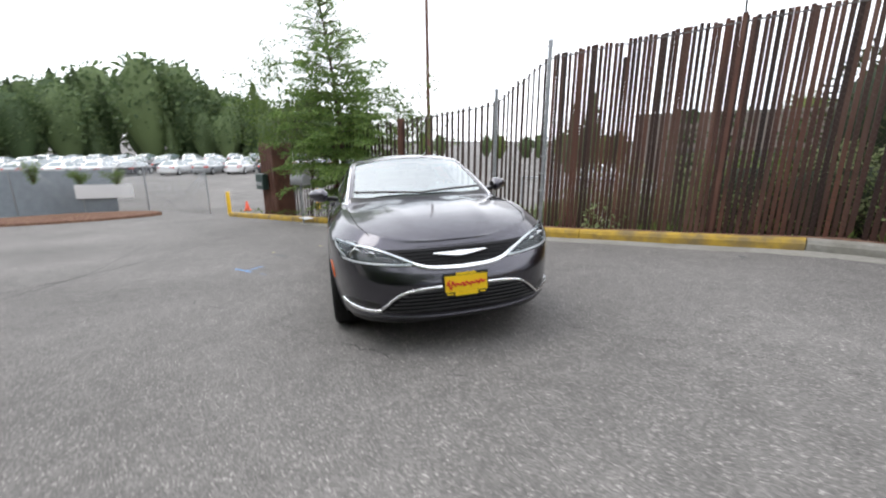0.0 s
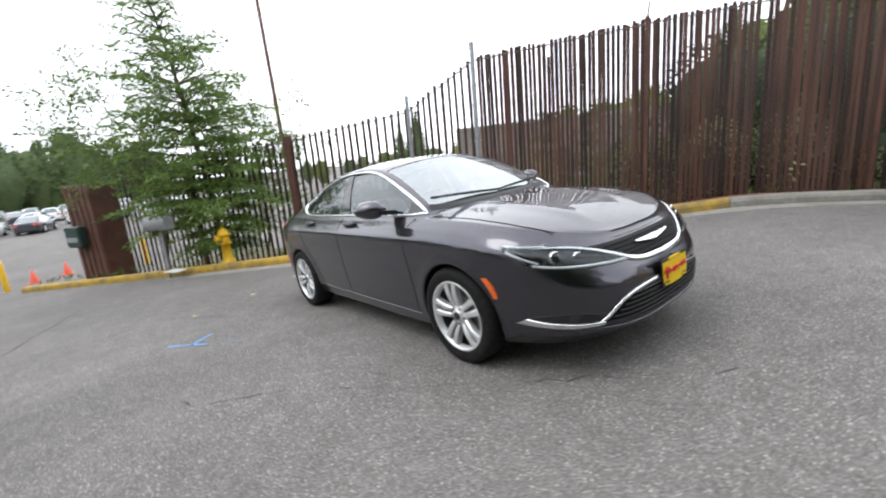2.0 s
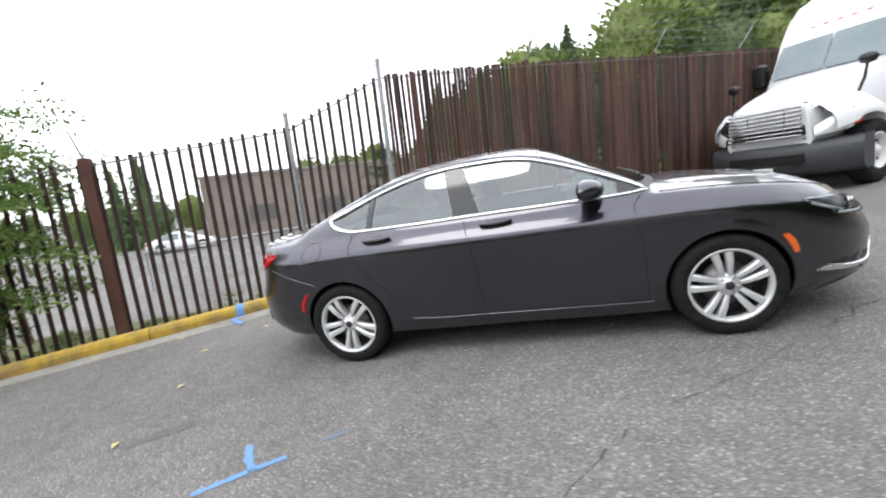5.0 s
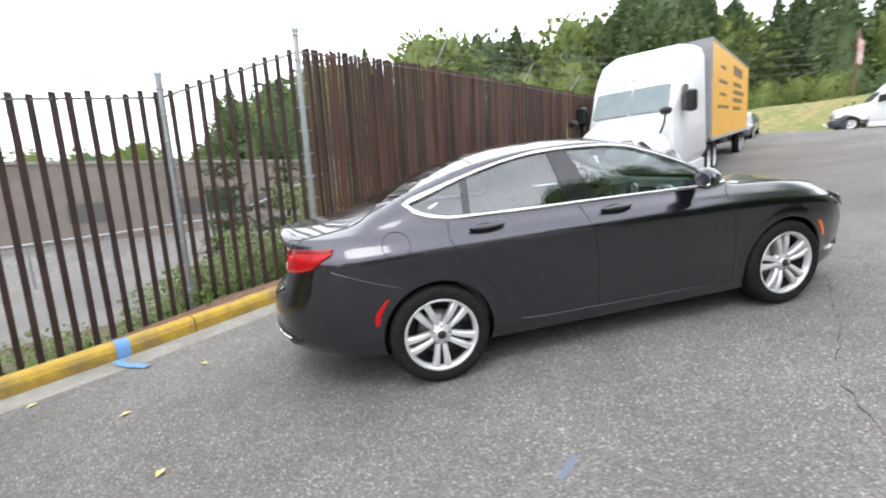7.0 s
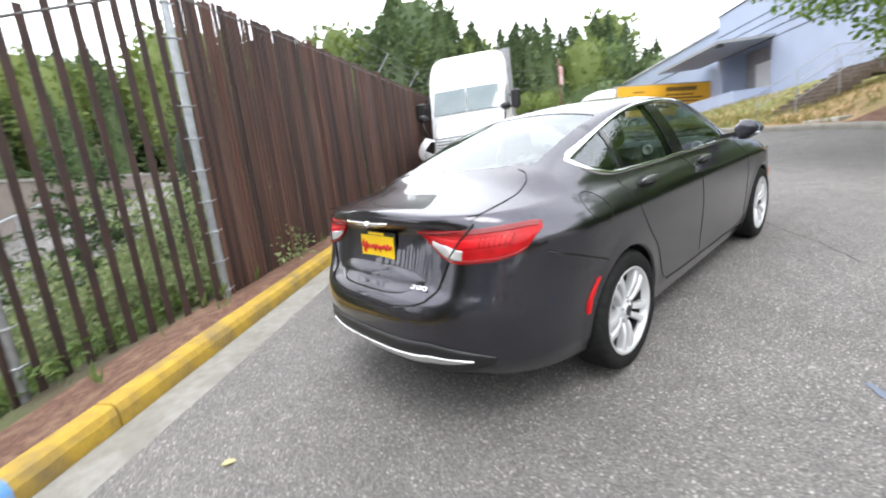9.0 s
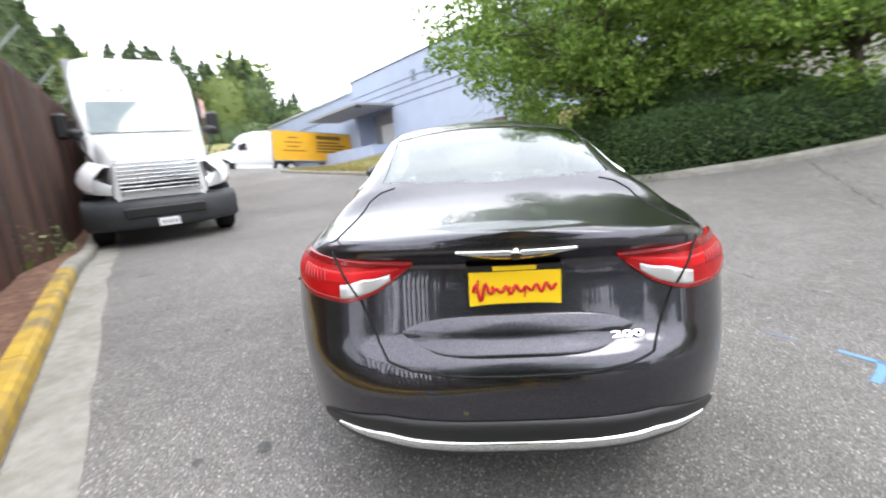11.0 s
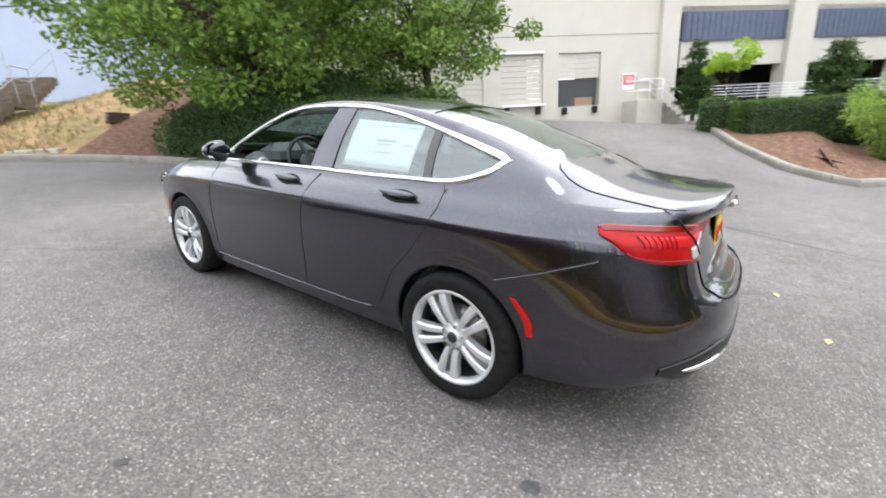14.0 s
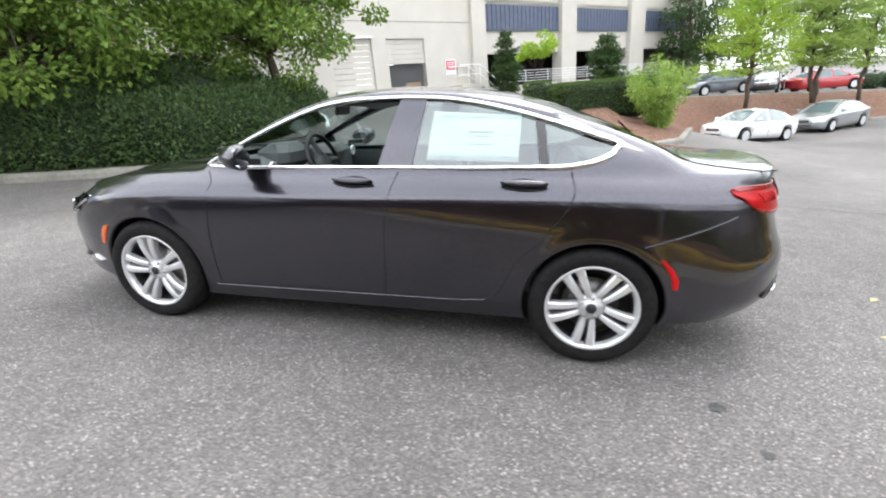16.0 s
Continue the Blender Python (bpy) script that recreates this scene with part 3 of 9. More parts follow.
def hill_rise(o, s):
    """Height over the road edge, by the distance up the slope and along the kerb."""
    steep = interp([(0, 0.0), (6, 0.03), (9, 0.08), (12, 0.21), (14, 0.29), (17, 0.29), (19, 0.2), (23, 0.12), (30, 0.03)], s)
    return 0.13 + steep * min(o, 9) * sstep(o / 2 + 0.3)


def hillside():
    n = 60
    total = length_of(HILL)
    rows = []
    for i in range(n + 1):
        s = total * i / n
        p, nn = along(HILL, s)
        z0 = road_z(p.x, p.y)
        row = []
        for o in (0.14, 0.4, 0.8, 1.5, 2.5, 4.0, 6.0, 9.0, 14.0):
            x, y = p.x + nn.x * o, p.y + nn.y * o
            row.append((x, y, max(z0 + hill_rise(o, s), road_z(x, y) + 0.06) + 0.05 * noise.noise((x * 1.5, y * 1.5, 2.0)) * min(1, o)))
        rows.append(row)
    a, b, c, d = Shape(), Shape(), Shape(), Shape()
    a.sheet(rows[:26])
    b.sheet(rows[25:32])
    d.sheet(rows[31:38])
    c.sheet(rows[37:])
    solo("mulch_slope", d, BARK, "red-brown mulch slope between the straw and the hedge", "slope", kind="structure")
    solo("grass_slope", a, GRASS_GROUND, "rough green and straw grass slope beside the road", "slope", kind="structure")
    solo("hay_slope", b, DRY_SLOPE, "dry straw-coloured slope beside the steps", "slope", kind="structure")
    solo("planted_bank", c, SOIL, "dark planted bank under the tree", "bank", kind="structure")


hillside()
hill_kerb = thing("kerb", "low grey concrete kerb at the foot of the slope", "kerb", kind="structure")
hs = 0.0
while hs < length_of(HILL) - 3:
    part("kerb_stone", strip("kerb_stone", HILL, hs + 0.005, hs + 2.395, KERB_PROFILE, None, "", "", step=0.6, wobble=0.006), CONCRETE, hill_kerb)
    hs += 2.4

# drive kerb and mulch island by the cream building
ISLAND = [(-30.0, -28.2), (-20.5, -26.4), (-15.6, -25.0), (-11.3, -21.9), (-8.4, -19.2), (-7.3, -16.4), (-6.2, -13.0), (-5.2, -10.4), (-4.0, -9.1), (-2.9, -9.5), (-1.8, -11.2), (-0.9, -13.6), (-0.3, -16.2), (0.2, -18.6)]
ISLAND = ISLAND[::-1]


def terrace_z(x, y):
    """Height of the upper parking row above the mulch bank."""
    return 0.06 * (max(x, -26.0) + 10.2)


def island_edge(x, y):
    """Distance to the nearest point of the island's kerb, and that point."""
    best, foot = 1e9, (0, 0)
    for (x0, y0), (x1, y1) in zip(ISLAND, ISLAND[1:]):
        dx, dy = x1 - x0, y1 - y0
        k = min(1, max(0, ((x - x0) * dx + (y - y0) * dy) / (dx * dx + dy * dy)))
        d = math.hypot(x - x0 - k * dx, y - y0 - k * dy)
        if d < best:
            best, foot = d, (x0 + k * dx, y0 + k * dy)
    return best, foot


def bed_z(x, y):
    """Height of the mulch: from the kerb up to the terrace."""
    best, foot = island_edge(x, y)
    low = road_z(*foot) + 0.12
    return max(lerp(low, terrace_z(x, y) + 0.05, sstep(best / 3.4) ** 0.85), low, road_z(x, y) + 0.02) + 0.07 * noise.noise((x * 2, y * 2, 5.0)) * min(1, best)


def mulch_island():
    n = 70
    rows, upper = [], []
    for i in range(n + 1):
        p, nn = along(ISLAND, length_of(ISLAND) * i / n)
        row = []
        reach = 3.6
        while reach > 0.4 and island_edge(p.x + nn.x * reach, p.y + nn.y * reach)[0] < 0.95 * reach:
            reach -= 0.1
        for f in (0.0, 0.1, 0.24, 0.42, 0.6, 0.8, 1.0):
            o = lerp(0.14, reach + 0.25, f)
            x, y = p.x + nn.x * o, p.y + nn.y * o
            row.append((x, y, bed_z(x, y)))
        rows.append(row)
        if p.x < -5.6:
            upper.append([(p.x + nn.x * o, p.y + nn.y * o, terrace_z(p.x + nn.x * o, p.y + nn.y * o) + dz) for o, dz in ((3.3, -0.4), (3.42, 0.07), (3.5, 0.09), (3.62, 0.09), (3.66, 0.0), (6.0, 0.0), (10.0, 0.0), (16.0, 0.05), (24.0, 0.1))])
    s = Shape()
    s.sheet(rows)
    solo("mulch_bed", s, BARK, "red-brown bark mulch bed and bank behind the drive kerb", "mulch", kind="structure")
    s = Shape()
    s.sheet([r[:5] for r in upper], smooth=False)
    solo("upper_kerb", s, CONCRETE, "pale concrete kerb on top of the mulch bank", "kerb", kind="structure")
    s = Shape()
    s.sheet([r[4:] for r in upper])
    solo("upper_parking", s, ASPHALT, "grey asphalt parking row above the mulch bank", "pavement", kind="structure")


island_kerb = thing("kerb", "pale concrete kerb round the mulch bed", "kerb", kind="structure")
hs = 0.0
while hs < length_of(ISLAND) - 2.2:
    part("kerb_stone", strip("kerb_stone", ISLAND, hs + 0.005, hs + 2.095, KERB_PROFILE, None, "", "", step=0.5, wobble=0.006), CONCRETE, island_kerb)
    hs += 2.1
mulch_island()


def wall_frame(x, y, degrees):
    """Local frame of a wall: x along it, y out of it towards the road, z up."""
    a = radians(degrees)
    return Matrix(((math.cos(a), -math.sin(a), 0, x), (math.sin(a), math.cos(a), 0, y), (0, 0, 1, 0), (0, 0, 0, 1)))


# ---- cream building with loading docks ----
CW = wall_frame(4.8, -19.0, 46)
cream = thing("cream_building", "cream concrete warehouse with loading docks and a parking level", "building")


def cbox(name, x0, x1, y0, y1, z0, z1, material, parent, label="", bevel=0.0):
    s = Shape()
    s.box(x0, x1, y0, y1, z0, z1, CW, bevel=bevel)
    return part(name, s, material, parent, label)


for x0, x1, z0, z1 in ((-4.5, -0.75, 0.2, 11.0), (1.35, 2.12, 0.2, 11.0), (4.15, 5.0, 0.2, 11.0), (8.2, 14.5, 0.2, 11.0), (-0.75, 1.35, 4.12, 11.0), (2.12, 4.15, 4.15, 11.0), (5.0, 8.2, 4.1, 11.0), (-0.75, 1.35, 0.2, 1.75), (2.12, 4.15, 0.2, 1.95), (5.0, 8.2, 0.2, 2.0)):
    cbox("wall", x0, x1, -0.4, 0, z0, z1, CREAM, cream)
cbox("roof", -4.5, 14.5, -18, 0.0, 11.0, 11.3, CONCRETE, cream)
cbox("seam", -3.7, 14.5, 0.0, 0.012, 4.84, 4.865, STEEL_DARK, cream, "dark joint line in the wall")
cbox("pilaster", -4.6, -3.65, -0.3, 0.22, 0.2, 11.0, CREAM, cream, "cream concrete pilaster", 0.02)
for x0, x1, z0 in ((2.12, 4.15, 1.95), (5.0, 8.2, 2.0)):
    door = thing("dock_door", "closed cream roll-up dock door", "door", group="dock doors")
    n = 9
    for i in range(n):
        za, zb = lerp(z0, 4.12, i / n), lerp(z0, 4.12, (i + 1) / n)
        cbox("panel", x0, x1, -0.16, -0.10, za + 0.008, zb - 0.004, CREAM_DARK, door, bevel=0.012)
    cbox("head_trim", x0 - 0.03, x1 + 0.03, 0.0, 0.10, 4.13, 4.22, WHITE_PAINT, door, "white strip over the door")
    cbox("sill", x0 - 0.05, x1 + 0.05, 0.0, 0.25, z0 - 0.10, z0, WHITE_PAINT, door, "pale dock sill")
    for x in (x0 + 0.15, x1 - 0.35):
        cbox("bumper", x, x + 0.22, 0.0, 0.20, z0 - 0.48, z0 - 0.10, BLACK_RUBBER, door, "black rubber dock bumper", 0.02)
door = thing("dock_door", "half-raised cream dock door with a folding steel grille below", "door", group="dock doors")
for i in range(5):
    cbox("panel", -0.75, 1.35, -0.16, -0.10, 3.0 + 0.22 * i + 0.008, 3.0 + 0.22 * (i + 1), CREAM_DARK, door, bevel=0.012)
# a dark panel close behind the opening replaces the dock's shaded depth
cbox("inside", -0.75, 1.35, -0.40, -0.35, 1.75, 3.0, INDOOR_SHADE, door, "dark panel standing in for the shade inside the dock")
for i in range(13):
    for k in (0, 1):
        s = Shape()
        x = -0.72 + 0.155 * i
        a, b = (x, x + 0.155) if k else (x + 0.155, x)
        for j in range(7):
            z = 1.76 + 0.175 * j
            s.tube(CW @ Vector((a if j % 2 == 0 else b, -0.2, z)), CW @ Vector((b if j % 2 == 0 else a, -0.2, z + 0.175)), 0.008, seg=4)
        part("grille_bar", s, GREY_PAINT, door)
for x in (-0.6, 0.95):
    cbox("bumper", x, x + 0.22, 0.0, 0.2, 1.4, 1.72, BLACK_RUBBER, door, "black rubber dock bumper", 0.02)
cbox("carton", -0.5, 0.35, -0.34, -0.25, 1.76, 2.15, mat("cardboard", (0.45, 0.30, 0.18), 0.8), door, "brown carton behind the grille")

sign_post = thing("wall_sign", "red and white warning sign on the cream wall", "sign")
cbox("board", -2.55, -1.90, 0.01, 0.04, 2.38, 3.12, WHITE_PAINT, sign_post)
cbox("red_field", -2.50, -1.95, 0.04, 0.046, 2.62, 3.06, mat("sign_red", (0.65, 0.05, 0.06), 0.5), sign_post, "red field with plain bars of lettering")
for i in range(4):
    cbox("letter_bar", -2.44, -2.02, 0.046, 0.05, 2.68 + 0.09 * i, 2.715 + 0.09 * i, WHITE_PAINT, sign_post)
# landing and steps to the side door
landing = thing("entry_steps", "small concrete entry landing with steps and a white handrail", "steps")
cbox("platform", -3.3, -2.0, 0.0, 1.2, 0.7, 1.85, CREAM_DARK, landing, "concrete landing", 0.02)
for i in range(5):
    cbox("step", -3.5 - 0.26 * i - 0.26 + 0.2, -3.3 - 0.26 * i, 0.1, 1.15, 0.7, 1.66 - 0.18 * i, CONCRETE, landing, "concrete step", 0.01)
for y in (0.15, 1.12):
    s = Shape()
    s.path([CW @ Vector(p) for p in ((-2.05, y, 2.75), (-3.3, y, 2.75), (-4.7, y, 1.75), (-4.7, y, 0.9))], 0.022, 6)
    s.path([CW @ Vector(p) for p in ((-2.05, y, 2.3), (-3.3, y, 2.3), (-4.7, y, 1.3))], 0.018, 6)
    s.path([CW @ Vector(p) for p in ((-3.3, y, 2.75), (-3.3, y, 1.5))], 0.02, 6)
    part("handrail", s, WHITE_PAINT, landing, "white pipe handrail")
cbox("side_door", -3.3, -2.65, 0.0, 0.05, 1.85, 2.95, CREAM_DARK, landing, "cream side door")

# parking level with slate-blue panels
GW = wall_frame(5.8, -20.0, 46)


def gbox(name, x0, x1, y0, y1, z0, z1, material, parent, label="", bevel=0.0):
    s = Shape()
    s.box(x0, x1, y0, y1, z0, z1, GW, bevel=bevel)
    return part(name, s, material, parent, label)


garage = thing("parking_structure", "cream concrete parking structure with slate-blue ribbed panels", "building")
# indoor shade is put into the back wall's near-black colour
gbox("back_wall", -29.2, -4.5, -9, -8.6, -0.6, 11, INDOOR_SHADE, garage, "back wall coloured dark for the shade inside the parking level")
gbox("deck", -29.2, -4.5, -8.6, 0.0, 6.0, 6.3, CONCRETE, garage)
gbox("upper_wall", -29.2, -4.5, -0.3, 0.0, 6.06, 11, CREAM, garage)
gbox("end_wall", -29.6, -29.2, -9, -0.3, -0.6, 11, CREAM, garage)
bays = [(-12.0, -5.9), (-19.4, -13.4), (-27.4, -21.2)]
for a, b in bays:
    gbox("beam", a, b, -0.3, 0.0, 3.45, 4.70, CREAM, garage, "cream concrete beam")
    gbox("parapet", a, b, -0.3, 0.0, 0.3, 1.6, CREAM, garage, "cream parapet")
    panel = gbox("blue_panel", a, b, -0.2, 0.05, 4.70, 6.05, BLUE_PANEL, garage, "slate-blue ribbed metal panel")
    n = int((b - a) / 0.33)
    for i in range(n):
        x = a + (b - a) * (i + 0.5) / n
        gbox("rib", x - 0.04, x + 0.04, 0.05, 0.085, 4.72, 6.03, BLUE_PANEL, panel)
    gbox("panel_edge", a, b, 0.05, 0.10, 4.66, 4.72, BLUE_STRIPE, panel, "dark lower edge")
for a, b in ((-13.45, -12.0), (-21.2, -19.4), (-29.7, -27.4)):
    gbox("pilaster", a, b, -0.5, 0.35, -0.4, 11, CREAM, garage, "broad cream concrete pilaster", 0.03)
ramp_rail = thing("ramp_railing", "long white pipe railing along the parking level", "railing")
for i in range(5):
    s = Shape()
    s.path([GW @ Vector((x, 1.6, 1.75 + 0.14 * i + 0.05 * (x + 20) / 15)) for x in (-5.5, -12, -19, -26)], 0.018, 5)
    part("rail", s, WHITE_PAINT, ramp_rail)
for i in range(12):
    s = Shape()
    x = -5.6 - 1.85 * i
    s.tube(GW @ Vector((x, 1.6, 0.6)), GW @ Vector((x, 1.6, 2.36 + 0.05 * (x + 20) / 15)), 0.022, seg=6)
    part("post", s, WHITE_PAINT, ramp_rail)
for x in (-8.8, -9.9):
    lamp = Shape()
    lamp.box(x, x + 0.5, 0.0, 0.25, 3.7, 3.85, GW, bevel=0.04)
    part("wall_lamp", lamp, GREY_PAINT, garage, "grey wall lamp")

# ---- pale blue warehouse on the hill ----
BW = wall_frame(41.3, 10.5, 43)
blue = thing("blue_warehouse", "pale blue warehouse with dark stripes and a dock canopy", "building")


def bbox(name, x0, x1, y0, y1, z0, z1, material, parent, label="", bevel=0.0):
    s = Shape()
    s.box(x0, x1, y0, y1, z0, z1, BW, bevel=bevel)
    return part(name, s, material, parent, label)


bbox("wall", -45, -6.9, -0.4, 0, 1.0, 11.05, BLUE_WALL, blue)
bbox("wall", -6.9, -0.6, -0.4, 0, 7.75, 11.05, BLUE_WALL, blue)
bbox("wall", -0.6, 0.0, -0.4, 0, 1.0, 11.05, BLUE_WALL, blue)
bbox("end_wall", -0.4, 0.0, -40, -0.4, 1.0, 11.05, BLUE_WALL, blue)
bbox("roof", -45, 0.05, -40, 0.06, 11.05, 11.2, BLUE_STRIPE, blue, "dark roof edge")
for z in (9.4, 8.78, 8.16, 7.55):
    bbox("stripe", -45, 0.0, 0.0, 0.02, z, z + 0.07, BLUE_STRIPE, blue, "dark horizontal stripe")
dock = bbox("dock_recess", -6.9, -0.6, -2.2, -2.0, 2.5, 7.75, mat("dock_grey_wall", (0.30, 0.29, 0.30), 0.8, col2=(0.24, 0.23, 0.24), scale=2), blue, "grey back wall of the dock")
bbox("recess_side", -6.9, -6.7, -2.0, -0.4, 2.5, 7.75, BLUE_WALL, dock)
bbox("dock_door", -4.6, -1.9, -2.0, -1.94, 4.4, 6.6, WHITE_PAINT, dock, "white dock door")
bbox("canopy", -7.3, 3.2, 0.03, 3.8, 7.62, 7.82, GREY_PAINT, blue, "flat grey canopy")
bbox("canopy_lamp", -7.25, -6.9, 3.4, 3.8, 7.40, 7.62, BLACK_PLASTIC, blue, "dark canopy lamp")
bbox("platform", -6.9, 4.2, -2.0, 2.6, 1.0, 4.3, BLUE_WALL, blue, "blue dock platform wall")
for x, z in ((-15.1, 9.95), (-12.35, 9.7), (-10.5, 9.5)):
    v = bbox("vent", x - 0.28, x + 0.28, 0.0, 0.05, z - 0.42, z + 0.42, BLUE_STRIPE, blue, "dark louvred wall vent")
    for i in range(5):
        bbox("louvre", x - 0.26, x + 0.26, 0.05, 0.09, z - 0.36 + 0.16 * i, z - 0.28 + 0.16 * i, BLUE_WALL, v)
low = thing("low_warehouse", "lower pale blue warehouse with a light roof edge", "building")
s = Shape()
s.box(0.5, 26, -40, -0.5, 1.5, 10.35, BW)
part("wall", s, BLUE_WALL, low)
s = Shape()
s.box(0.4, 26.2, -40, -0.3, 10.35, 10.5, BW)
part("roof_edge", s, WHITE_PAINT, low, "pale roof edge")
s = Shape()
s.box(0.5, 26, -0.5, -0.47, 8.4, 8.5, BW)
part("stripe", s, BLUE_STRIPE, low)

# ---- beige building in the lower yard ----
TINTED_PANE = mat("tinted_pane", (0.10, 0.10, 0.095), 0.3)
beige = thing("beige_building", "long low beige building across the lower yard", "building")
EW = wall_frame(-22.3, 29.9, 209)
for i in range(14):
    s = Shape()
    x0 = 8 - 4.0 * i
    s.box(x0 - 4.0, x0 - 0.03, -0.4, 0.0, -2.0, 3.7, EW)
    part("wall_panel", s, BEIGE, beige, "beige concrete wall panel")
s = Shape()
s.box(-48, 8, -22, 0.1, 3.7, 3.9, EW)
part("roof", s, CONCRETE, beige)
for i in range(8):
    s = Shape()
    x0 = 2 - 6.0 * i
    s.box(x0, x0 + 2.4, 0.0, 0.03, -0.4, 1.0, EW)
    part("window", s, TINTED_PANE, beige, "dark tinted window")

# ---- timber steps up the slope ----
def hill_steps():
    t = thing("timber_steps", "weathered timber steps up the slope with pale pipe handrails", "steps")
    base = Vector((14.1, 1.25, 1.55))
    up = Vector((0.81, -0.59, 0)).normalized()
    side = Vector((-up.y, up.x, 0))
    m = Matrix(((up.x, side.x, 0, base.x), (up.y, side.y, 0, base.y), (0, 0, 1, base.z), (0, 0, 0, 1)))
    for i in range(15):
        s = Shape()
        extra = 0.9 if i > 8 else 0.0
        s.box(0.30 * i + extra, 0.30 * i + 0.34 + extra, -0.65, 0.65, 0.145 * i - 0.25, 0.145 * i + 0.03, m, bevel=0.015)
        part("tread", s, TIMBER, t)
    s = Shape()
    s.box(2.7, 3.6, -0.65, 0.65, 0.9, 1.31, m)
    part("landing", s, TIMBER, t)
    for y in (-0.7, 0.7):
        for h in (0.80, 0.43):
            s = Shape()
            s.path([m @ Vector(p) for p in ((-0.15, y, h - 0.06), (2.7, y, 1.31 + h), (3.6, y, 1.31 + h), (5.4, y, 2.2 + h))], 0.014, 6)
            part("handrail", s, STEEL_GALV, t, "pale pipe handrail")
        for x, z in ((-0.15, -0.2), (1.3, 0.58), (2.7, 1.23), (3.6, 1.23), (5.4, 2.1)):
            s = Shape()
            s.tube(m @ Vector((x, y, z - 0.2)), m @ Vector((x, y, z + 0.88)), 0.014, seg=6)
            part("rail_post", s, STEEL_GALV, t, "pale rail post")


hill_steps()


# ---- grassy bank beyond the upper yard ----
def far_bank():
    rows = []
    for k in range(25):
        a = radians(26 + 36 * k / 24)
        d = Vector((math.cos(a), math.sin(a), 0))
        row = []
        for dist, h in ((46, -0.3), (47, 0.2), (50, 1.3), (53, 2.5), (56, 3.3), (62, 3.5), (80, 3.6)):
            p = Vector((-2.4, -3.1, 0)) + d * dist
            row.append((p.x, p.y, 3.55 + h + 0.25 * noise.noise((p.x * 0.3, p.y * 0.3, 3.0))))
        rows.append(row)
    s = Shape()
    s.sheet(rows)
    solo("far_bank", s, GRASS_GROUND, "grassy bank beyond the upper yard", "bank", kind="structure")


far_bank()
edging = thing("timber_edging", "short weathered timber edging set into the straw slope", "edging")
for i in range(3):
    s = Shape()
    s.box(-0.7 + 0.05 * i, 0.7 - 0.2 * i, -0.06, 0.06, -0.3 + 0.11 * i, -0.2 + 0.11 * i, Matrix.Translation((12.9, -2.5, 2.1)) @ Matrix.Rotation(radians(-50), 4, "Z"), bevel=0.012)
    part("timber", s, TIMBER, edging)
s = Shape()
s.box(-0.55, 0.55, -0.3, 0.3, -0.1, 0.05, Matrix.Translation((11.75, -0.25, road_z(11.4, 0.1) + 0.2)) @ Matrix.Rotation(radians(48), 4, "Z"), bevel=0.02)
solo("concrete_slab", s, CREAM, "pale concrete slab lying at the foot of the slope", "slab")


# ---- plants ----
def leaf(s, p, d, up, size, wide=0.5):
    """One small pointed leaf."""
    d = d.normalized()
    side = d.cross(up)
    side = side.normalized() if side.length > 1e-3 else d.orthogonal().normalized()
    nrm = side.cross(d)
    a, b = p, p + d * size
    m = p + d * size * 0.45 + nrm * size * 0.10
    s.add([a, m + side * size * wide * 0.5, b, m - side * size * wide * 0.5], [(0, 1, 2, 3)])


def rand_dir(r):
    z = r.uniform(-1, 1)
    a = r.uniform(0, 2 * math.pi)
    k = math.sqrt(1 - z * z)
    return Vector((k * math.cos(a), k * math.sin(a), z))


def clump(s, c, rad, n, size, r, flat=0.75, wide=0.5):
    for _ in range(n):
        d = rand_dir(r)
        k = r.random() ** 0.45
        p = c + Vector((d.x * rad * k, d.y * rad * k, d.z * rad * k * flat))
        out = (d + rand_dir(r) * 0.9 + Vector((0, 0, -0.25))).normalized()
        leaf(s, p, out, rand_dir(r), size * r.uniform(0.6, 1.25), wide)


def limb(s, a, b, r0, r1, sag, r, seg=6, n=5):
    pts, rad = [], []
    for i in range(n + 1):
        t = i / n
        p = a.lerp(b, t) + Vector((r.uniform(-1, 1), r.uniform(-1, 1), 0)) * 0.05 * (b - a).length * math.sin(math.pi * t) + Vector((0, 0, sag * math.sin(math.pi * t)))
        pts.append(p)
        rad.append(lerp(r0, r1, t))
    s.path(pts, rad, seg)
    return pts


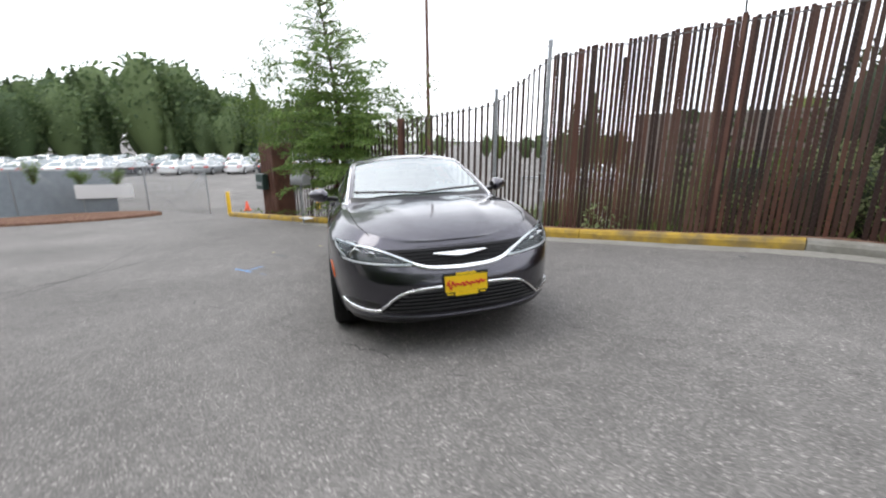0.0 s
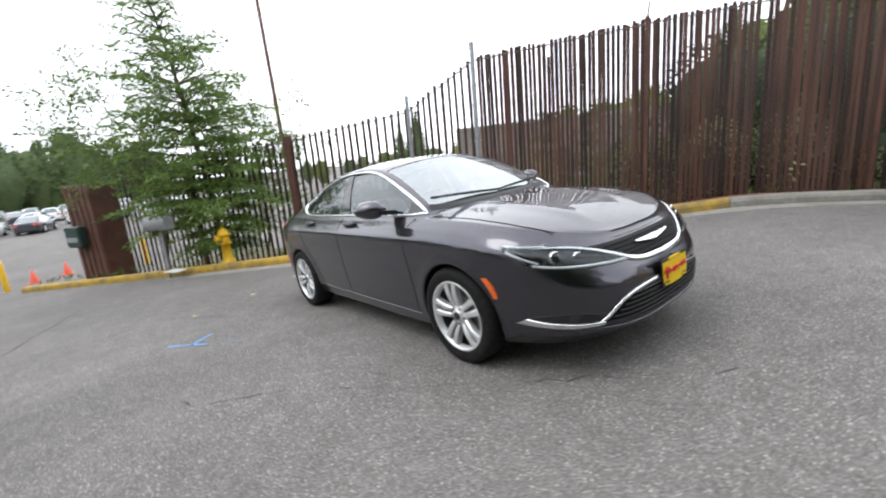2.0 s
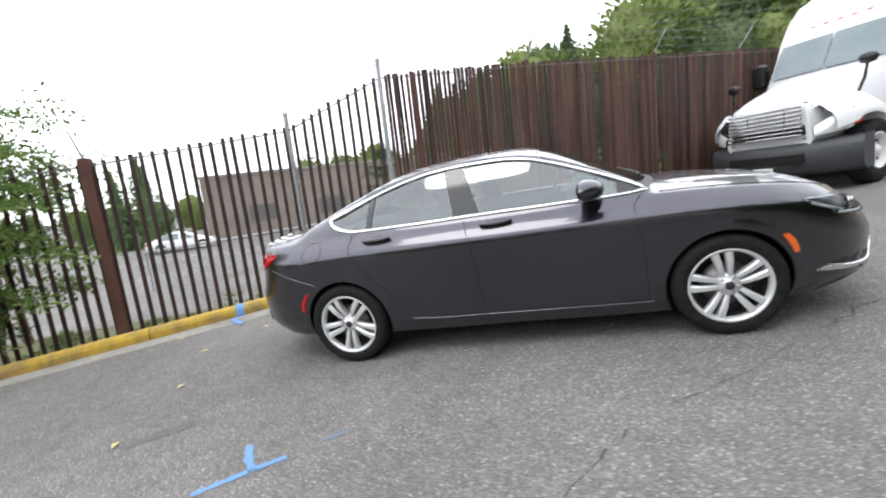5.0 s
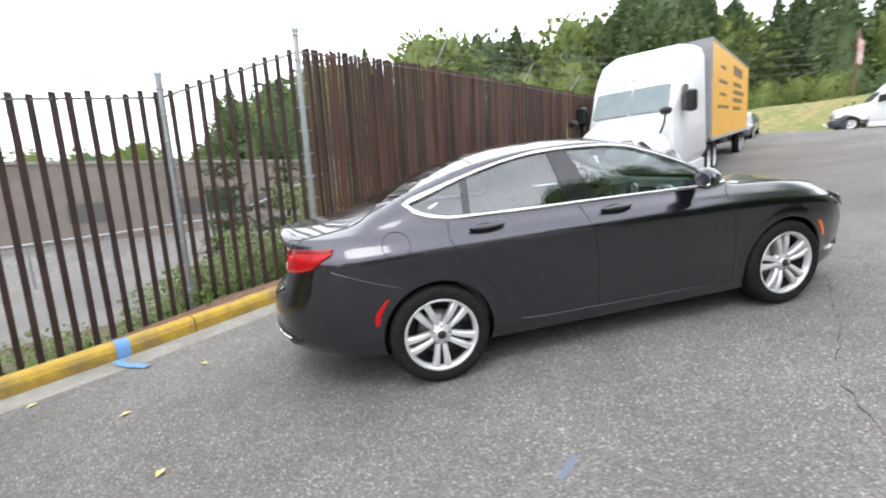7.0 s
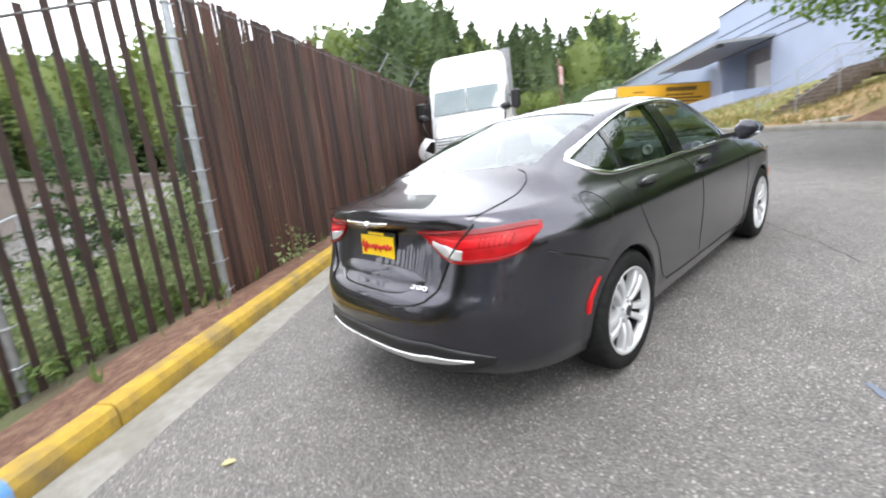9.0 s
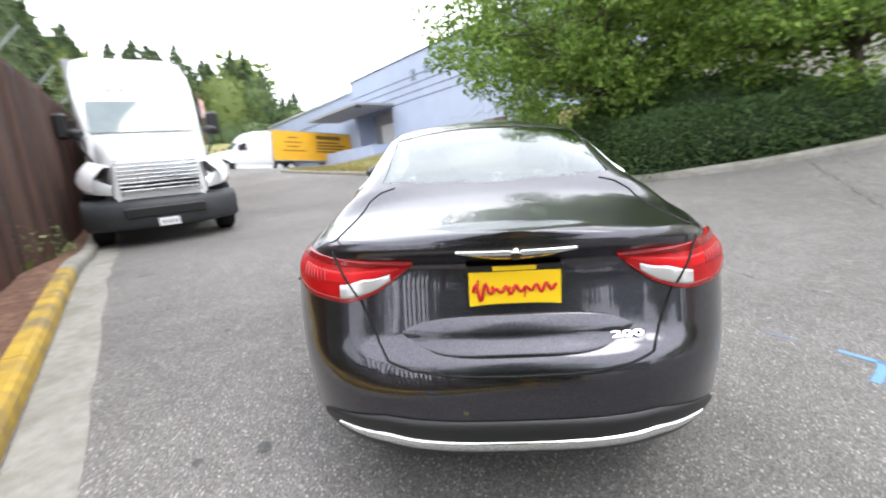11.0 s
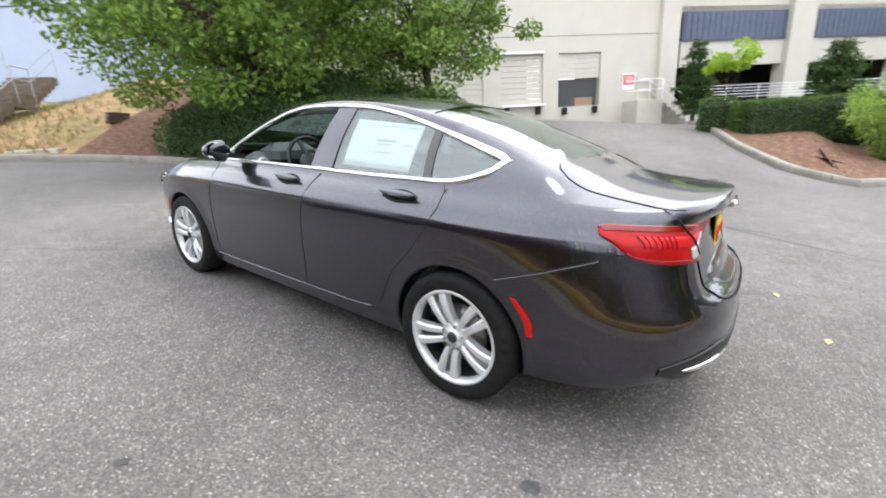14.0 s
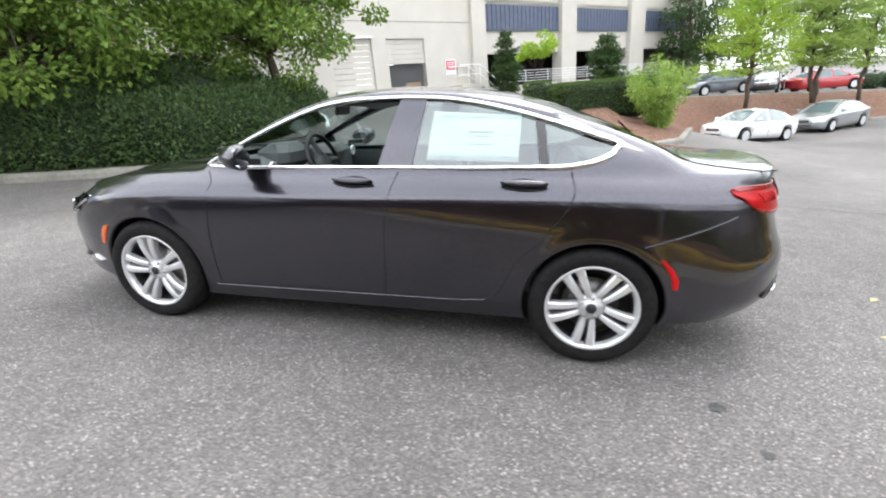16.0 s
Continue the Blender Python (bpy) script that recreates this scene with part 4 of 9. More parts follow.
def broad_tree(name, label, base, height, trunk_r, crown_c, crown_r, clumps, per, size, material, seed, fork=0.35, low=0.0, wide=0.5):
    """A broad-leaved tree: trunk, limbs out to the clumps, a ragged crown."""
    r = random.Random(seed)
    t = thing(name, label, "tree")
    wood, crown = Shape(), Shape()
    base = Vector(base)
    top = base + Vector((r.uniform(-0.2, 0.2), r.uniform(-0.2, 0.2), height * 0.8))
    trunk = limb(wood, base - Vector((0, 0, 0.2)), top, trunk_r, trunk_r * 0.25, 0, r, 9, 8)
    c0 = Vector(crown_c)
    for i in range(clumps):
        d = rand_dir(r)
        if d.z < low:
            d.z = -d.z * 0.4 + low
        k = r.uniform(0.45, 1.0)
        c = c0 + Vector((d.x * crown_r[0] * k, d.y * crown_r[1] * k, d.z * crown_r[2] * k))
        rad = r.uniform(0.13, 0.24) * (crown_r[0] + crown_r[2]) / 2
        if i % 2 == 0:
            j = min(len(trunk) - 1, max(2, int(len(trunk) * r.uniform(fork, 0.9))))
            limb(wood, trunk[j], c, trunk_r * 0.28, trunk_r * 0.04, -0.1, r, 5, 5)
        clump(crown, c, rad, per, size, r, 0.62, wide)
    part("trunk", wood, TRUNK, t, "dark branching trunk")
    ob = part("crown", crown, material, t, "loose leafy crown")
    return t


def spruce(name, label, base, height, radius, seed, material=NEEDLE, tiers=20, per=9, tuft=16, size=0.10, lean=(0.0, 0.0), taper=0.75, thin=0.0):
    """A conifer: slim trunk, whorls of drooping boughs set with short twigs; thin opens up the crown towards the top."""
    r = random.Random(seed)
    t = thing(name, label, "tree")
    wood, crown = Shape(), Shape()
    base = Vector(base)

    def stem(f):
        return base + Vector((lean[0] * f * f, lean[1] * f * f, height * f))

    wood.path([stem(k / 8) for k in range(-1, 9)], [0.09 * (1 - max(0, k) / 8.6) + 0.006 for k in range(-1, 9)], 8)
    for i in range(tiers):
        f = max(0.0, (i + r.uniform(-0.3, 0.3)) / tiers)
        reach = radius * (1 - f) ** taper * r.uniform(0.8, 1.1) * min(1.0, 0.36 + 2.4 * f) + 0.10
        for k in range(per):
            a = 2 * math.pi * (k + r.random()) / per
            length = reach * r.uniform(0.45, 1.25)
            d = Vector((math.cos(a), math.sin(a), 0))
            rise = lerp(-0.10, 0.55, f)
            p0 = stem(0.10 + 0.88 * f)
            tip = p0 + d * length + Vector((0, 0, rise * length - 0.10 * length))
            wood.path([p0, p0.lerp(tip, 0.5) + Vector((0, 0, 0.06 * length)), tip], [0.018, 0.011, 0.004], 4)
            n = max(3, int(tuft * length * (1 - thin * f)))
            for q in range(n):
                g = r.uniform(0.12, 1.0)
                p = p0.lerp(tip, g) + Vector((0, 0, 0.06 * length * math.sin(math.pi * g)))
                side = Vector((-d.y, d.x, 0)) * (1 if q % 2 else -1)
                spread = 0.34 * length * (1.1 - g) + 0.08
                e = p + side * spread * r.uniform(0.4, 1.0) + d * spread * 0.7 + Vector((0, 0, -0.05))
                m = max(3, int((e - p).length / 0.035))
                for w in range(m):
                    c = p.lerp(e, w / m) + Vector((r.uniform(-1, 1), r.uniform(-1, 1), r.uniform(-1, 1))) * 0.05
                    leaf(crown, c, (e - p).normalized() + rand_dir(r) * 0.9, rand_dir(r), size * r.uniform(0.6, 1.3), 0.24)
    part("trunk", wood, TRUNK, t, "straight slim trunk")
    part("crown", crown, material, t, "layered drooping needles")
    return t


spruce("young_spruce", "young green spruce with an open ragged crown beside the fence", (-8.15, -0.45, -0.95), 6.9, 2.35, 11, tiers=27, per=9, tuft=15, size=0.13, lean=(-0.1, -0.55), taper=0.55, thin=0.62)
broad_tree("young_tree", "sparse young tree with fine pale green leaves beside the spruce", (-9.3, -1.55, -1.0), 5.2, 0.05, (-9.2, -1.9, 2.6), (1.9, 1.9, 2.2), 60, 75, 0.09, LEAF_SHRUB, 14, low=-0.8)
broad_tree("young_tree", "slim young tree with sparse pale green leaves behind the fence", (-9.5, 1.0, -1.2), 4.6, 0.05, (-9.5, 1.0, 1.7), (2.2, 2.2, 2.3), 70, 90, 0.10, LEAF_SHRUB, 12, low=-0.9)

for pos, cc, cr, n, sd in (((7.9, -3.9, 1.2), (8.0, -3.4, 4.5), (4.3, 4.0, 2.7), 190, 21), ((5.6, -8.0, 1.3), (5.4, -7.6, 4.6), (3.0, 3.4, 3.0), 150, 22), ((11.0, -6.5, 2.0), (10.6, -6.5, 5.0), (4.2, 4.2, 2.8), 100, 23)):
    broad_tree("maple_tree", "large spreading green maple on the planted bank", pos, 5.5, 0.15, cc, cr, n, 240, 0.115, LEAF_TREE, sd, low=-0.95, wide=0.62)


def hedge_mass(name, label, centres, n, size, material, seed, category="hedge"):
    """A dense hedge: a lumpy core, coloured dark for the inner shade, under thousands of small leaves."""
    r = random.Random(seed)
    t = thing(name, label, category)
    core, crown = Shape(), Shape()
    for c, rad in centres:
        c = Vector(c)
        rows = []
        for i in range(9):
            th = math.pi * i / 8
            row = []
            for k in range(14):
                a = 2 * math.pi * k / 14
                d = Vector((math.sin(th) * math.cos(a), math.sin(th) * math.sin(a), math.cos(th)))
                kx = 0.80 * (1 + 0.08 * noise.noise(c + d * 2))
                row.append(c + Vector((d.x * rad[0], d.y * rad[1], d.z * rad[2])) * kx)
            rows.append(row)
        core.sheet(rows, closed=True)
        m = int(n * (rad[0] * rad[2] + rad[1] * rad[2] + rad[0] * rad[1]))
        for _ in range(m):
            d = rand_dir(r)
            if d.z < -0.6:
                continue
            k = r.uniform(0.86, 1.06) * (1 + 0.08 * noise.noise(c + d * 2))
            p = c + Vector((d.x * rad[0], d.y * rad[1], d.z * rad[2])) * k
            leaf(crown, p, d + rand_dir(r) * 0.9, rand_dir(r), size * r.uniform(0.6, 1.3), 0.55)
    part("branch_core", core, HEDGE_SHADE, t)
    part("foliage", crown, material, t, "dense small leaves")
    return t


LEAF_SHRUB_DARK = leaf_mat("dark_shrub_leaf", (0.03, 0.05, 0.018), (0.075, 0.085, 0.03))
r = random.Random(31)
spots = []
for i in range(21):
    s = 0.35 + i * 0.42
    line = [(9.0, -1.75), (7.9, -2.15), (6.4, -2.7), (5.0, -3.35), (4.2, -5.2), (4.0, -7.2), (4.2, -9.2)]
    p, nn = along(line, min(s, length_of(line) - 0.01))
    p = p + nn * 0.9
    z = road_z(p.x, p.y)
    spots.append(((p.x, p.y, z + 0.35), (0.85, 0.85, (0.86 if i < 13 else 0.68) + r.uniform(-0.05, 0.10))))
    spots.append(((p.x + nn.x * 1.2, p.y + nn.y * 1.2, z + (0.8 if i < 13 else 0.35)), (1.0, 1.0, 0.85 + r.uniform(0, 0.2))))
    if i % 2 and i < 13:
        spots.append(((p.x + nn.x * 2.6, p.y + nn.y * 2.6, z + 1.15), (1.2, 1.2, 0.85 + r.uniform(0, 0.3))))
hedge_mass("ivy_hedge", "dense dark green hedge covering the bank under the maples", spots, 1150, 0.085, leaf_mat("ivy_leaf", (0.040, 0.082, 0.028), (0.115, 0.185, 0.065)), 32)


LEAF_BOX = leaf_mat("box_hedge_leaf", (0.05, 0.095, 0.025), (0.13, 0.20, 0.06))


def clipped_hedge(name, label, m, lx, ly, lz, n, seed):
    r = random.Random(seed)
    t = thing(name, label, "hedge")
    core, crown = Shape(), Shape()
    # solid block whose dark colour carries the shade between the leaves
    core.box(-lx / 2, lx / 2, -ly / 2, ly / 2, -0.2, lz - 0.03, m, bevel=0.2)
    for _ in range(n):
        f = r.choice("xyzzxy")
        p = Vector((r.uniform(-lx / 2, lx / 2), r.uniform(-ly / 2, ly / 2), r.uniform(0, lz)))
        if f == "x":
            p.x = math.copysign(lx / 2, p.x)
        elif f == "y":
            p.y = math.copysign(ly / 2, p.y)
        else:
            p.z = lz
        d = Vector((p.x / lx, p.y / ly, (p.z - lz / 2) / lz))
        over = max(0, abs(p.x) - lx / 2 + 0.18) + max(0, abs(p.y) - ly / 2 + 0.18) + max(0, p.z - lz + 0.18)
        p = p * (1 - 0.25 * max(0, over - 0.18))
        leaf(crown, m @ (p + rand_dir(r) * 0.03), (m.to_3x3() @ d) + rand_dir(r) * 0.6, rand_dir(r), 0.075 * r.uniform(0.6, 1.3), 0.55)
    part("branch_core", core, HEDGE_SHADE, t)
    part("foliage", crown, LEAF_BOX, t, "clipped dense leaves")


def at_ground(x, y, deg=0, lift=0.0):
    return Matrix.Translation((x, y, road_z(x, y) + lift)) @ Matrix.Rotation(radians(deg), 4, "Z")


clipped_hedge("clipped_hedge", "long clipped green box hedge on the mulch bed", at_ground(-3.35, -13.6, 22, 0.1), 3.7, 1.3, 1.05, 14000, 41)
clipped_hedge("clipped_bush", "small rounded clipped bush at the end of the hedge", at_ground(-1.15, -13.6, 10, 0.0), 0.9, 0.9, 0.95, 1600, 42)


def bush(name, label, x, y, h, rad, n, size, material, seed, lift=0.1, stems=9):
    r = random.Random(seed)
    t = thing(name, label, "bush")
    wood, crown = Shape(), Shape()
    b = Vector((x, y, bed_z(x, y) + lift))
    for i in range(stems):
        a = 2 * math.pi * i / stems + r.uniform(-0.3, 0.3)
        k = r.uniform(0.3, 1.0)
        tip = b + Vector((math.cos(a) * rad * k, math.sin(a) * rad * k, h * r.uniform(0.7, 1.05) * (1.1 - 0.35 * k)))
        pts = limb(wood, b, tip, 0.02, 0.004, 0.12, r, 5, 6)
        for p in pts[1:]:
            clump(crown, p, rad * 0.28, n // (stems * 6), size, r, 0.9, 0.3)
    part("stem", wood, TRUNK, t)
    part("foliage", crown, material, t, "fresh narrow leaves")


bush("lime_bush", "loose lime-green bush on the mulch bed", -5.0, -12.4, 2.1, 1.15, 7500, 0.13, LEAF_FRESH, 51, -0.03)
broad_tree("golden_maple", "small golden-lime maple in front of the parking level", (-1.2, -16.6, 0.7), 2.6, 0.03, (-1.2, -16.6, 2.6), (0.85, 0.85, 0.85), 26, 70, 0.13, LEAF_LIME, 52)
spruce("dark_conifer", "dark narrow conifer at the corner of the parking level", (0.3, -20.0, 0.9), 3.3, 0.95, 53, LEAF_HEDGE, 18, 10, 16, 0.17)
spruce("dark_conifer", "dark conifer in front of the parking level", (-4.2, -18.8, 0.9), 2.5, 1.0, 54, LEAF_HEDGE, 15, 10, 16, 0.17)


def tiered_tree(name, label, base, height, trunk_r, crown_low, radius, tiers, material, seed, forked=False):
    """A street tree: a straight trunk and level, feathery boughs in loose tiers."""
    r = random.Random(seed)
    t = thing(name, label, "tree")
    wood, crown = Shape(), Shape()
    base = Vector(base)
    stems = [(0.0, 0.0)] if not forked else [(-0.5, 0.2), (0.55, -0.1)]
    for sx, sy in stems:
        top = base + Vector((sx * 1.6 + r.uniform(-0.15, 0.15), sy * 1.6, height))
        trunk = limb(wood, base - Vector((0, 0, 0.3)), top, trunk_r, trunk_r * 0.2, 0, r, 9, 12)
        for i in range(tiers):
            f = i / (tiers - 1)
            h = lerp(crown_low, height * 0.97, f)
            at = base.lerp(top, h / height)
            for k in range(4 if f < 0.8 else 3):
                a = 2.4 * (i * 4 + k) + r.uniform(-0.5, 0.5)
                reach = radius * r.uniform(0.55, 1.08) * (1 - 0.62 * f ** 1.6) * (0.8 + 0.2 * min(1, f * 5))
                tip = at + Vector((math.cos(a) * reach, math.sin(a) * reach, reach * r.uniform(0.10, 0.38)))
                pts = limb(wood, at, tip, trunk_r * 0.26, trunk_r * 0.05, 0.06, r, 5, 7)
                for q in pts[2:]:
                    clump(crown, q + rand_dir(r) * 0.08, radius * 0.15, 46, 0.115, r, 0.45, 0.5)
    part("trunk", wood, TRUNK, t, "straight grey-brown trunk with level boughs")
    part("crown", crown, material, t, "feathery lime-green crown in loose tiers")


LEAF_BACK = leaf_mat("background_leaf", (0.075, 0.125, 0.03), (0.17, 0.24, 0.07))
tiered_tree("lime_tree", "young lime-green street tree on the mulch bank behind the white sedan", (-12.1, -23.8, terrace_z(-12.1, -23.8) - 0.25), 6.6, 0.12, 1.35, 2.7, 15, LEAF_LIME, 61)
tiered_tree("lime_tree", "forked lime-green street tree on the mulch bank behind the silver sedan", (-16.7, -26.7, terrace_z(-16.7, -26.7) - 0.15), 7.2, 0.13, 1.7, 2.3, 13, LEAF_FRESH, 62, True)
tiered_tree("lime_tree", "slim lime-green street tree at the end of the bank", (-19.5, -27.6, terrace_z(-19.5, -27.6) - 0.15), 6.4, 0.11, 1.6, 2.4, 13, LEAF_FRESH, 63)
for x, y, h, w, m, sd in ((-12.4, -36.0, 8.5, 2.3, LEAF_HEDGE, 64), (-15.6, -39.5, 9.0, 3.2, LEAF_BACK, 70), (-19.4, -43.0, 10.0, 3.6, LEAF_BACK, 65), (-23.5, -42.0, 9.0, 3.4, LEAF_BACK, 66), (-27.5, -41.0, 10.0, 3.8, LEAF_BACK, 67), (-32.5, -42.0, 9.0, 3.8, LEAF_BACK, 68)):
    broad_tree("background_tree", "full green tree behind the upper parking row", (x, y, terrace_z(x, y)), h, 0.14, (x, y, terrace_z(x, y) + h * 0.54), (w, w, h * 0.50), 90, 90, 0.20, m, sd, 0.25, -0.8)
hedge_mass("parking_hedge", "low dark hedge behind the upper parking row", [((-25.2 - 1.5 * k, -36.5 + 0.2 * k, terrace_z(-25, -36) + 0.5), (1.2, 0.9, 0.75)) for k in range(5)], 420, 0.11, LEAF_HEDGE, 69)

# bushes behind the slat fence
LEAF_PALE = leaf_mat("pale_shrub_leaf", (0.15, 0.21, 0.08), (0.32, 0.37, 0.18))
r = random.Random(71)
for i, (x, y, h, rad) in enumerate(((-3.4, 4.6, 1.2, 0.9), (-2.2, 4.5, 1.5, 0.9), (-1.6, 5.4, 1.6, 0.9), (-2.9, 3.9, 0.9, 0.6), (-3.9, 3.7, 0.8, 0.6), (-4.6, 4.4, 1.0, 0.9), (-1.0, 5.9, 1.6, 1.0), (-3.0, 6.4, 1.6, 1.2), (0.6, 6.6, 1.5, 1.0), (-5.6, 3.6, 0.8, 0.7), (-6.6, 2.0, 0.45, 0.4), (-8.2, 1.0, 0.6, 0.5), (2.2, 7.9, 1.5, 1.1))):
    t = thing("roadside_bush", "low pale green leafy bush on the bank behind the fence", "bush", group="bank bushes")
    wood, crown = Shape(), Shape()
    b = Vector((x, y, ground_z(x, y) - 0.1))
    for k in range(14):
        c = b + Vector((r.uniform(-rad, rad), r.uniform(-rad, rad), r.uniform(0.15, h)))
        limb(wood, b, c, 0.012, 0.003, 0.05, r, 4, 3)
        clump(crown, c, rad * 0.42, 190, 0.075, r, 0.8, 0.55)
    part("stem", wood, TRUNK, t)
    part("foliage", crown, LEAF_PALE, t, "pale green leaves")

# dark shrubs and small firs that back the right run of the fence
r = random.Random(74)
for s in (3.1, 4.3, 5.6, 6.9, 8.2, 9.6, 11.0):
    p, nn = along(FENCE_RIGHT, s)
    q = p + nn * r.uniform(1.3, 1.9)
    z = ground_z(q.x, q.y)
    hh = r.uniform(1.35, 1.9)
    hedge_mass("bank_shrub", "dense dark shrub pressed against the back of the fence", [((q.x, q.y, z + 0.5 * hh), (0.95, 0.95, 0.62 * hh)), ((q.x + nn.x * 1.2, q.y + nn.y * 1.2, z + 0.4 * hh), (1.0, 1.0, 0.6 * hh))], 420, 0.10, LEAF_SHRUB if s < 4 else LEAF_SHRUB_DARK, int(s * 10), "bush")
for s, o, h in ((1.2, 6.0, 4.6), (2.3, 5.0, 4.4), (3.6, 5.5, 4.3), (6.5, 6.0, 4.8)):
    p, nn = along(FENCE_RIGHT, s)
    q = p + nn * o
    spruce("dark_fir", "small dark fir behind the slat fence", (q.x, q.y, ground_z(q.x, q.y) - 0.1), h, 1.1, int(s * 7), LEAF_HEDGE, 15, 8, 9, 0.16)

for s, o, top in ((5.2, 3.6, 3.5), (7.6, 3.8, 3.9), (10.0, 3.6, 4.3), (12.4, 3.8, 4.5)):
    p, nn = along(FENCE_RIGHT, s)
    q = p + nn * o
    hedge_mass("tall_shrub", "tall dark shrub standing over the top of the fence", [((q.x, q.y, top - 1.5), (1.5, 1.5, 1.5)), ((q.x + 0.4, q.y + 0.3, top - 2.8), (1.7, 1.7, 1.8))], 230, 0.12, LEAF_SHRUB_DARK, int(s * 11), "bush")

# tufts of weeds at the fence foot
weeds = Shape()
for i in range(170):
    s = r.uniform(0, 22)
    p, nn = along(KERB, s)
    if r.random() < 0.5 and not (0 < s < 9):
        continue
    if 4.0 < s < 10.5:
        continue
    q = p + nn * r.uniform(0.35, 1.0)
    z = road_z(q.x, q.y) + 0.10
    for k in range(5):
        leaf(weeds, Vector((q.x, q.y, z)) + rand_dir(r) * 0.03, Vector((r.uniform(-0.6, 0.6), r.uniform(-0.6, 0.6), 1)), rand_dir(r), r.uniform(0.06, 0.2), 0.15)
solo("weeds", weeds, LEAF_SHRUB, "thin weeds and grass at the fence foot", "weeds", kind="stuff")

# ivy and seedlings on the bank behind the fence
cover = Shape()
r = random.Random(75)
for i in range(16000):
    s = r.uniform(4.5, 19)
    p, nn = along(KERB, s)
    o = 1.2 + 4.2 * r.random() ** 1.2
    if s < 11 and o < 2.0:
        continue
    q = p + nn * o
    z = ground_z(q.x, q.y) + 0.04
    leaf(cover, Vector((q.x, q.y, z + r.uniform(0, 0.22))), Vector((r.uniform(-1, 1), r.uniform(-1, 1), r.uniform(-0.1, 0.7))), Vector((0, 0, 1)), r.uniform(0.06, 0.13), 0.6)
solo("bank_cover", cover, LEAF_SHRUB, "low leafy ground cover on the bank behind the fence", "ground cover", kind="stuff")

# grass on the slope
blades = Shape()
r = random.Random(72)
for i in range(9000):
    s = r.uniform(0.5, 15.0)
    p, nn = along(HILL, s)
    o = 0.2 + 7 * r.random() ** 1.6
    q = p + nn * o
    z = max(road_z(p.x, p.y) + hill_rise(o, s), road_z(q.x, q.y) + 0.06)
    leaf(blades, Vector((q.x, q.y, z)), Vector((r.uniform(-0.6, 0.6), r.uniform(-0.6, 0.6), 1)), rand_dir(r), r.uniform(0.08, 0.22), 0.16)
solo("slope_grass", blades, leaf_mat("straw_grass", (0.14, 0.17, 0.04), (0.38, 0.28, 0.13)), "tufts of green and straw grass on the slope", "grass", kind="stuff")

# ---- far woods ----
def wood_core(s, x, y, z0, h, rad, prof, r):
    rows = []
    for f, k in prof:
        rows.append([(x + math.cos(a * 0.785) * rad * k * r.uniform(0.75, 1.1), y + math.sin(a * 0.785) * rad * k * r.uniform(0.75, 1.1), z0 + h * (f + r.uniform(-0.02, 0.02))) for a in range(8)])
    s.sheet(rows, closed=True)


def far_conifer(s, x, y, z0, h, rad, r, n=900):
    wood_core(s, x, y, z0, h, rad * 0.55, ((0.02, 0.8), (0.2, 0.85), (0.4, 0.68), (0.6, 0.48), (0.8, 0.25), (0.94, 0.06)), r)
    for i in range(n):
        f = r.random() ** 0.75
        a = r.uniform(0, 2 * math.pi)
        k = rad * (1 - f) ** 0.8 * r.uniform(0.55, 1.1) + 0.15
        p = Vector((x + math.cos(a) * k, y + math.sin(a) * k, z0 + h * (0.06 + 0.92 * f)))
        d = Vector((math.cos(a), math.sin(a), -0.35)) + rand_dir(r) * 0.4
        leaf(s, p - d.normalized() * 0.5, d, rand_dir(r), r.uniform(0.45, 0.95) * (0.6 + 0.5 * (1 - f)) * h / 14, 0.55)


def far_broad(s, x, y, z0, h, rad, r, n=1000):
    wood_core(s, x, y, z0, h, rad * 0.74, ((0.05, 0.4), (0.25, 0.8), (0.5, 0.95), (0.75, 0.85), (0.92, 0.4)), r)
    for i in range(n):
        d = rand_dir(r)
        k = r.uniform(0.55, 0.97)
        p = Vector((x + d.x * rad * k, y + d.y * rad * k, z0 + h * 0.60 + d.z * h * 0.40 * k))
        leaf(s, p, d + rand_dir(r) * 0.8, rand_dir(r), r.uniform(0.35, 0.75) * h / 12, 0.7)


def woods(name, label, spots, seed):
    r = random.Random(seed)
    dark, light, trunks = Shape(), Shape(), Shape()
    for az, dist, el, kind in spots:
        a = radians(az)
        x, y = dist * math.cos(a), dist * math.sin(a)
        z0 = ground_z(x, y) - 0.5
        top = 1.2 + dist * math.tan(radians(el))
        h = max(4.0, top - z0)
        if kind == "c":
            far_conifer(dark, x, y, z0, h, h * r.uniform(0.2, 0.3), r)
        else:
            far_broad(light if kind == "l" else dark, x, y, z0, h, h * r.uniform(0.28, 0.38), r)
        trunks.tube((x, y, z0), (x, y, z0 + h * 0.8), 0.25, 0.06, seg=5)
    solo(name, dark, FOREST, label, "woods", kind="stuff")
    if light.v:
        solo(name, light, FOREST_LIGHT, "paler broad-leaved trees at the edge of the far woods", "woods", kind="stuff")
    solo("far_trunks", trunks, TRUNK, "trunks of the far woods", "trunks", kind="stuff")


r = random.Random(81)
spots = []
for i in range(150):
    az = r.uniform(13, 100)
    ridge = interp([(13, 4.0), (18, 5.5), (21, 9.0), (24, 12.5), (30, 15.6), (40, 15.5), (52, 18.4), (60, 16.6), (75, 17.2), (88, 16.8), (100, 13.0)], az)
    kind = "c" if az < 55 and r.random() < 0.6 else r.choice("cdl")
    ridge += 3.2 if az < 62 else 1.0
    spots.append((az, r.uniform(68, 100), ridge * r.uniform(0.70, 1.03) + (r.uniform(-0.6, 1.0)), kind))
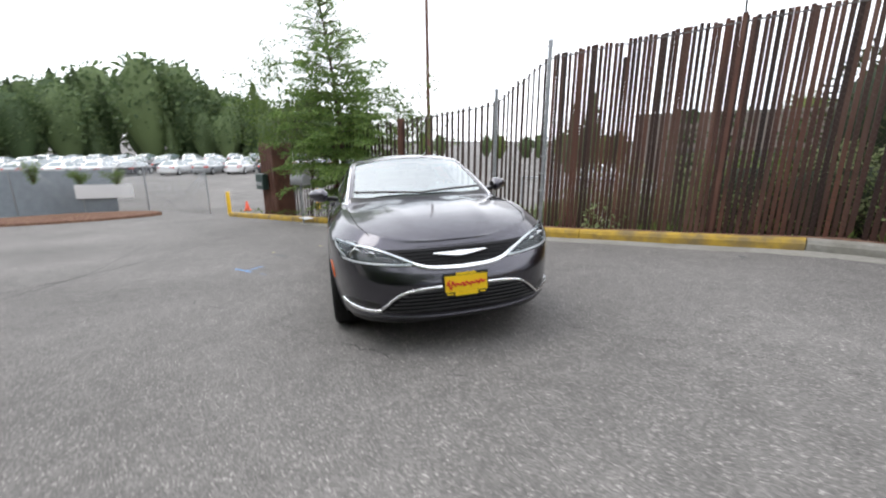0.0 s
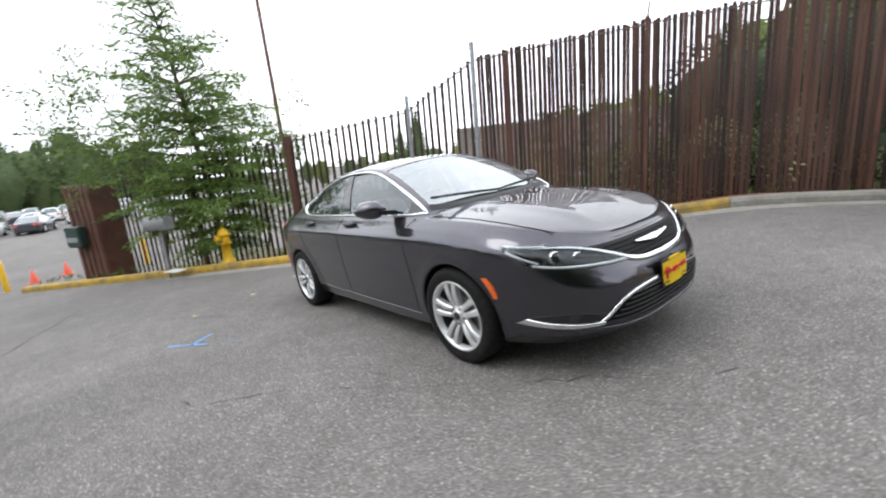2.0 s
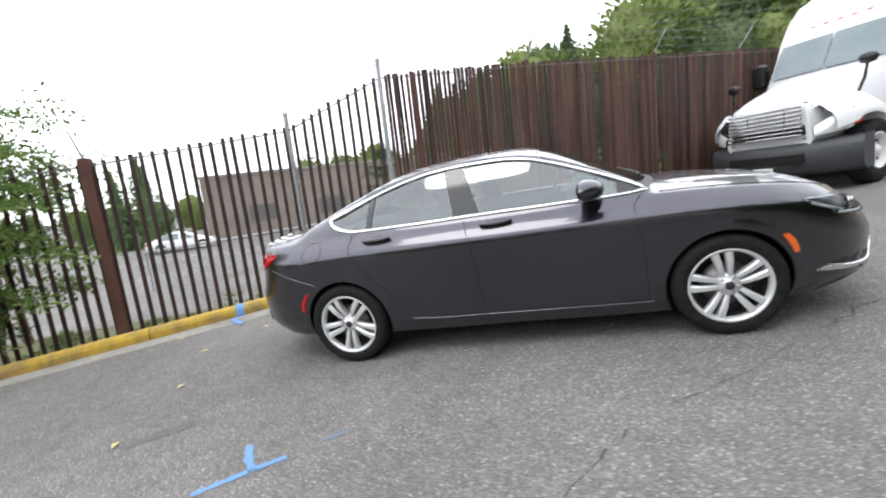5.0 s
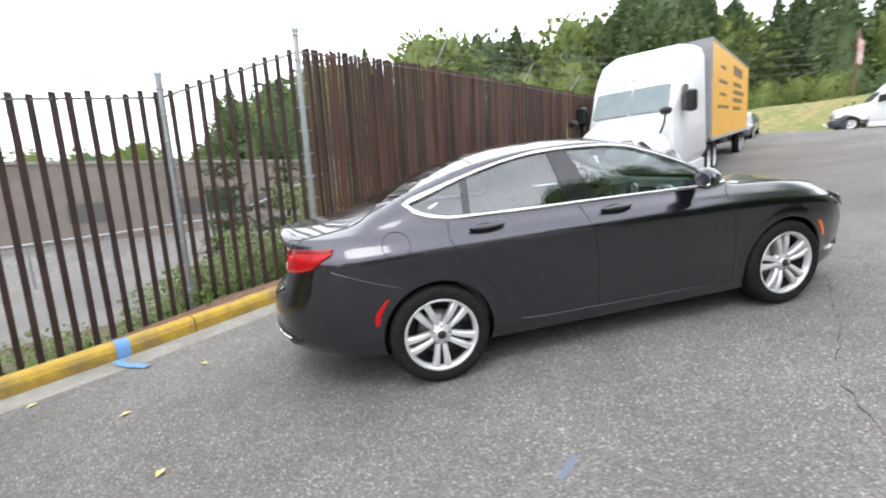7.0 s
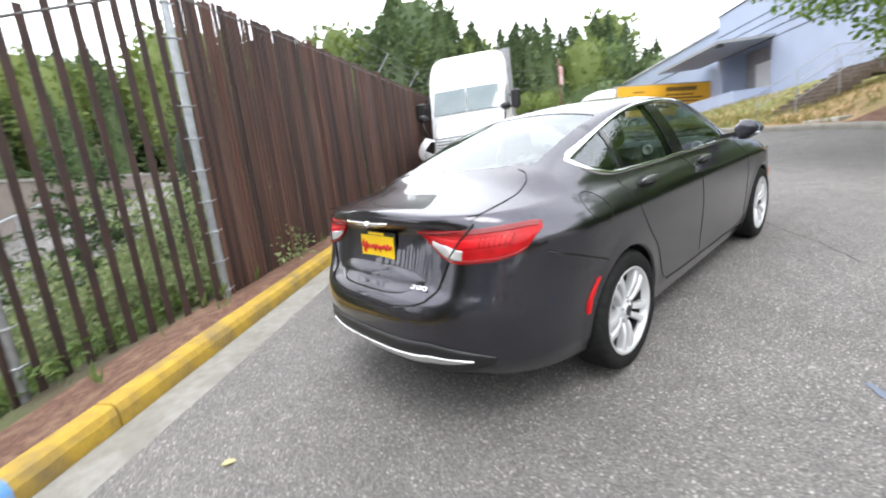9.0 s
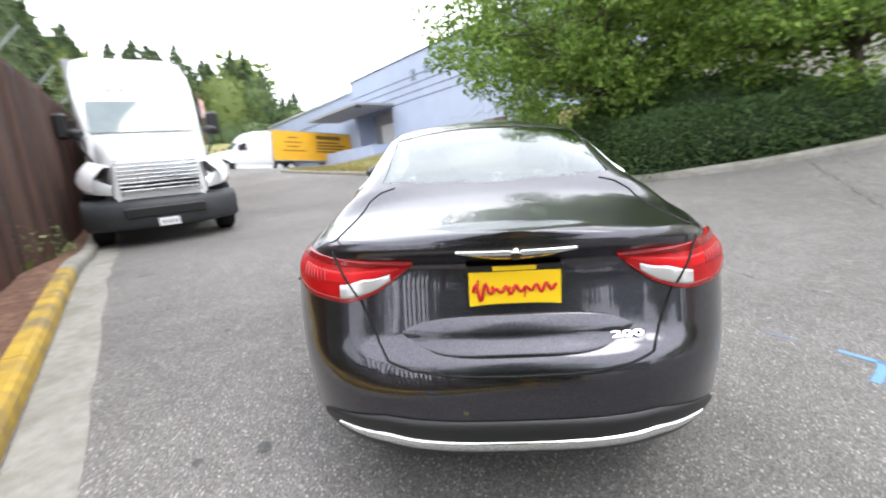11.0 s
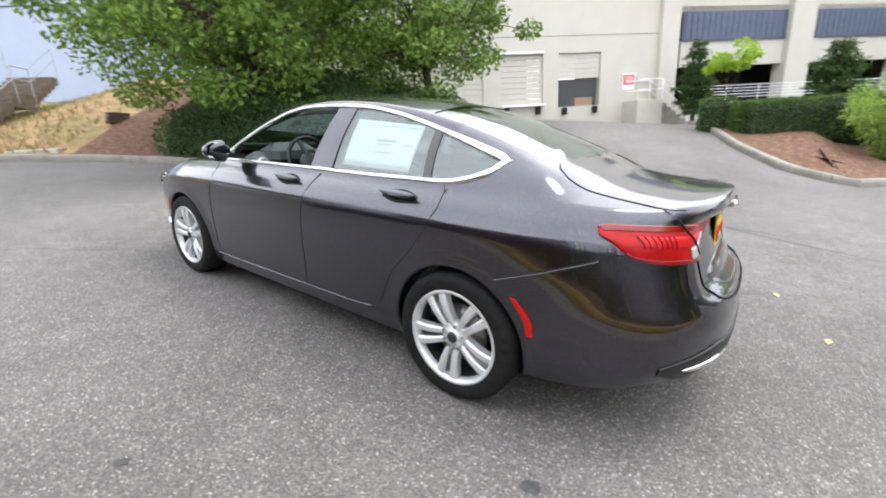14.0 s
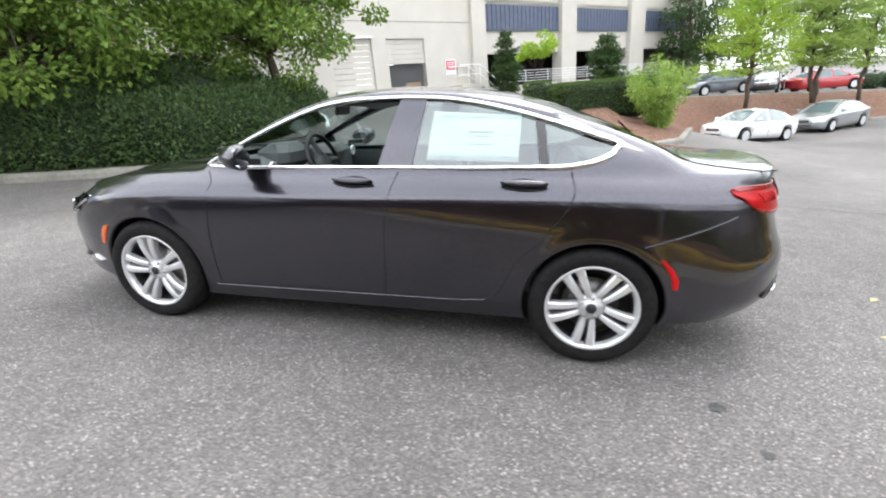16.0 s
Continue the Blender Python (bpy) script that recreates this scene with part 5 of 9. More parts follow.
for i in range(26):
    az = r.uniform(14, 60)
    spots.append((az, r.uniform(58, 66), r.uniform(6, 9.5), r.choice("dl")))
woods("far_woods", "dense dark conifer woods on the hill beyond the road", spots, 82)
spots = []
for i in range(120):
    az = r.uniform(176, 225)
    ridge = interp([(176, 4.4), (183, 5.2), (188, 6.4), (196, 7.0), (206, 7.9), (225, 8.1)], az)
    spots.append((az, r.uniform(85, 120), ridge * (r.uniform(0.5, 0.95) + (0.35 if r.random() < 0.16 else 0)), r.choice("ccdd")))
for i in range(60):
    az = r.uniform(100, 172)
    ridge = interp([(100, 12.0), (104, 12.6), (108, 6.5), (120, 6.6), (126, 5.0), (133, 2.6), (142, 1.6), (150, 1.4), (172, 2.0)], az)
    spots.append((az, r.uniform(62, 90), ridge * r.uniform(0.5, 1.0), r.choice("cdld")))
for az, dist, el in ((106.6, 58, 11.5), (105.2, 60, 13.2), (103.6, 57, 12.0), (97.5, 60, 11.0), (92.5, 58, 13.0), (90.5, 62, 12.2), (144.0, 43, 6.8), (146.5, 44, 5.2)):
    spots.append((az, dist, el, "c"))
woods("yard_woods", "dark tree line beyond the lower yard", spots, 83)


# ---- trucks and parked cars ----
TRUCK_GLASS = mat("truck_glass", (0.10, 0.14, 0.15), 0.06, col2=(0.13, 0.17, 0.18), scale=2, coat=1.0)
HEADLAMP = mat("headlamp_reflector", (0.70, 0.72, 0.74), 0.12, metal=0.4, coat=1.0)


def truck_wheel_data():
    tyre, rim = Shape(), Shape()
    tyre.lathe([(0.29, -0.13), (0.32, -0.15), (0.47, -0.15), (0.51, -0.11), (0.515, 0.11), (0.47, 0.15), (0.32, 0.15), (0.29, 0.12)], seg=32, axis="y")
    rim.lathe([(0.29, 0.10), (0.30, 0.145), (0.275, 0.145), (0.25, 0.05), (0.16, 0.03), (0.15, 0.075), (0.09, 0.08), (0.085, 0.13), (0.001, 0.135)], seg=28, axis="y")
    hole = Shape()
    hole.tube((0, 0.035, 0.0), (0, 0.055, 0.0), 0.03, seg=10)
    nut = Shape()
    nut.tube((0, 0.07, 0.0), (0, 0.10, 0.0), 0.016, seg=6)
    return tyre.data("tyre", BLACK_RUBBER), rim.data("rim", WHITE_PAINT), hole.data("hand_hole", BLACK_PLASTIC), nut.data("wheel_nut", CHROME)


T_TYRE, T_RIM, T_HOLE, T_NUT = truck_wheel_data()


def truck_wheel(owner, x, y, side):
    w = part("wheel", T_TYRE, None, owner, "black truck tyre on a white steel rim")
    w.matrix_local = Matrix.Translation((x, y, 0.515)) @ (Matrix.Identity(4) if side > 0 else Matrix.Rotation(math.pi, 4, "Z"))
    part("rim", T_RIM, None, w)
    for i in range(8):
        part("rim_hole", T_HOLE, None, w).matrix_local = Matrix.Rotation(2 * math.pi * i / 8, 4, "Y") @ Matrix.Translation((0, 0, 0.205))
        part("wheel_nut", T_NUT, None, w).matrix_local = Matrix.Rotation(2 * math.pi * (i + 0.5) / 8, 4, "Y") @ Matrix.Translation((0, 0, 0.118))


def loft(sections, smooth=True):
    """A closed body through cross-sections: (x, half width low, half width high, z low, z high, corner)."""
    s = Shape()
    rows = []
    for x, w0, w1, z0, z1, c in sections:
        rows.append([(x, -w0 + c * 0.5, z0), (x, -w0, z0 + c), (x, -w1, z1 - c * 1.2), (x, -w1 + c * 0.35, z1 - c * 0.35), (x, -w1 + c * 1.3, z1), (x, w1 - c * 1.3, z1), (x, w1 - c * 0.35, z1 - c * 0.35), (x, w1, z1 - c * 1.2), (x, w0, z0 + c), (x, w0 - c * 0.5, z0)])
    s.sheet(rows, closed=True, smooth=smooth)
    s.add(rows[0], [tuple(range(10))])
    s.add(rows[-1], [tuple(range(9, -1, -1))])
    return s


def lorry(m, label, trailer_len, trailer_x, group=""):
    """A white sleeper tractor; x runs from the nose backwards, y to its off side."""
    t = thing("truck_tractor", label, "truck", m, group)
    bumper = Shape()
    rows = []
    for i in range(17):
        f = -1 + 2 * i / 16
        xf = 0.42 * abs(f) ** 2.6
        rows.append([(xf + 0.12, f * 1.20, 0.30), (xf - 0.02, f * 1.22, 0.38), (xf - 0.04, f * 1.22, 0.72), (xf + 0.03, f * 1.21, 0.84), (xf + 0.35, f * 1.20, 0.86), (xf + 0.35, f * 1.18, 0.30)])
    bumper.sheet(rows, closed=True)
    for rr in (rows[0], rows[-1]):
        bumper.add(rr, [tuple(range(6))])
    b = part("bumper", bumper, GREY_PLASTIC, t, "dark grey plastic bumper")
    s = Shape()
    s.box(-0.055, 0.02, -0.62, 0.62, 0.52, 0.70, bevel=0.02)
    part("lower_inlet", s, BLACK_PLASTIC, b, "black lower inlet")
    s = Shape()
    s.box(-0.07, -0.045, -0.16, 0.16, 0.34, 0.48, bevel=0.006)
    part("plate", s, WHITE_PAINT, b, "pale number plate with plain bars")
    s = Shape()
    for k in range(6):
        s.box(-0.074, -0.07, -0.12 + 0.042 * k, -0.095 + 0.042 * k, 0.38, 0.44)
    part("plate_bar", s, GREY_PAINT, b)
    part("bonnet", loft([(0.10, 0.70, 0.62, 0.80, 1.50, 0.10), (0.25, 0.74, 0.68, 0.8, 1.60, 0.14), (0.8, 0.84, 0.76, 0.8, 1.76, 0.16), (1.4, 0.92, 0.84, 0.8, 1.88, 0.18), (1.95, 1.00, 0.92, 0.8, 1.97, 0.18)]), WHITE_PAINT, t, "white sloping bonnet")
    for k in (1, -1):
        s = Shape()
        rows = []
        for i in range(15):
            x = 0.20 + 1.55 * i / 14
            top = 1.00 + 0.36 * math.sin(math.pi * min(1, (i + 3.2) / 15)) ** 0.7
            out = 1.20 - 0.22 * max(0, 1 - i / 4) ** 2
            rows.append([(x, k * 0.62, 1.38), (x, k * (out - 0.22), top + 0.16), (x, k * (out - 0.06), top), (x, k * out, top - 0.14), (x, k * out, max(0.86, top - 0.26) if i < 3 or i > 12 else top - 0.2)])
        s.sheet(rows)
        f = part("wing", s, WHITE_PAINT, t, "white flared wing")
        lamp = Shape()
        lamp.sheet([[(0.10 + 0.30 * g ** 1.6 - 0.02, k * lerp(0.72, 1.10, g), 0.93 + 0.06 * g), (0.08 + 0.30 * g ** 1.6, k * lerp(0.72, 1.12, g), lerp(1.02, 1.12, g)), (0.14 + 0.30 * g ** 1.6, k * lerp(0.71, 1.10, g), lerp(1.10, 1.32, g))] for g in (0, 0.25, 0.5, 0.75, 1)])
        part("headlight", lamp, HEADLAMP, t, "clear teardrop headlight")
        turn = Shape()
        turn.sheet([[(0.37, k * 1.09, 1.02), (0.48, k * 1.165, 1.04)], [(0.40, k * 1.09, 1.30), (0.50, k * 1.165, 1.22)]])
        part("turn_lamp", turn, TAIL_LAMP, t, "red-amber turn lamp")
    s = Shape()
    s.box(-0.02, 0.14, -0.66, 0.66, 0.92, 1.52, Matrix.Rotation(radians(6), 4, "Y"), bevel=0.07)
    g = part("grille", s, BLACK_PLASTIC, t, "dark grille with chrome bars")
    for i in range(8):
        s = Shape()
        z = 0.975 + 0.066 * i
        s.box(-0.05 + 0.1 * (z - 0.9) * 1.05, -0.005 + 0.1 * (z - 0.9) * 1.05, -0.60, 0.60, z, z + 0.030, bevel=0.006)
        part("chrome_bar", s, CHROME, g)
    for y in (-0.30, 0.30):
        s = Shape()
        s.box(-0.05, 0.03, y - 0.012, y + 0.012, 0.95, 1.50, Matrix.Rotation(radians(6), 4, "Y"))
        part("upright_bar", s, CHROME, g)
    cab = part("cab", loft([(1.88, 1.06, 0.98, 0.75, 2.00, 0.10), (1.98, 1.10, 1.00, 0.7, 2.10, 0.12), (2.38, 1.14, 1.04, 0.65, 2.66, 0.16), (2.50, 1.15, 1.05, 0.65, 2.86, 0.16), (2.75, 1.16, 1.06, 0.65, 3.20, 0.20), (3.15, 1.16, 1.08, 0.65, 3.52, 0.24), (3.8, 1.18, 1.10, 0.65, 3.74, 0.26), (4.6, 1.20, 1.12, 0.65, 3.82, 0.26), (5.35, 1.20, 1.13, 0.65, 3.84, 0.26)]), WHITE_PAINT, t, "white sleeper cab with a tall roof fairing")
    for k in (0.505, -0.505):
        s = Shape()
        rows = []
        for i in range(7):
            y = k * 0.91 + (-0.445 + 0.89 * i / 6)
            bow = 0.02 * abs(y) ** 4
            rows.append([(1.875, y, 2.05 - bow), (2.085, y * 0.995, 2.35 - bow), (2.325, y * 0.985, 2.68 - bow)])
        s.sheet(rows)
        part("windscreen", s, TRUCK_GLASS, cab, "greenish split windscreen pane")
    for k in (1, -1):
        s = Shape()
        s.prism([(2.25, 1.135 * k, 2.02), (2.95, 1.165 * k, 2.0), (2.95, 1.13 * k, 2.62), (2.55, 1.12 * k, 2.62)], (0, 0.012 * k, 0))
        part("side_window", s, BLACK_PLASTIC, cab, "dark side window")
        s = Shape()
        s.box(2.15, 2.42, k * 1.32 - 0.12, k * 1.32 + 0.12, 1.95, 2.45, bevel=0.05)
        part("mirror", s, BLACK_PLASTIC, cab, "black door mirror")
        s = Shape()
        s.path([(2.3, k * 1.14, 2.3), (2.28, k * 1.25, 2.3)], 0.025, 6)
        part("mirror_arm", s, BLACK_PLASTIC, cab)
        s = Shape()
        s.path([(2.3, k * 1.14, 2.0), (2.28, k * 1.25, 2.05)], 0.025, 6)
        part("mirror_arm", s, BLACK_PLASTIC, cab)
        s = Shape()
        s.path([(0.95, k * 0.92, 1.50), (0.92, k * 1.02, 1.72), (0.95, k * 1.04, 1.92)], 0.022, 6)
        s.lathe([(0.001, -0.09), (0.08, -0.07), (0.11, 0.0), (0.09, 0.06), (0.001, 0.085)], Matrix.Translation((0.96, k * 1.05, 2.0)) @ Matrix.Diagonal((0.7, 1.2, 1.0, 1)), 14)
        part("hood_mirror", s, BLACK_PLASTIC, t, "black mirror on the wing")
        s = Shape()
        s.box(1.9, 5.3, k * 1.0 - 0.16, k * 1.0 + 0.16, 0.30, 0.66, bevel=0.03)
        part("side_skirt", s, WHITE_PAINT, t, "white side skirt")
    for i in range(5):
        s = Shape()
        s.box(2.52, 2.58, -0.5 + 0.22 * i + 0.03, -0.41 + 0.22 * i + 0.03, 2.90, 2.93, bevel=0.008)
        part("roof_marker", s, AMBER_LAMP, cab, "amber roof marker")
    for x in (0.98, 5.9, 7.1):
        for k in (1, -1):
            truck_wheel(t, x, k * (1.02 if x < 2 else 1.05), k)
    s = Shape()
    s.box(5.0, 7.8, -0.45, 0.45, 0.62, 0.95, bevel=0.04)
    part("chassis", s, BLACK_PLASTIC, t, "black chassis frame")
    # trailer
    tr = thing("box_trailer", "yellow box trailer with a grey front wall behind the white tractor", "trailer", m, group)
    x0, x1 = trailer_x, trailer_x + trailer_len
    s = Shape()
    s.box(x0 + 0.05, x1, -1.28, 1.28, 1.15, 3.98, bevel=0.03)
    part("box", s, YELLOW_VAN, tr, "yellow box body")
    s = Shape()
    s.box(x0 - 0.06, x0 + 0.05, -1.29, 1.29, 1.12, 4.0, bevel=0.04)
    part("front_wall", s, TRAILER_GREY, tr, "grey ribbed front wall")
    s = Shape()
    s.box(x0, x1, -1.30, 1.30, 3.94, 4.03, bevel=0.02)
    part("top_rail", s, TRAILER_GREY, tr, "grey top rail")
    s = Shape()
    s.box(x0, x1, -1.29, 1.29, 1.06, 1.17, bevel=0.02)
    part("bottom_rail", s, TRAILER_GREY, tr, "grey bottom rail")
    for k in (1, -1):
        for j, (a, b, z, h) in enumerate(((0.16, 0.26, 3.30, 0.12), (0.12, 0.30, 2.85, 0.11), (0.14, 0.28, 2.45, 0.10), (0.10, 0.34, 2.05, 0.10), (0.46, 0.74, 3.30, 0.36), (0.46, 0.72, 2.90, 0.16), (0.46, 0.80, 2.60, 0.16), (0.46, 0.76, 2.30, 0.16), (0.46, 0.70, 2.00, 0.14))):
            s = Shape()
            s.box(lerp(x0, x1, a), lerp(x0, x1, b), k * 1.283 - 0.003, k * 1.283 + 0.003, z, z + h)
            part("lettering_bar", s, TRAILER_INK, tr, "dark bar of painted lettering")
    for x in (x1 - 1.2, x1 - 2.5):
        for k in (1, -1):
            truck_wheel(tr, x, k * 1.08, k)
    s = Shape()
    s.box(x1 - 3.2, x1 - 0.4, -0.5, 0.5, 0.6, 1.06, bevel=0.05)
    part("bogie", s, BLACK_PLASTIC, tr, "black axle frame")
    for k in (0.7, -0.7):
        s = Shape()
        s.box(x0 + 2.6, x0 + 2.75, k - 0.07, k + 0.07, 0.25, 1.06, bevel=0.01)
        part("landing_leg", s, GREY_PAINT, tr, "grey landing leg")


TAIL_LAMP = mat("turn_lamp_red", (0.45, 0.03, 0.02), 0.2, coat=1.0)
AMBER_LAMP = mat("amber_lamp", (0.65, 0.12, 0.02), 0.25, coat=1.0)
TRAILER_INK = mat("trailer_lettering", (0.16, 0.09, 0.02), 0.6)


def slope_pose(x, y, deg, reach=8.0):
    """Stands something on the road with its x axis at an angle, following the slope."""
    a = radians(deg)
    f = Vector((math.cos(a), math.sin(a), 0))
    z0, z1 = road_z(x, y), road_z(x + f.x * reach, y + f.y * reach)
    fx = Vector((f.x, f.y, (z1 - z0) / reach)).normalized()
    left = Vector((-f.y, f.x, 0))
    zz = (road_z(x + left.x, y + left.y) - road_z(x - left.x, y - left.y)) / 2
    fy = (Vector((left.x, left.y, zz)) - fx * fx.dot(Vector((left.x, left.y, zz)))).normalized()
    fz = fx.cross(fy)
    return Matrix(((fx.x, fy.x, fz.x, x), (fx.y, fy.y, fz.y, y), (fx.z, fy.z, fz.z, z0), (0, 0, 0, 1)))


lorry(slope_pose(4.2, 5.78, 38) @ Matrix.Scale(1.07, 4), "white sleeper truck tractor with a chrome grille parked at the kerb", 11.5, 5.75)
lorry(slope_pose(33.94, 22.4, -43), "white sleeper truck tractor parked across the yard", 10.0, 5.3)


# parked cars
CAR_ROOF = [(-1.80, 0.97), (-1.45, 1.16), (-1.1, 1.33), (-0.7, 1.415), (-0.2, 1.44), (0.25, 1.39), (0.55, 1.28), (0.95, 1.07), (1.3, 0.91)]
ESTATE_ROOF = [(-2.18, 0.97), (-2.05, 1.16), (-1.78, 1.38), (-1.3, 1.445), (-0.4, 1.46), (0.25, 1.40), (0.55, 1.28), (0.95, 1.07), (1.3, 0.91)]
CAR_TOP = [(-2.3, 0.80), (-2.26, 0.90), (-2.12, 0.965), (-1.7, 0.97), (0.0, 0.93), (1.25, 0.91), (1.7, 0.85), (2.05, 0.77), (2.2, 0.70), (2.28, 0.62), (2.3, 0.58)]
CAR_HALF = [(-2.3, 0.60), (-2.24, 0.73), (-2.05, 0.82), (-1.6, 0.885), (0.0, 0.90), (1.4, 0.885), (1.85, 0.83), (2.1, 0.74), (2.24, 0.62), (2.3, 0.48)]


def plain_car(m, label, paint, estate=False, group="", L=4.6, W=0.90):
    t = thing("parked_car", label, "car", m, group)
    kx, ky = L / 4.6, W / 0.9
    axles = (1.38, -1.32)
    rows = []
    for i in range(79):
        x = -2.3 + 4.6 * i / 78
        w, top = interp(CAR_HALF, x), interp(CAR_TOP, x)
        zb = 0.20 + 0.14 * sstep((abs(x) - 1.95) / 0.35)
        for a in axles:
            if abs(x - a) < 0.365:
                zb = max(zb, 0.32 + math.sqrt(0.365 ** 2 - (x - a) ** 2))
        half = [(w * 0.95, zb), (w * 0.99, lerp(zb, top - 0.10, 0.30)), (w, lerp(zb, top - 0.10, 0.62)), (w * 0.985, top - 0.12), (w * 0.955, top - 0.055), (w * 0.87, top - 0.015), (w * 0.5, top + 0.012), (0.0, top + 0.02)]
        rows.append([(x * kx, -y * ky, z) for y, z in half] + [(x * kx, y * ky, z) for y, z in half[-2::-1]])
    s = Shape()
    s.sheet(rows, closed=True)
    s.add(rows[0], [tuple(range(15))])
    s.add(rows[-1], [tuple(range(14, -1, -1))])
    body = part("body", s, paint, t)
    # greenhouse: glass and painted roof are cut from one skin
    line = ESTATE_ROOF if estate else CAR_ROOF
    rear_head, tail = (-1.72, -1.95) if estate else (-0.98, -1.42)
    panes, skin = {}, Shape()
    n = 60
    grid = []
    for i in range(n + 1):
        x = lerp(line[0][0], line[-1][0], i / n)
        z = interp(line, x)
        f = max(0.0, min(1.0, (z - 0.92) / 0.5))
        rail_y, belt_y = lerp(0.78, 0.585, f), 0.835 - 0.05 * sstep((abs(x + 0.2) - 1.0) / 0.8)
        rail_z = max(0.905, z - 0.055 * f)
        side = [(lerp(belt_y, rail_y, k / 4), lerp(0.90, rail_z, k / 4)) for k in range(5)]
        crown = [(rail_y * (1 - k / 4), lerp(rail_z, z, 1 - (1 - k / 4) ** 2)) for k in range(1, 5)]
        half = side + crown
        grid.append([(x, -y, zz) for y, zz in half] + [(x, y, zz) for y, zz in half[-2::-1]])
    for i in range(n):
        for k in range(16):
            q = [grid[i][k], grid[i][k + 1], grid[i + 1][k + 1], grid[i + 1][k]]
            x, z = sum(v[0] for v in q) / 4, sum(v[2] for v in q) / 4
            on_side = k < 4 or k > 11
            if on_side:
                clear = z < interp(line, x) - 0.085 and abs(x + 0.06) > 0.045 and tail + 0.12 < x < 1.0
            else:
                clear = (x > 0.30 or x < rear_head) and 4 < k < 11
            key = ("windscreen" if x > 0 else "rear_window") if not on_side else ("side_window", k < 4, x > -0.06)
            (panes.setdefault(key, Shape()) if clear else skin).add([(a * kx, b * ky, c) for a, b, c in q], [(0, 1, 2, 3)], smooth=True)
    for key, pane in panes.items():
        part(key if isinstance(key, str) else key[0], pane, TRUCK_GLASS, t, "dark window glass")
    part("roof", skin, paint, t)

    def nose(y):
        return next(xx for xx in (2.3 - 0.01 * q for q in range(90)) if interp(CAR_HALF, xx) >= y)

    def stern(y):
        return next(xx for xx in (-2.3 + 0.01 * q for q in range(90)) if interp(CAR_HALF, xx) >= y)

    for k in (1, -1):
        lamp = Shape()
        lamp.sheet([[((nose(y) + 0.014 - 0.05 * j) * kx, k * y * ky, lerp(0.56 + 0.04 * (y - 0.4), 0.685 + 0.10 * (y - 0.4), j)) for j in (0, 0.5, 1)] for y in (0.42, 0.5, 0.58, 0.66, 0.74, 0.80)])
        part("headlight", lamp, HEADLAMP, t, "clear headlight")
        lamp = Shape()
        lamp.sheet([[((stern(y) - 0.014 + 0.03 * j) * kx, k * y * ky, lerp(0.70, 0.87, j)) for j in (0, 0.5, 1)] for y in (0.46, 0.56, 0.66, 0.74, 0.81)])
        part("tail_light", lamp, TAIL_LAMP, t)
        s = Shape()
        s.box(0.78 * kx, 0.92 * kx, k * 0.96 * ky - 0.10, k * 0.96 * ky + 0.10, 0.94, 1.06, bevel=0.04)
        part("door_mirror", s, paint, t)
        for x in (0.12, -0.92):
            s = Shape()
            s.box((x - 0.09) * kx, (x + 0.09) * kx, k * 0.90 * ky - 0.025, k * 0.90 * ky + 0.025, 0.76, 0.79, bevel=0.01)
            part("door_handle", s, paint, t)
        for x in (1.02, 0.0, -1.0):
            s = Shape()
            s.path([(x * kx, k * (0.902 - 0.10 * q ** 4 if q > 0.6 else 0.897) * ky, lerp(0.26, 0.90, q)) for q in (0, 0.25, 0.5, 0.62, 0.75)], 0.005, 4)
            part("panel_gap", s, BLACK_PLASTIC, t)
        for x in axles:
            w = part("wheel", WHEEL_FAR[0], None, t)
            w.matrix_local = Matrix.Translation((x * kx, k * 0.785 * ky, 0.32)) @ (Matrix.Identity(4) if k > 0 else Matrix.Rotation(math.pi, 4, "Z"))
            part("rim", WHEEL_FAR[1], None, w)
    s = Shape()
    s.box(2.22 * kx, 2.318 * kx, -0.31, 0.31, 0.50, 0.63, bevel=0.03)
    grille = part("grille", s, BLACK_PLASTIC, t)
    for z in (0.535, 0.575):
        s = Shape()
        s.box(2.31 * kx, 2.326 * kx, -0.28, 0.28, z, z + 0.012)
        part("grille_bar", s, CHROME, grille)
    s = Shape()
    s.box(2.20 * kx, 2.312 * kx, -0.45, 0.45, 0.34, 0.41, bevel=0.02)
    part("air_intake", s, BLACK_PLASTIC, t)
    return t


def far_wheel():
    tyre, rim = Shape(), Shape()
    tyre.lathe([(0.22, -0.09), (0.30, -0.10), (0.32, -0.06), (0.32, 0.06), (0.30, 0.11), (0.22, 0.115)], seg=24, axis="y")
    rim.lathe([(0.225, 0.09), (0.22, 0.12), (0.19, 0.10), (0.06, 0.085), (0.05, 0.11), (0.001, 0.11)], seg=20, axis="y")
    for i in range(7):
        a = 2 * math.pi * i / 7
        rim.tube((0.05 * math.cos(a), 0.10, 0.05 * math.sin(a)), (0.205 * math.cos(a), 0.115, 0.205 * math.sin(a)), 0.02, 0.016, seg=5)
    return tyre.data("tyre", BLACK_RUBBER), rim.data("rim", ALLOY)


WHEEL_FAR = far_wheel()
PAINT_WHITE = mat("white_car_paint", (0.75, 0.76, 0.77), 0.25, coat=1.0)
PAINT_SILVER = mat("silver_car_paint", (0.38, 0.40, 0.42), 0.3, metal=0.6, coat=1.0)
PAINT_RED = mat("red_car_paint", (0.40, 0.015, 0.02), 0.25, coat=1.0)
PAINT_DARK = mat("dark_car_paint", (0.03, 0.035, 0.045), 0.25, coat=1.0)
PAINT_GREY = mat("grey_car_paint", (0.16, 0.18, 0.21), 0.3, metal=0.5, coat=1.0)
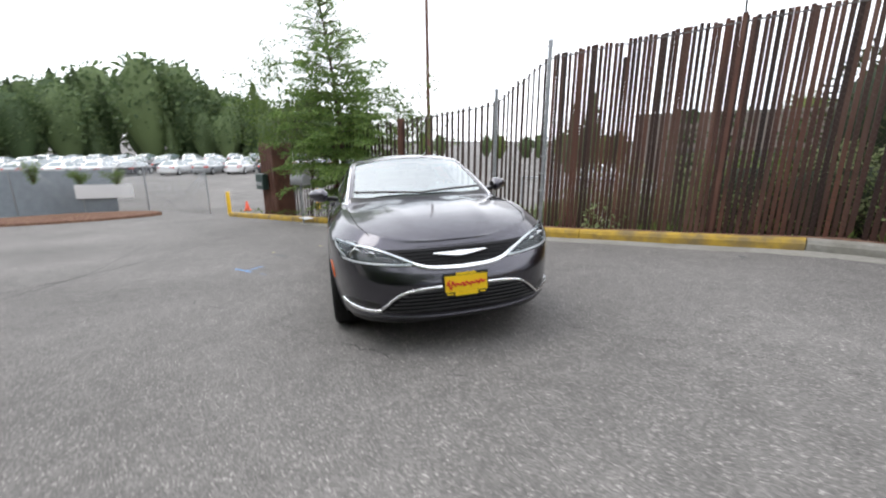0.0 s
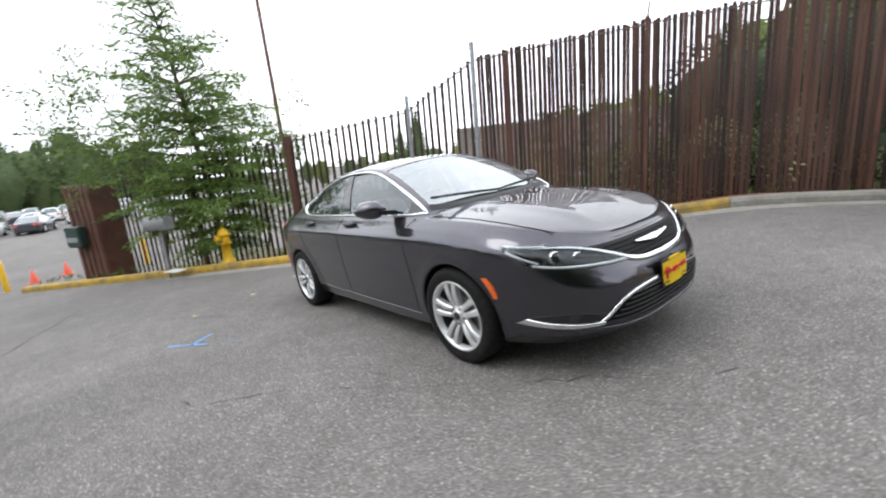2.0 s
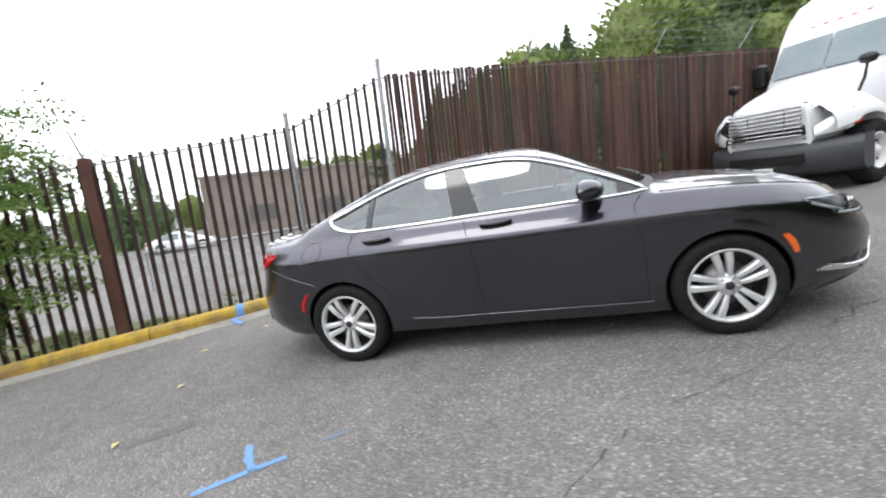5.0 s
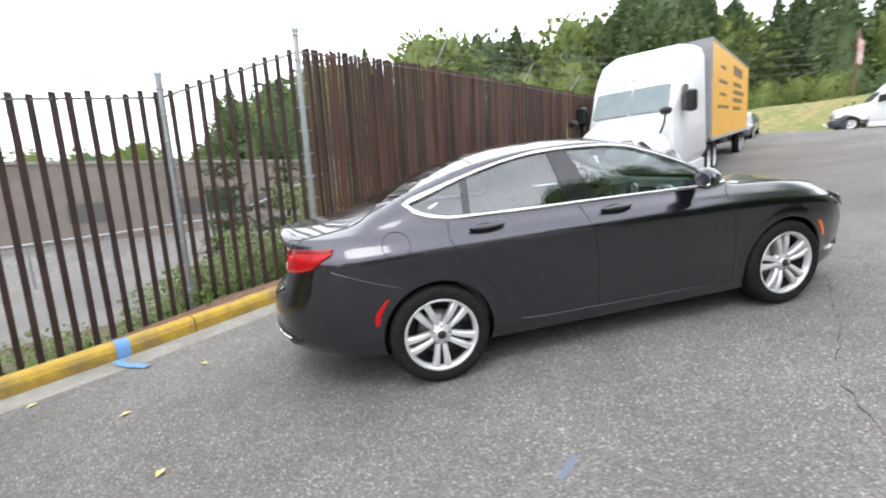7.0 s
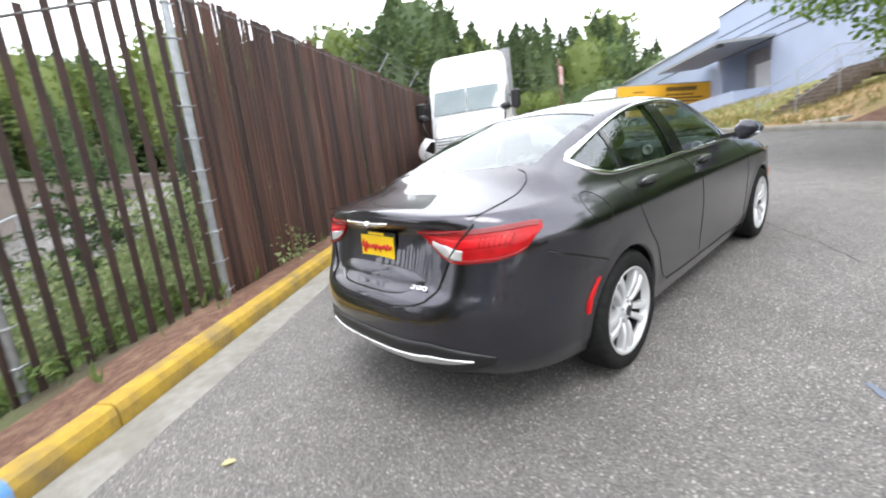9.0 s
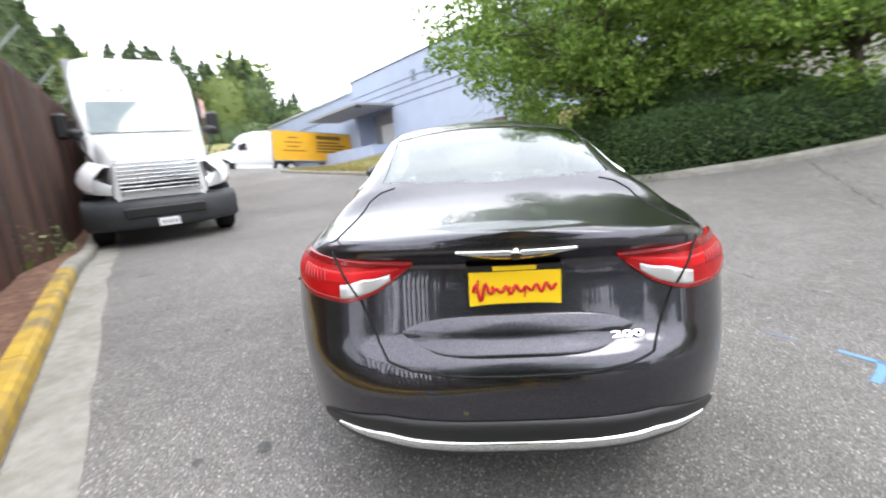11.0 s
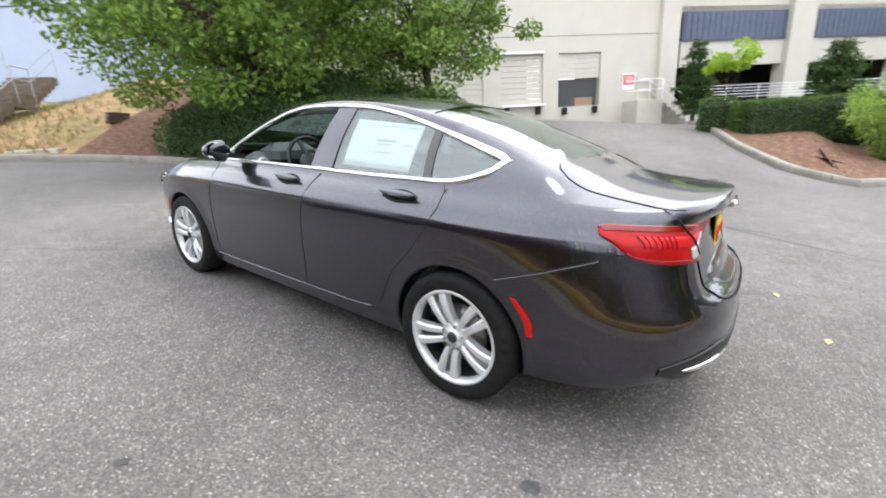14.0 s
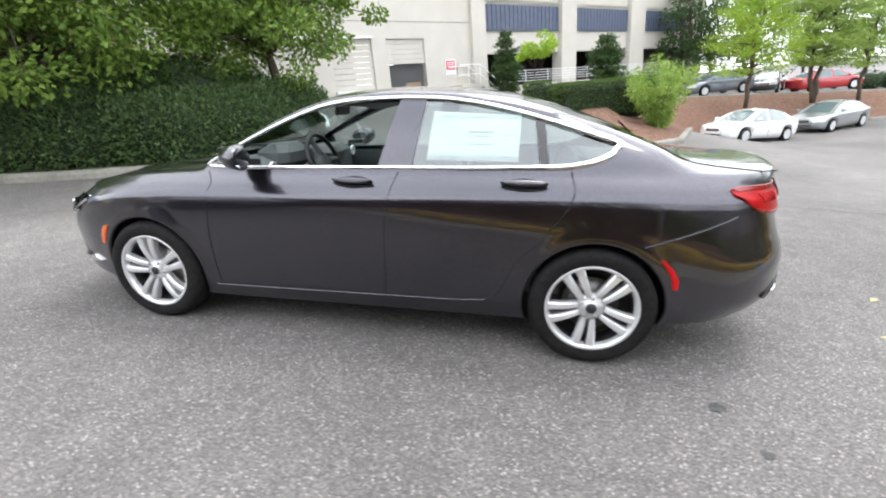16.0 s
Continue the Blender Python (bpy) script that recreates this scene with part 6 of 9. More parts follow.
plain_car(slope_pose(-10.5, -19.35, 33, 1.4), "white sedan parked along the mulch bank", PAINT_WHITE)
plain_car(slope_pose(-15.9, -23.5, 36, 1.4), "silver sedan parked behind the white one", PAINT_SILVER, L=4.6)
UPPER = [(-12.65, -30.0, 20, PAINT_GREY, "grey estate car in the upper parking row", True), (-16.9, -32.8, 60, PAINT_DARK, "dark sedan in the upper parking row", False), (-21.0, -34.0, 190, PAINT_RED, "red coupe in the upper parking row", False)]
for x, y, a, p, lab, est in UPPER:
    plain_car(Matrix.Translation((x, y, terrace_z(x, y) + 0.03)) @ Matrix.Rotation(radians(a), 4, "Z"), lab, p, est, "upper parking row")
plain_car(Matrix.Translation((-27.4, 21.5, ground_z(-27.4, 21.5))) @ Matrix.Rotation(radians(40), 4, "Z"), "white car in the lower yard", PAINT_WHITE)
plain_car(slope_pose(-21.0, -15.4, 78, 1.4), "white car parked at the edge of the lower lot", PAINT_WHITE)
# rows of stock cars in the lower lot
r = random.Random(91)
models = [plain_car(Matrix.Translation((-44.0, -16.0 + 3 * i, ground_z(-44, -16))) @ Matrix.Rotation(radians(170), 4, "Z"), lab, p, est, "stock cars")
          for i, (lab, p, est) in enumerate((("white sedan in the stock car rows", PAINT_WHITE, False), ("silver estate in the stock car rows", PAINT_SILVER, True), ("white estate in the stock car rows", PAINT_WHITE, True), ("dark sedan in the stock car rows", PAINT_DARK, False)))]
for row, x in enumerate((-44, -50, -58, -66)):
    for k in range(19):
        y = -40 + 2.9 * k + row * 0.7
        if row == 0 and -18 < y < -5:
            continue
        copy_thing(models[r.choice((0, 0, 1, 2, 2, 3))], Matrix.Translation((x + r.uniform(-0.3, 0.3), y, ground_z(x, y))) @ Matrix.Rotation(radians(180 + r.uniform(-4, 4)), 4, "Z"))
plain_car(Matrix.Translation((39.0, 24.8, road_z(39, 24.8))) @ Matrix.Rotation(radians(200), 4, "Z"), "white pickup beyond the trucks", PAINT_WHITE, True, L=5.4)
plain_car(slope_pose(22.5, 19.3, 215, 1.4), "blue-grey car parked beyond the trailer", PAINT_GREY)


# ---- street furniture and small things ----
def hydrant(x, y):
    z = road_z(x, y) + 0.12
    t = thing("fire_hydrant", "bright yellow fire hydrant behind the kerb", "hydrant", Matrix.Translation((x, y, z)))
    s = Shape()
    s.lathe([(0.15, -0.1), (0.15, 0.05), (0.125, 0.06), (0.10, 0.08), (0.095, 0.40), (0.13, 0.41), (0.13, 0.455), (0.10, 0.46), (0.105, 0.60), (0.14, 0.61), (0.14, 0.645), (0.115, 0.66), (0.095, 0.72), (0.05, 0.76), (0.001, 0.765)], seg=20)
    part("barrel", s, HYDRANT_YELLOW, t)
    s = Shape()
    s.tube((0, 0, 0.75), (0, 0, 0.81), 0.028, 0.024, seg=5, smooth=False)
    part("top_nut", s, HYDRANT_YELLOW, t)
    for a, rad in ((0, 0.055), (180, 0.055), (270, 0.075)):
        s = Shape()
        d = Vector((math.cos(radians(a)), math.sin(radians(a)), 0))
        s.tube(d * 0.07 + Vector((0, 0, 0.53)), d * 0.16 + Vector((0, 0, 0.53)), rad, seg=12)
        s.tube(d * 0.155 + Vector((0, 0, 0.53)), d * 0.185 + Vector((0, 0, 0.53)), rad * 1.2, seg=12)
        s.tube(d * 0.18 + Vector((0, 0, 0.53)), d * 0.21 + Vector((0, 0, 0.53)), 0.022, seg=5)
        part("outlet_cap", s, HYDRANT_YELLOW, t)
    for i in range(8):
        s = Shape()
        a = 2 * math.pi * i / 8
        s.tube((0.122 * math.cos(a), 0.122 * math.sin(a), 0.045), (0.122 * math.cos(a), 0.122 * math.sin(a), 0.075), 0.011, seg=6)
        part("flange_bolt", s, HYDRANT_YELLOW, t)


hydrant(-6.93, -0.62)


def mailbox(x, y):
    z = road_z(x, y) + 0.1
    t = thing("mailbox", "grey metal mailbox on a white pipe post", "mailbox", Matrix.Translation((x, y, z)) @ Matrix.Rotation(radians(-52), 4, "Z"))
    s = Shape()
    s.tube((0, 0, -0.2), (0, 0, 1.02), 0.03, seg=10)
    part("post", s, GREY_PAINT, t, "pale pipe post")
    s = Shape()
    rows = []
    for yy in (-0.28, 0.28):
        rows.append([(-0.13, yy, 1.0), (-0.13, yy, 1.17)] + [(-0.13 * math.cos(math.pi * i / 8), yy, 1.17 + 0.12 * math.sin(math.pi * i / 8)) for i in range(1, 8)] + [(0.13, yy, 1.17), (0.13, yy, 1.0)])
    s.sheet(rows, closed=True)
    for rr in rows:
        s.add(rr, [tuple(range(len(rr)))])
    part("box", s, GREY_PAINT, t, "rounded grey metal box")
    s = Shape()
    s.box(-0.135, 0.135, -0.30, -0.28, 0.99, 1.28, bevel=0.01)
    part("door", s, GREY_PAINT, t)


mailbox(-7.55, -1.72)


def gate_box():
    x, y = -11.3, -2.75
    z = road_z(x, y)
    t = thing("gate_pier", "tall rusty brown steel gate housing with a dark control box", "gate", Matrix.Translation((x, y, z)) @ Matrix.Rotation(radians(34), 4, "Z"))
    s = Shape()
    s.box(-0.5, 0.5, -0.35, 0.35, -0.3, 2.55, bevel=0.03)
    part("housing", s, RUST_BROWN, t)
    for k in range(5):
        s = Shape()
        s.box(-0.42 + 0.2 * k, -0.32 + 0.2 * k, -0.375, -0.35, 0.0, 2.45, bevel=0.008)
        part("rib", s, RUST_BROWN, t)
    s = Shape()
    s.box(-0.42, 0.1, -0.60, -0.375, 0.95, 1.50, bevel=0.03)
    b = part("control_box", s, mat("dark_green_box", (0.02, 0.045, 0.04), 0.5), t, "dark green control box")
    s = Shape()
    s.box(-0.34, 0.02, -0.615, -0.60, 1.10, 1.22)
    part("label_plate", s, GREY_PAINT, b, "pale label plate")


gate_box()
s = Shape()
s.box(-0.19, 0.19, -0.13, 0.13, 0.0, 0.012, Matrix.Translation((-7.35, -1.62, road_z(-7.35, -1.62) + 0.155)) @ Matrix.Rotation(radians(30), 4, "Z"))
solo("newspaper", s, WHITE_PAINT, "folded white newspaper lying on the kerb", "newspaper")


def wire_pole(x, y, h, lean, r0, r1, material, label):
    z = ground_z(x, y)
    s = Shape()
    s.path([(x + lean * k / 6, y, z - 0.3 + (h + 0.3) * k / 6) for k in range(7)], [lerp(r0, r1, k / 6) for k in range(7)], 10)
    return solo("utility_pole", s, material, label, "pole")


wire_pole(-13.06, 3.27, 11.5 - ground_z(-13.06, 3.27), -0.80, 0.095, 0.05, WOOD_POLE, "tall brown lamp pole behind the fence")
wire_pole(48.0, 30.5, 10.0, 0, 0.14, 0.10, WOOD_POLE, "wooden utility pole beyond the trucks")
flag = thing("flag", "limp red and white flag hanging on the pole", "flag")
s = Shape()
s.sheet([[(47.9 + 0.25 * math.sin(k * 1.1) * (1 - j / 6), 30.4 - 0.08 * k, ground_z(48, 30.5) + 9.2 - 0.38 * j - 0.06 * k) for k in range(7)] for j in range(7)])
part("cloth", s, mat("flag_cloth", (0.55, 0.25, 0.24), 0.8, col2=(0.62, 0.55, 0.55), scale=1.4), flag)
for h in (8.6, 8.0, 7.2, 6.4):
    s = Shape()
    z = ground_z(48, 30.5)
    s.path([(lerp(48, 5, k / 12), lerp(30.5, 42, k / 12), z + h - 1.2 * math.sin(math.pi * k / 12) + (3 * k / 12)) for k in range(13)], 0.018, 4)
    solo("overhead_wire", s, STEEL_DARK, "thin dark overhead cable crossing the sky", "wire", group="overhead wires")
for h in (9.6, 9.0):
    s = Shape()
    s.path([(lerp(44, 14, k / 12), lerp(2, -14, k / 12), h + 1.2 - 0.7 * math.sin(math.pi * k / 12)) for k in range(13)], 0.016, 4)
    solo("overhead_wire", s, STEEL_DARK, "thin dark overhead cable crossing the sky", "wire", group="overhead wires")

# lot fence, bollards, cones
lot_fence = thing("chain_link_fence", "low chain-link fence with grey windscreen cloth round the lower lot", "fence")
LOT = [(-17.2, -24.0), (-17.0, -14.0), (-16.9, -6.4)]
n = 0
for i in range(3, 8):
    s0 = i * 2.5
    p, nn = along(LOT, s0)
    s = Shape()
    s.tube((p.x, p.y, ground_z(p.x, p.y) - 0.1), (p.x, p.y, ground_z(p.x, p.y) + 2.1), 0.03, seg=8)
    part("post", s, STEEL_GALV, lot_fence, "galvanised post")
s = Shape()
s.path([(*along(LOT, 7.5 + 10.05 * k / 10)[0].xy, ground_z(*along(LOT, 7.5 + 10.05 * k / 10)[0].xy) + 2.05) for k in range(11)], 0.022, 6)
part("top_rail", s, STEEL_GALV, lot_fence)
s = Shape()
s.sheet([[(*along(LOT, 7.5 + 6.3 * k / 8)[0].xy, ground_z(*along(LOT, 7.5 + 6.3 * k / 8)[0].xy) + z) for z in (0.1, 1.0, 2.0)] for k in range(9)])
part("windscreen_cloth", s, mat("grey_fence_cloth", (0.26, 0.30, 0.33), 0.8, col2=(0.22, 0.25, 0.28), scale=3), lot_fence, "grey-blue fence cloth")
mesh = Shape()
for k in range(70):
    a, _ = along(LOT, 11.0 + 6.5 * k / 70)
    for sgn in (1, -1):
        b, _ = along(LOT, min(17.5, max(11.0, 11.0 + 6.5 * k / 70 + sgn * 1.9)))
        za, zb = ground_z(a.x, a.y), ground_z(b.x, b.y)
        mesh.path([(a.x, a.y, za + 0.05), (b.x, b.y, zb + 2.0)], 0.004, 3)
tagged(part("wire_mesh", mesh, STEEL_GALV, lot_fence, "diamond wire mesh"), kind="stuff")
s = Shape()
s.box(-0.03, 0.0, -1.1, 1.1, 0.75, 1.35, Matrix.Translation((-16.85, -10.6, ground_z(-16.85, -10.6))))
part("banner", s, WHITE_PAINT, lot_fence, "white banner on the fence")


def bollard(x, y):
    s = Shape()
    z = ground_z(x, y)
    s.lathe([(0.085, -0.1), (0.085, 1.0), (0.06, 1.05), (0.001, 1.06)], Matrix.Translation((x, y, z)), 14)
    solo("bollard", s, HYDRANT_YELLOW, "yellow steel bollard at the lot gate", "bollard", group="gate bollards")


bollard(-16.6, -5.6)
bollard(-17.2, -1.6)


def cone(x, y):
    t = thing("traffic_cone", "small orange traffic cone on the lower lot", "cone", Matrix.Translation((x, y, ground_z(x, y))), "traffic cones")
    s = Shape()
    s.lathe([(0.13, 0.03), (0.03, 0.46), (0.001, 0.465)], seg=14)
    part("cone", s, CONE_ORANGE, t)
    s = Shape()
    s.box(-0.18, 0.18, -0.18, 0.18, 0.0, 0.03, bevel=0.01)
    part("base", s, CONE_ORANGE, t)


CONE_ORANGE = mat("orange_cone", (0.70, 0.10, 0.05), 0.6)
for x, y in ((-17.6, -5.0), (-19.2, -3.4), (-18.2, -4.1)):
    cone(x, y)

# grass island before the lot fence
isl = Shape()
rows = []
for k in range(17):
    a = 2 * math.pi * k / 16
    row = []
    for f, h in ((1.0, -0.1), (1.0, 0.13), (0.95, 0.15), (0.5, 0.22), (0.0, 0.26)):
        x, y = -15.4 + 1.1 * f * math.cos(a), -11.6 + 3.6 * f * math.sin(a)
        row.append((x, y, road_z(-15.4, -11.6 + 3.6 * f * math.sin(a)) + h))
    rows.append(row)
isl.sheet(rows)
solo("grass_island", isl, BARK, "small kerbed grass island before the lot fence", "island", kind="structure")
for x, y, h in ((-15.6, -12.4, 1.0), (-15.3, -9.4, 0.6), (-15.5, -10.8, 0.5)):
    bush("island_bush", "low green bush on the grass island", x, y, h, 0.5, 900, 0.08, LEAF_SHRUB, int(h * 77), 0.15, 7)


# ---- marks on the asphalt ----
def on_road(pts, w, lift=0.004, seed=1, rough=0.3):
    """A painted stroke on the ground with a ragged edge."""
    r = random.Random(seed)
    s = Shape()
    rows = []
    n = 14
    for i in range(n * (len(pts) - 1) + 1):
        k, f = divmod(i, n)
        a = pts[min(k, len(pts) - 2)]
        b = pts[min(k + 1, len(pts) - 1)]
        f = f / n if k < len(pts) - 1 else 1.0
        p = Vector((lerp(a[0], b[0], f), lerp(a[1], b[1], f), 0))
        d = Vector((b[0] - a[0], b[1] - a[1], 0)).normalized()
        nn = Vector((-d.y, d.x, 0))
        ww = w * (1 + rough * r.uniform(-1, 1))
        row = []
        for q in (-0.5, -0.2, 0.2, 0.5):
            c = p + nn * ww * q
            row.append((c.x, c.y, road_z(c.x, c.y) + lift))
        rows.append(row)
    s.sheet(rows)
    return s


solo("paint_mark", on_road([(-1.58, -1.95), (-1.50, -2.06), (-1.38, -2.17)], 0.045, seed=2), BLUE_SPRAY, "blue sprayed survey mark on the asphalt", "mark", kind="structure")
solo("paint_mark", on_road([(-1.24, -2.05), (-1.37, -2.14), (-1.63, -2.35)], 0.04, seed=3), BLUE_SPRAY, "blue sprayed survey mark on the asphalt", "mark", kind="structure")
solo("paint_mark", on_road([(-0.96, -1.81), (-1.10, -1.92)], 0.035, seed=4), mat("faded_blue_paint", (0.15, 0.18, 0.23), 0.85), "faded blue sprayed line on the asphalt", "mark", kind="structure")
solo("paint_mark", on_road([(-4.09, 0.76), (-3.98, 0.62), (-3.72, 0.46)], 0.07, 0.014, seed=5), BLUE_SPRAY, "blue sprayed mark running off the kerb", "mark", kind="structure")
s = Shape()
p, nn = along(KERB, 9.93)
d = Vector((nn.y, -nn.x, 0))
z = road_z(p.x, p.y)
s.sheet([[(*(p + d * k + nn * o).xy, z + h) for o, h in ((-0.004, 0.0), (-0.004, 0.095), (0.02, 0.140), (0.05, 0.154), (0.13, 0.154))] for k in (-0.06, 0.0, 0.05)])
solo("kerb_mark", s, BLUE_SPRAY, "blue spray paint over the yellow kerb", "mark", kind="structure")
solo("tar_patch", on_road([(-2.62, -1.93), (-2.28, -1.70)], 0.10, 0.003, seed=6), mat("tar_stain", (0.085, 0.084, 0.083), 0.75, col2=(0.12, 0.12, 0.118), scale=30), "dark tar stain on the asphalt", "stain", kind="structure")
TAR = mat("oil_stain", (0.055, 0.055, 0.055), 0.75, col2=(0.09, 0.09, 0.088), scale=40)
for i, (x, y, rad) in enumerate(((-0.60, 2.08, 0.035), (-1.95, 1.17, 0.045), (-2.03, 1.45, 0.03), (0.9, 2.5, 0.02), (4.5, 3.2, 0.06), (1.0, 4.0, 0.05))):
    s = Shape()
    r = random.Random(100 + i)
    s.add([(x + rad * r.uniform(0.6, 1.3) * math.cos(a * 0.628), y + rad * r.uniform(0.5, 1.1) * math.sin(a * 0.628), 0) for a in range(10)], [tuple(range(10))])
    s.v = [(a, b, road_z(a, b) + 0.003) for a, b, c in s.v]
    solo("oil_spot", s, TAR, "small dark oil spot on the asphalt", "stain", kind="structure")
CRACK = mat("asphalt_crack", (0.042, 0.041, 0.040), 0.9, col2=(0.075, 0.072, 0.07), scale=30)


def crack(pts, seed):
    r = random.Random(seed)
    fine_pts = []
    for a, b in zip(pts, pts[1:]):
        n = max(3, int(math.dist(a, b) / 0.09))
        fine_pts += [(lerp(a[0], b[0], i / n) + r.uniform(-0.025, 0.025), lerp(a[1], b[1], i / n) + r.uniform(-0.025, 0.025)) for i in range(n)]
    s = Shape()
    rows = []
    for i, (x, y) in enumerate(fine_pts):
        w = r.uniform(0.003, 0.010)
        rows.append([(x - w, y - w, road_z(x, y) + 0.0045), (x + w, y + w, road_z(x, y) + 0.0045)])
    s.sheet(rows, smooth=False)
    solo("crack", s, CRACK, "thin dark crack in the asphalt", "crack", kind="structure")


crack([(2.75, -0.15), (2.06, -0.72), (1.55, -1.12), (1.22, -1.40), (0.90, -1.60), (0.60, -1.84), (0.26, -2.32), (-0.12, -2.52), (-0.54, -2.80)], 1)
crack([(7.6, 5.9), (4.8, 3.15), (3.3, 1.8), (2.2, 0.85)], 4)
crack([(4.8, -6.2), (1.5, -4.9), (-2.5, -4.6), (-6.0, -5.0)], 5)
crack([(-0.2, -5.4), (-3.8, -3.9), (-6.2, -3.2)], 7)
# a few fallen leaves
r = random.Random(55)
for i, (x, y) in enumerate(((-3.56, -0.37), (-3.25, 0.3), (-4.4, 0.1), (-5.3, -0.25), (-2.75, -1.9), (-3.0, -1.1), (-4.9, 0.25))):
    s = Shape()
    leaf(s, Vector((0, 0, 0.006)), Vector((1, 0.1, 0.05)), Vector((0, 0, 1)), 0.085, 0.6)
    solo("fallen_leaf", s, mat("fallen_leaf_yellow", (0.55, 0.48, 0.22), 0.7) if i == 0 else bpy.data.materials["fallen_leaf_yellow"], "pale yellow fallen leaf on the asphalt", "leaf", group="fallen leaves",
         at=Matrix.Translation((x, y, road_z(x, y))) @ Matrix.Rotation(r.uniform(0, 6), 4, "Z"))


# pipe-rail fence and a board in the lower yard
yard_fence = thing("yard_fence", "low chain-link fence with a pipe rail in the lower yard", "fence")
YARD = [(-15.2, 8.6, -0.2), (-11.3, 15.7, -0.2), (-9.6, 21.7, -0.2), (-7.0, 22.6, 0.5), (-3.2, 24.0, 2.1)]
s = Shape()
s.path(YARD, 0.045, 8)
part("top_rail", s, STEEL_GALV, yard_fence, "galvanised pipe rail")
wire = Shape()
for (x0, y0, z0), (x1, y1, z1) in zip(YARD, YARD[1:]):
    steps = max(2, int(math.hypot(x1 - x0, y1 - y0) / 2.2))
    for k in range(steps):
        f = k / steps
        x, y, z = lerp(x0, x1, f), lerp(y0, y1, f), lerp(z0, z1, f)
        s = Shape()
        s.tube((x, y, ground_z(x, y) - 0.1), (x, y, z + 0.03), 0.035, seg=8)
        part("post", s, STEEL_GALV, yard_fence, "galvanised post")
    cells = steps * 10
    for k in range(cells):
        for sgn in (-1, 1):
            a, b = k / cells, min(1.0, max(0.0, (k + sgn * 7) / cells))
            pa, pb = (lerp(x0, x1, a), lerp(y0, y1, a)), (lerp(x0, x1, b), lerp(y0, y1, b))
            wire.path([(*pa, ground_z(*pa) + 0.05), (*pb, lerp(z0, z1, b))], 0.004, 3)
tagged(part("wire_mesh", wire, STEEL_GALV, yard_fence, "diamond wire mesh"), kind="stuff")

board = thing("sign_board", "dark green board on two posts in the lower yard", "sign", Matrix.Translation((-7.7, 18.2, ground_z(-7.7, 18.2))) @ Matrix.Rotation(radians(15), 4, "Z"))
bz = -ground_z(-7.7, 18.2)
s = Shape()
s.box(-0.62, 0.62, -0.03, 0.03, bz + 0.35, bz + 1.35, bevel=0.01)
part("panel", s, mat("dark_green_board", (0.030, 0.036, 0.032), 0.6, col2=(0.022, 0.026, 0.024), scale=4), board)
for k in (-0.5, 0.5):
    s = Shape()
    s.box(k - 0.05, k + 0.05, 0.03, 0.13, -0.2, bz + 1.35, bevel=0.01)
    part("post", s, TRUNK, board, "dark timber post")


# ---- the grey sedan ----
CAR = Matrix(((0.99681907, -0.00159046, -0.07968191, 0), (-0.00159046, 0.99920477, -0.03984095, 0), (0.07968191, 0.03984095, 0.99602384, 0), (0, 0, 0, 1))) @ Matrix.Translation((0, 0.010, 0)) @ Matrix.Diagonal((1, 1.022, 1, 1))


def paint_mat():
    """Charcoal metallic paint: dark flakes under clear coat."""
    m = bpy.data.materials.new("charcoal_metallic_paint")
    m.use_nodes = True
    n, l = m.node_tree.nodes, m.node_tree.links
    b = n["Principled BSDF"]
    tc = n.new("ShaderNodeTexCoord")
    fl = n.new("ShaderNodeTexVoronoi")
    fl.inputs["Scale"].default_value = 900.0
    l.new(tc.outputs["Object"], fl.inputs["Vector"])
    mx = n.new("ShaderNodeMix")
    mx.data_type = "RGBA"
    mx.inputs["A"].default_value, mx.inputs["B"].default_value = (0.027, 0.0262, 0.0340, 1), (0.112, 0.1075, 0.141, 1)
    sep = n.new("ShaderNodeSeparateColor")
    l.new(fl.outputs["Color"], sep.inputs["Color"])
    pw = n.new("ShaderNodeMath")
    pw.operation = "POWER"
    pw.inputs[1].default_value = 3.0
    l.new(sep.outputs["Red"], pw.inputs[0])
    l.new(pw.outputs[0], mx.inputs["Factor"])
    l.new(mx.outputs["Result"], b.inputs["Base Color"])
    dust = n.new("ShaderNodeTexNoise")
    dust.inputs["Scale"].default_value = 3.0
    l.new(tc.outputs["Object"], dust.inputs["Vector"])
    rr = n.new("ShaderNodeMapRange")
    rr.inputs["To Min"].default_value, rr.inputs["To Max"].default_value = 0.27, 0.33
    l.new(dust.outputs["Fac"], rr.inputs["Value"])
    l.new(rr.outputs["Result"], b.inputs["Roughness"])
    b.inputs["Metallic"].default_value = 1.0
    b.inputs["Coat Weight"].default_value = 1.0
    b.inputs["Coat Roughness"].default_value = 0.035
    b.inputs["Coat IOR"].default_value = 1.64
    return m


PAINT = paint_mat()
GLASS = glass_mat("tinted_car_glass", (0.60, 0.69, 0.67), 0.15)
GLASS_REAR = glass_mat("rear_window_glass", (0.45, 0.52, 0.50), 0.23)
GLASS_FRONT = glass_mat("windscreen_glass", (0.60, 0.70, 0.68), 0.38)
GLASS_LENS = glass_mat("clear_lamp_lens", (0.85, 0.87, 0.88), 0.04, gloss=0.35)
GRILLE_BLACK = mat("grille_black", (0.006, 0.006, 0.007), 0.6, spec=0.2)
SEAM = mat("panel_gap", (0.006, 0.006, 0.006), 0.8)
GLOSS_BLACK = mat("gloss_black_trim", (0.012, 0.012, 0.013), 0.12, coat=0.6)
SEAT_CLOTH = mat("dark_seat_cloth", (0.025, 0.025, 0.027), 0.9, col2=(0.035, 0.035, 0.037), scale=60, bump=0.2)
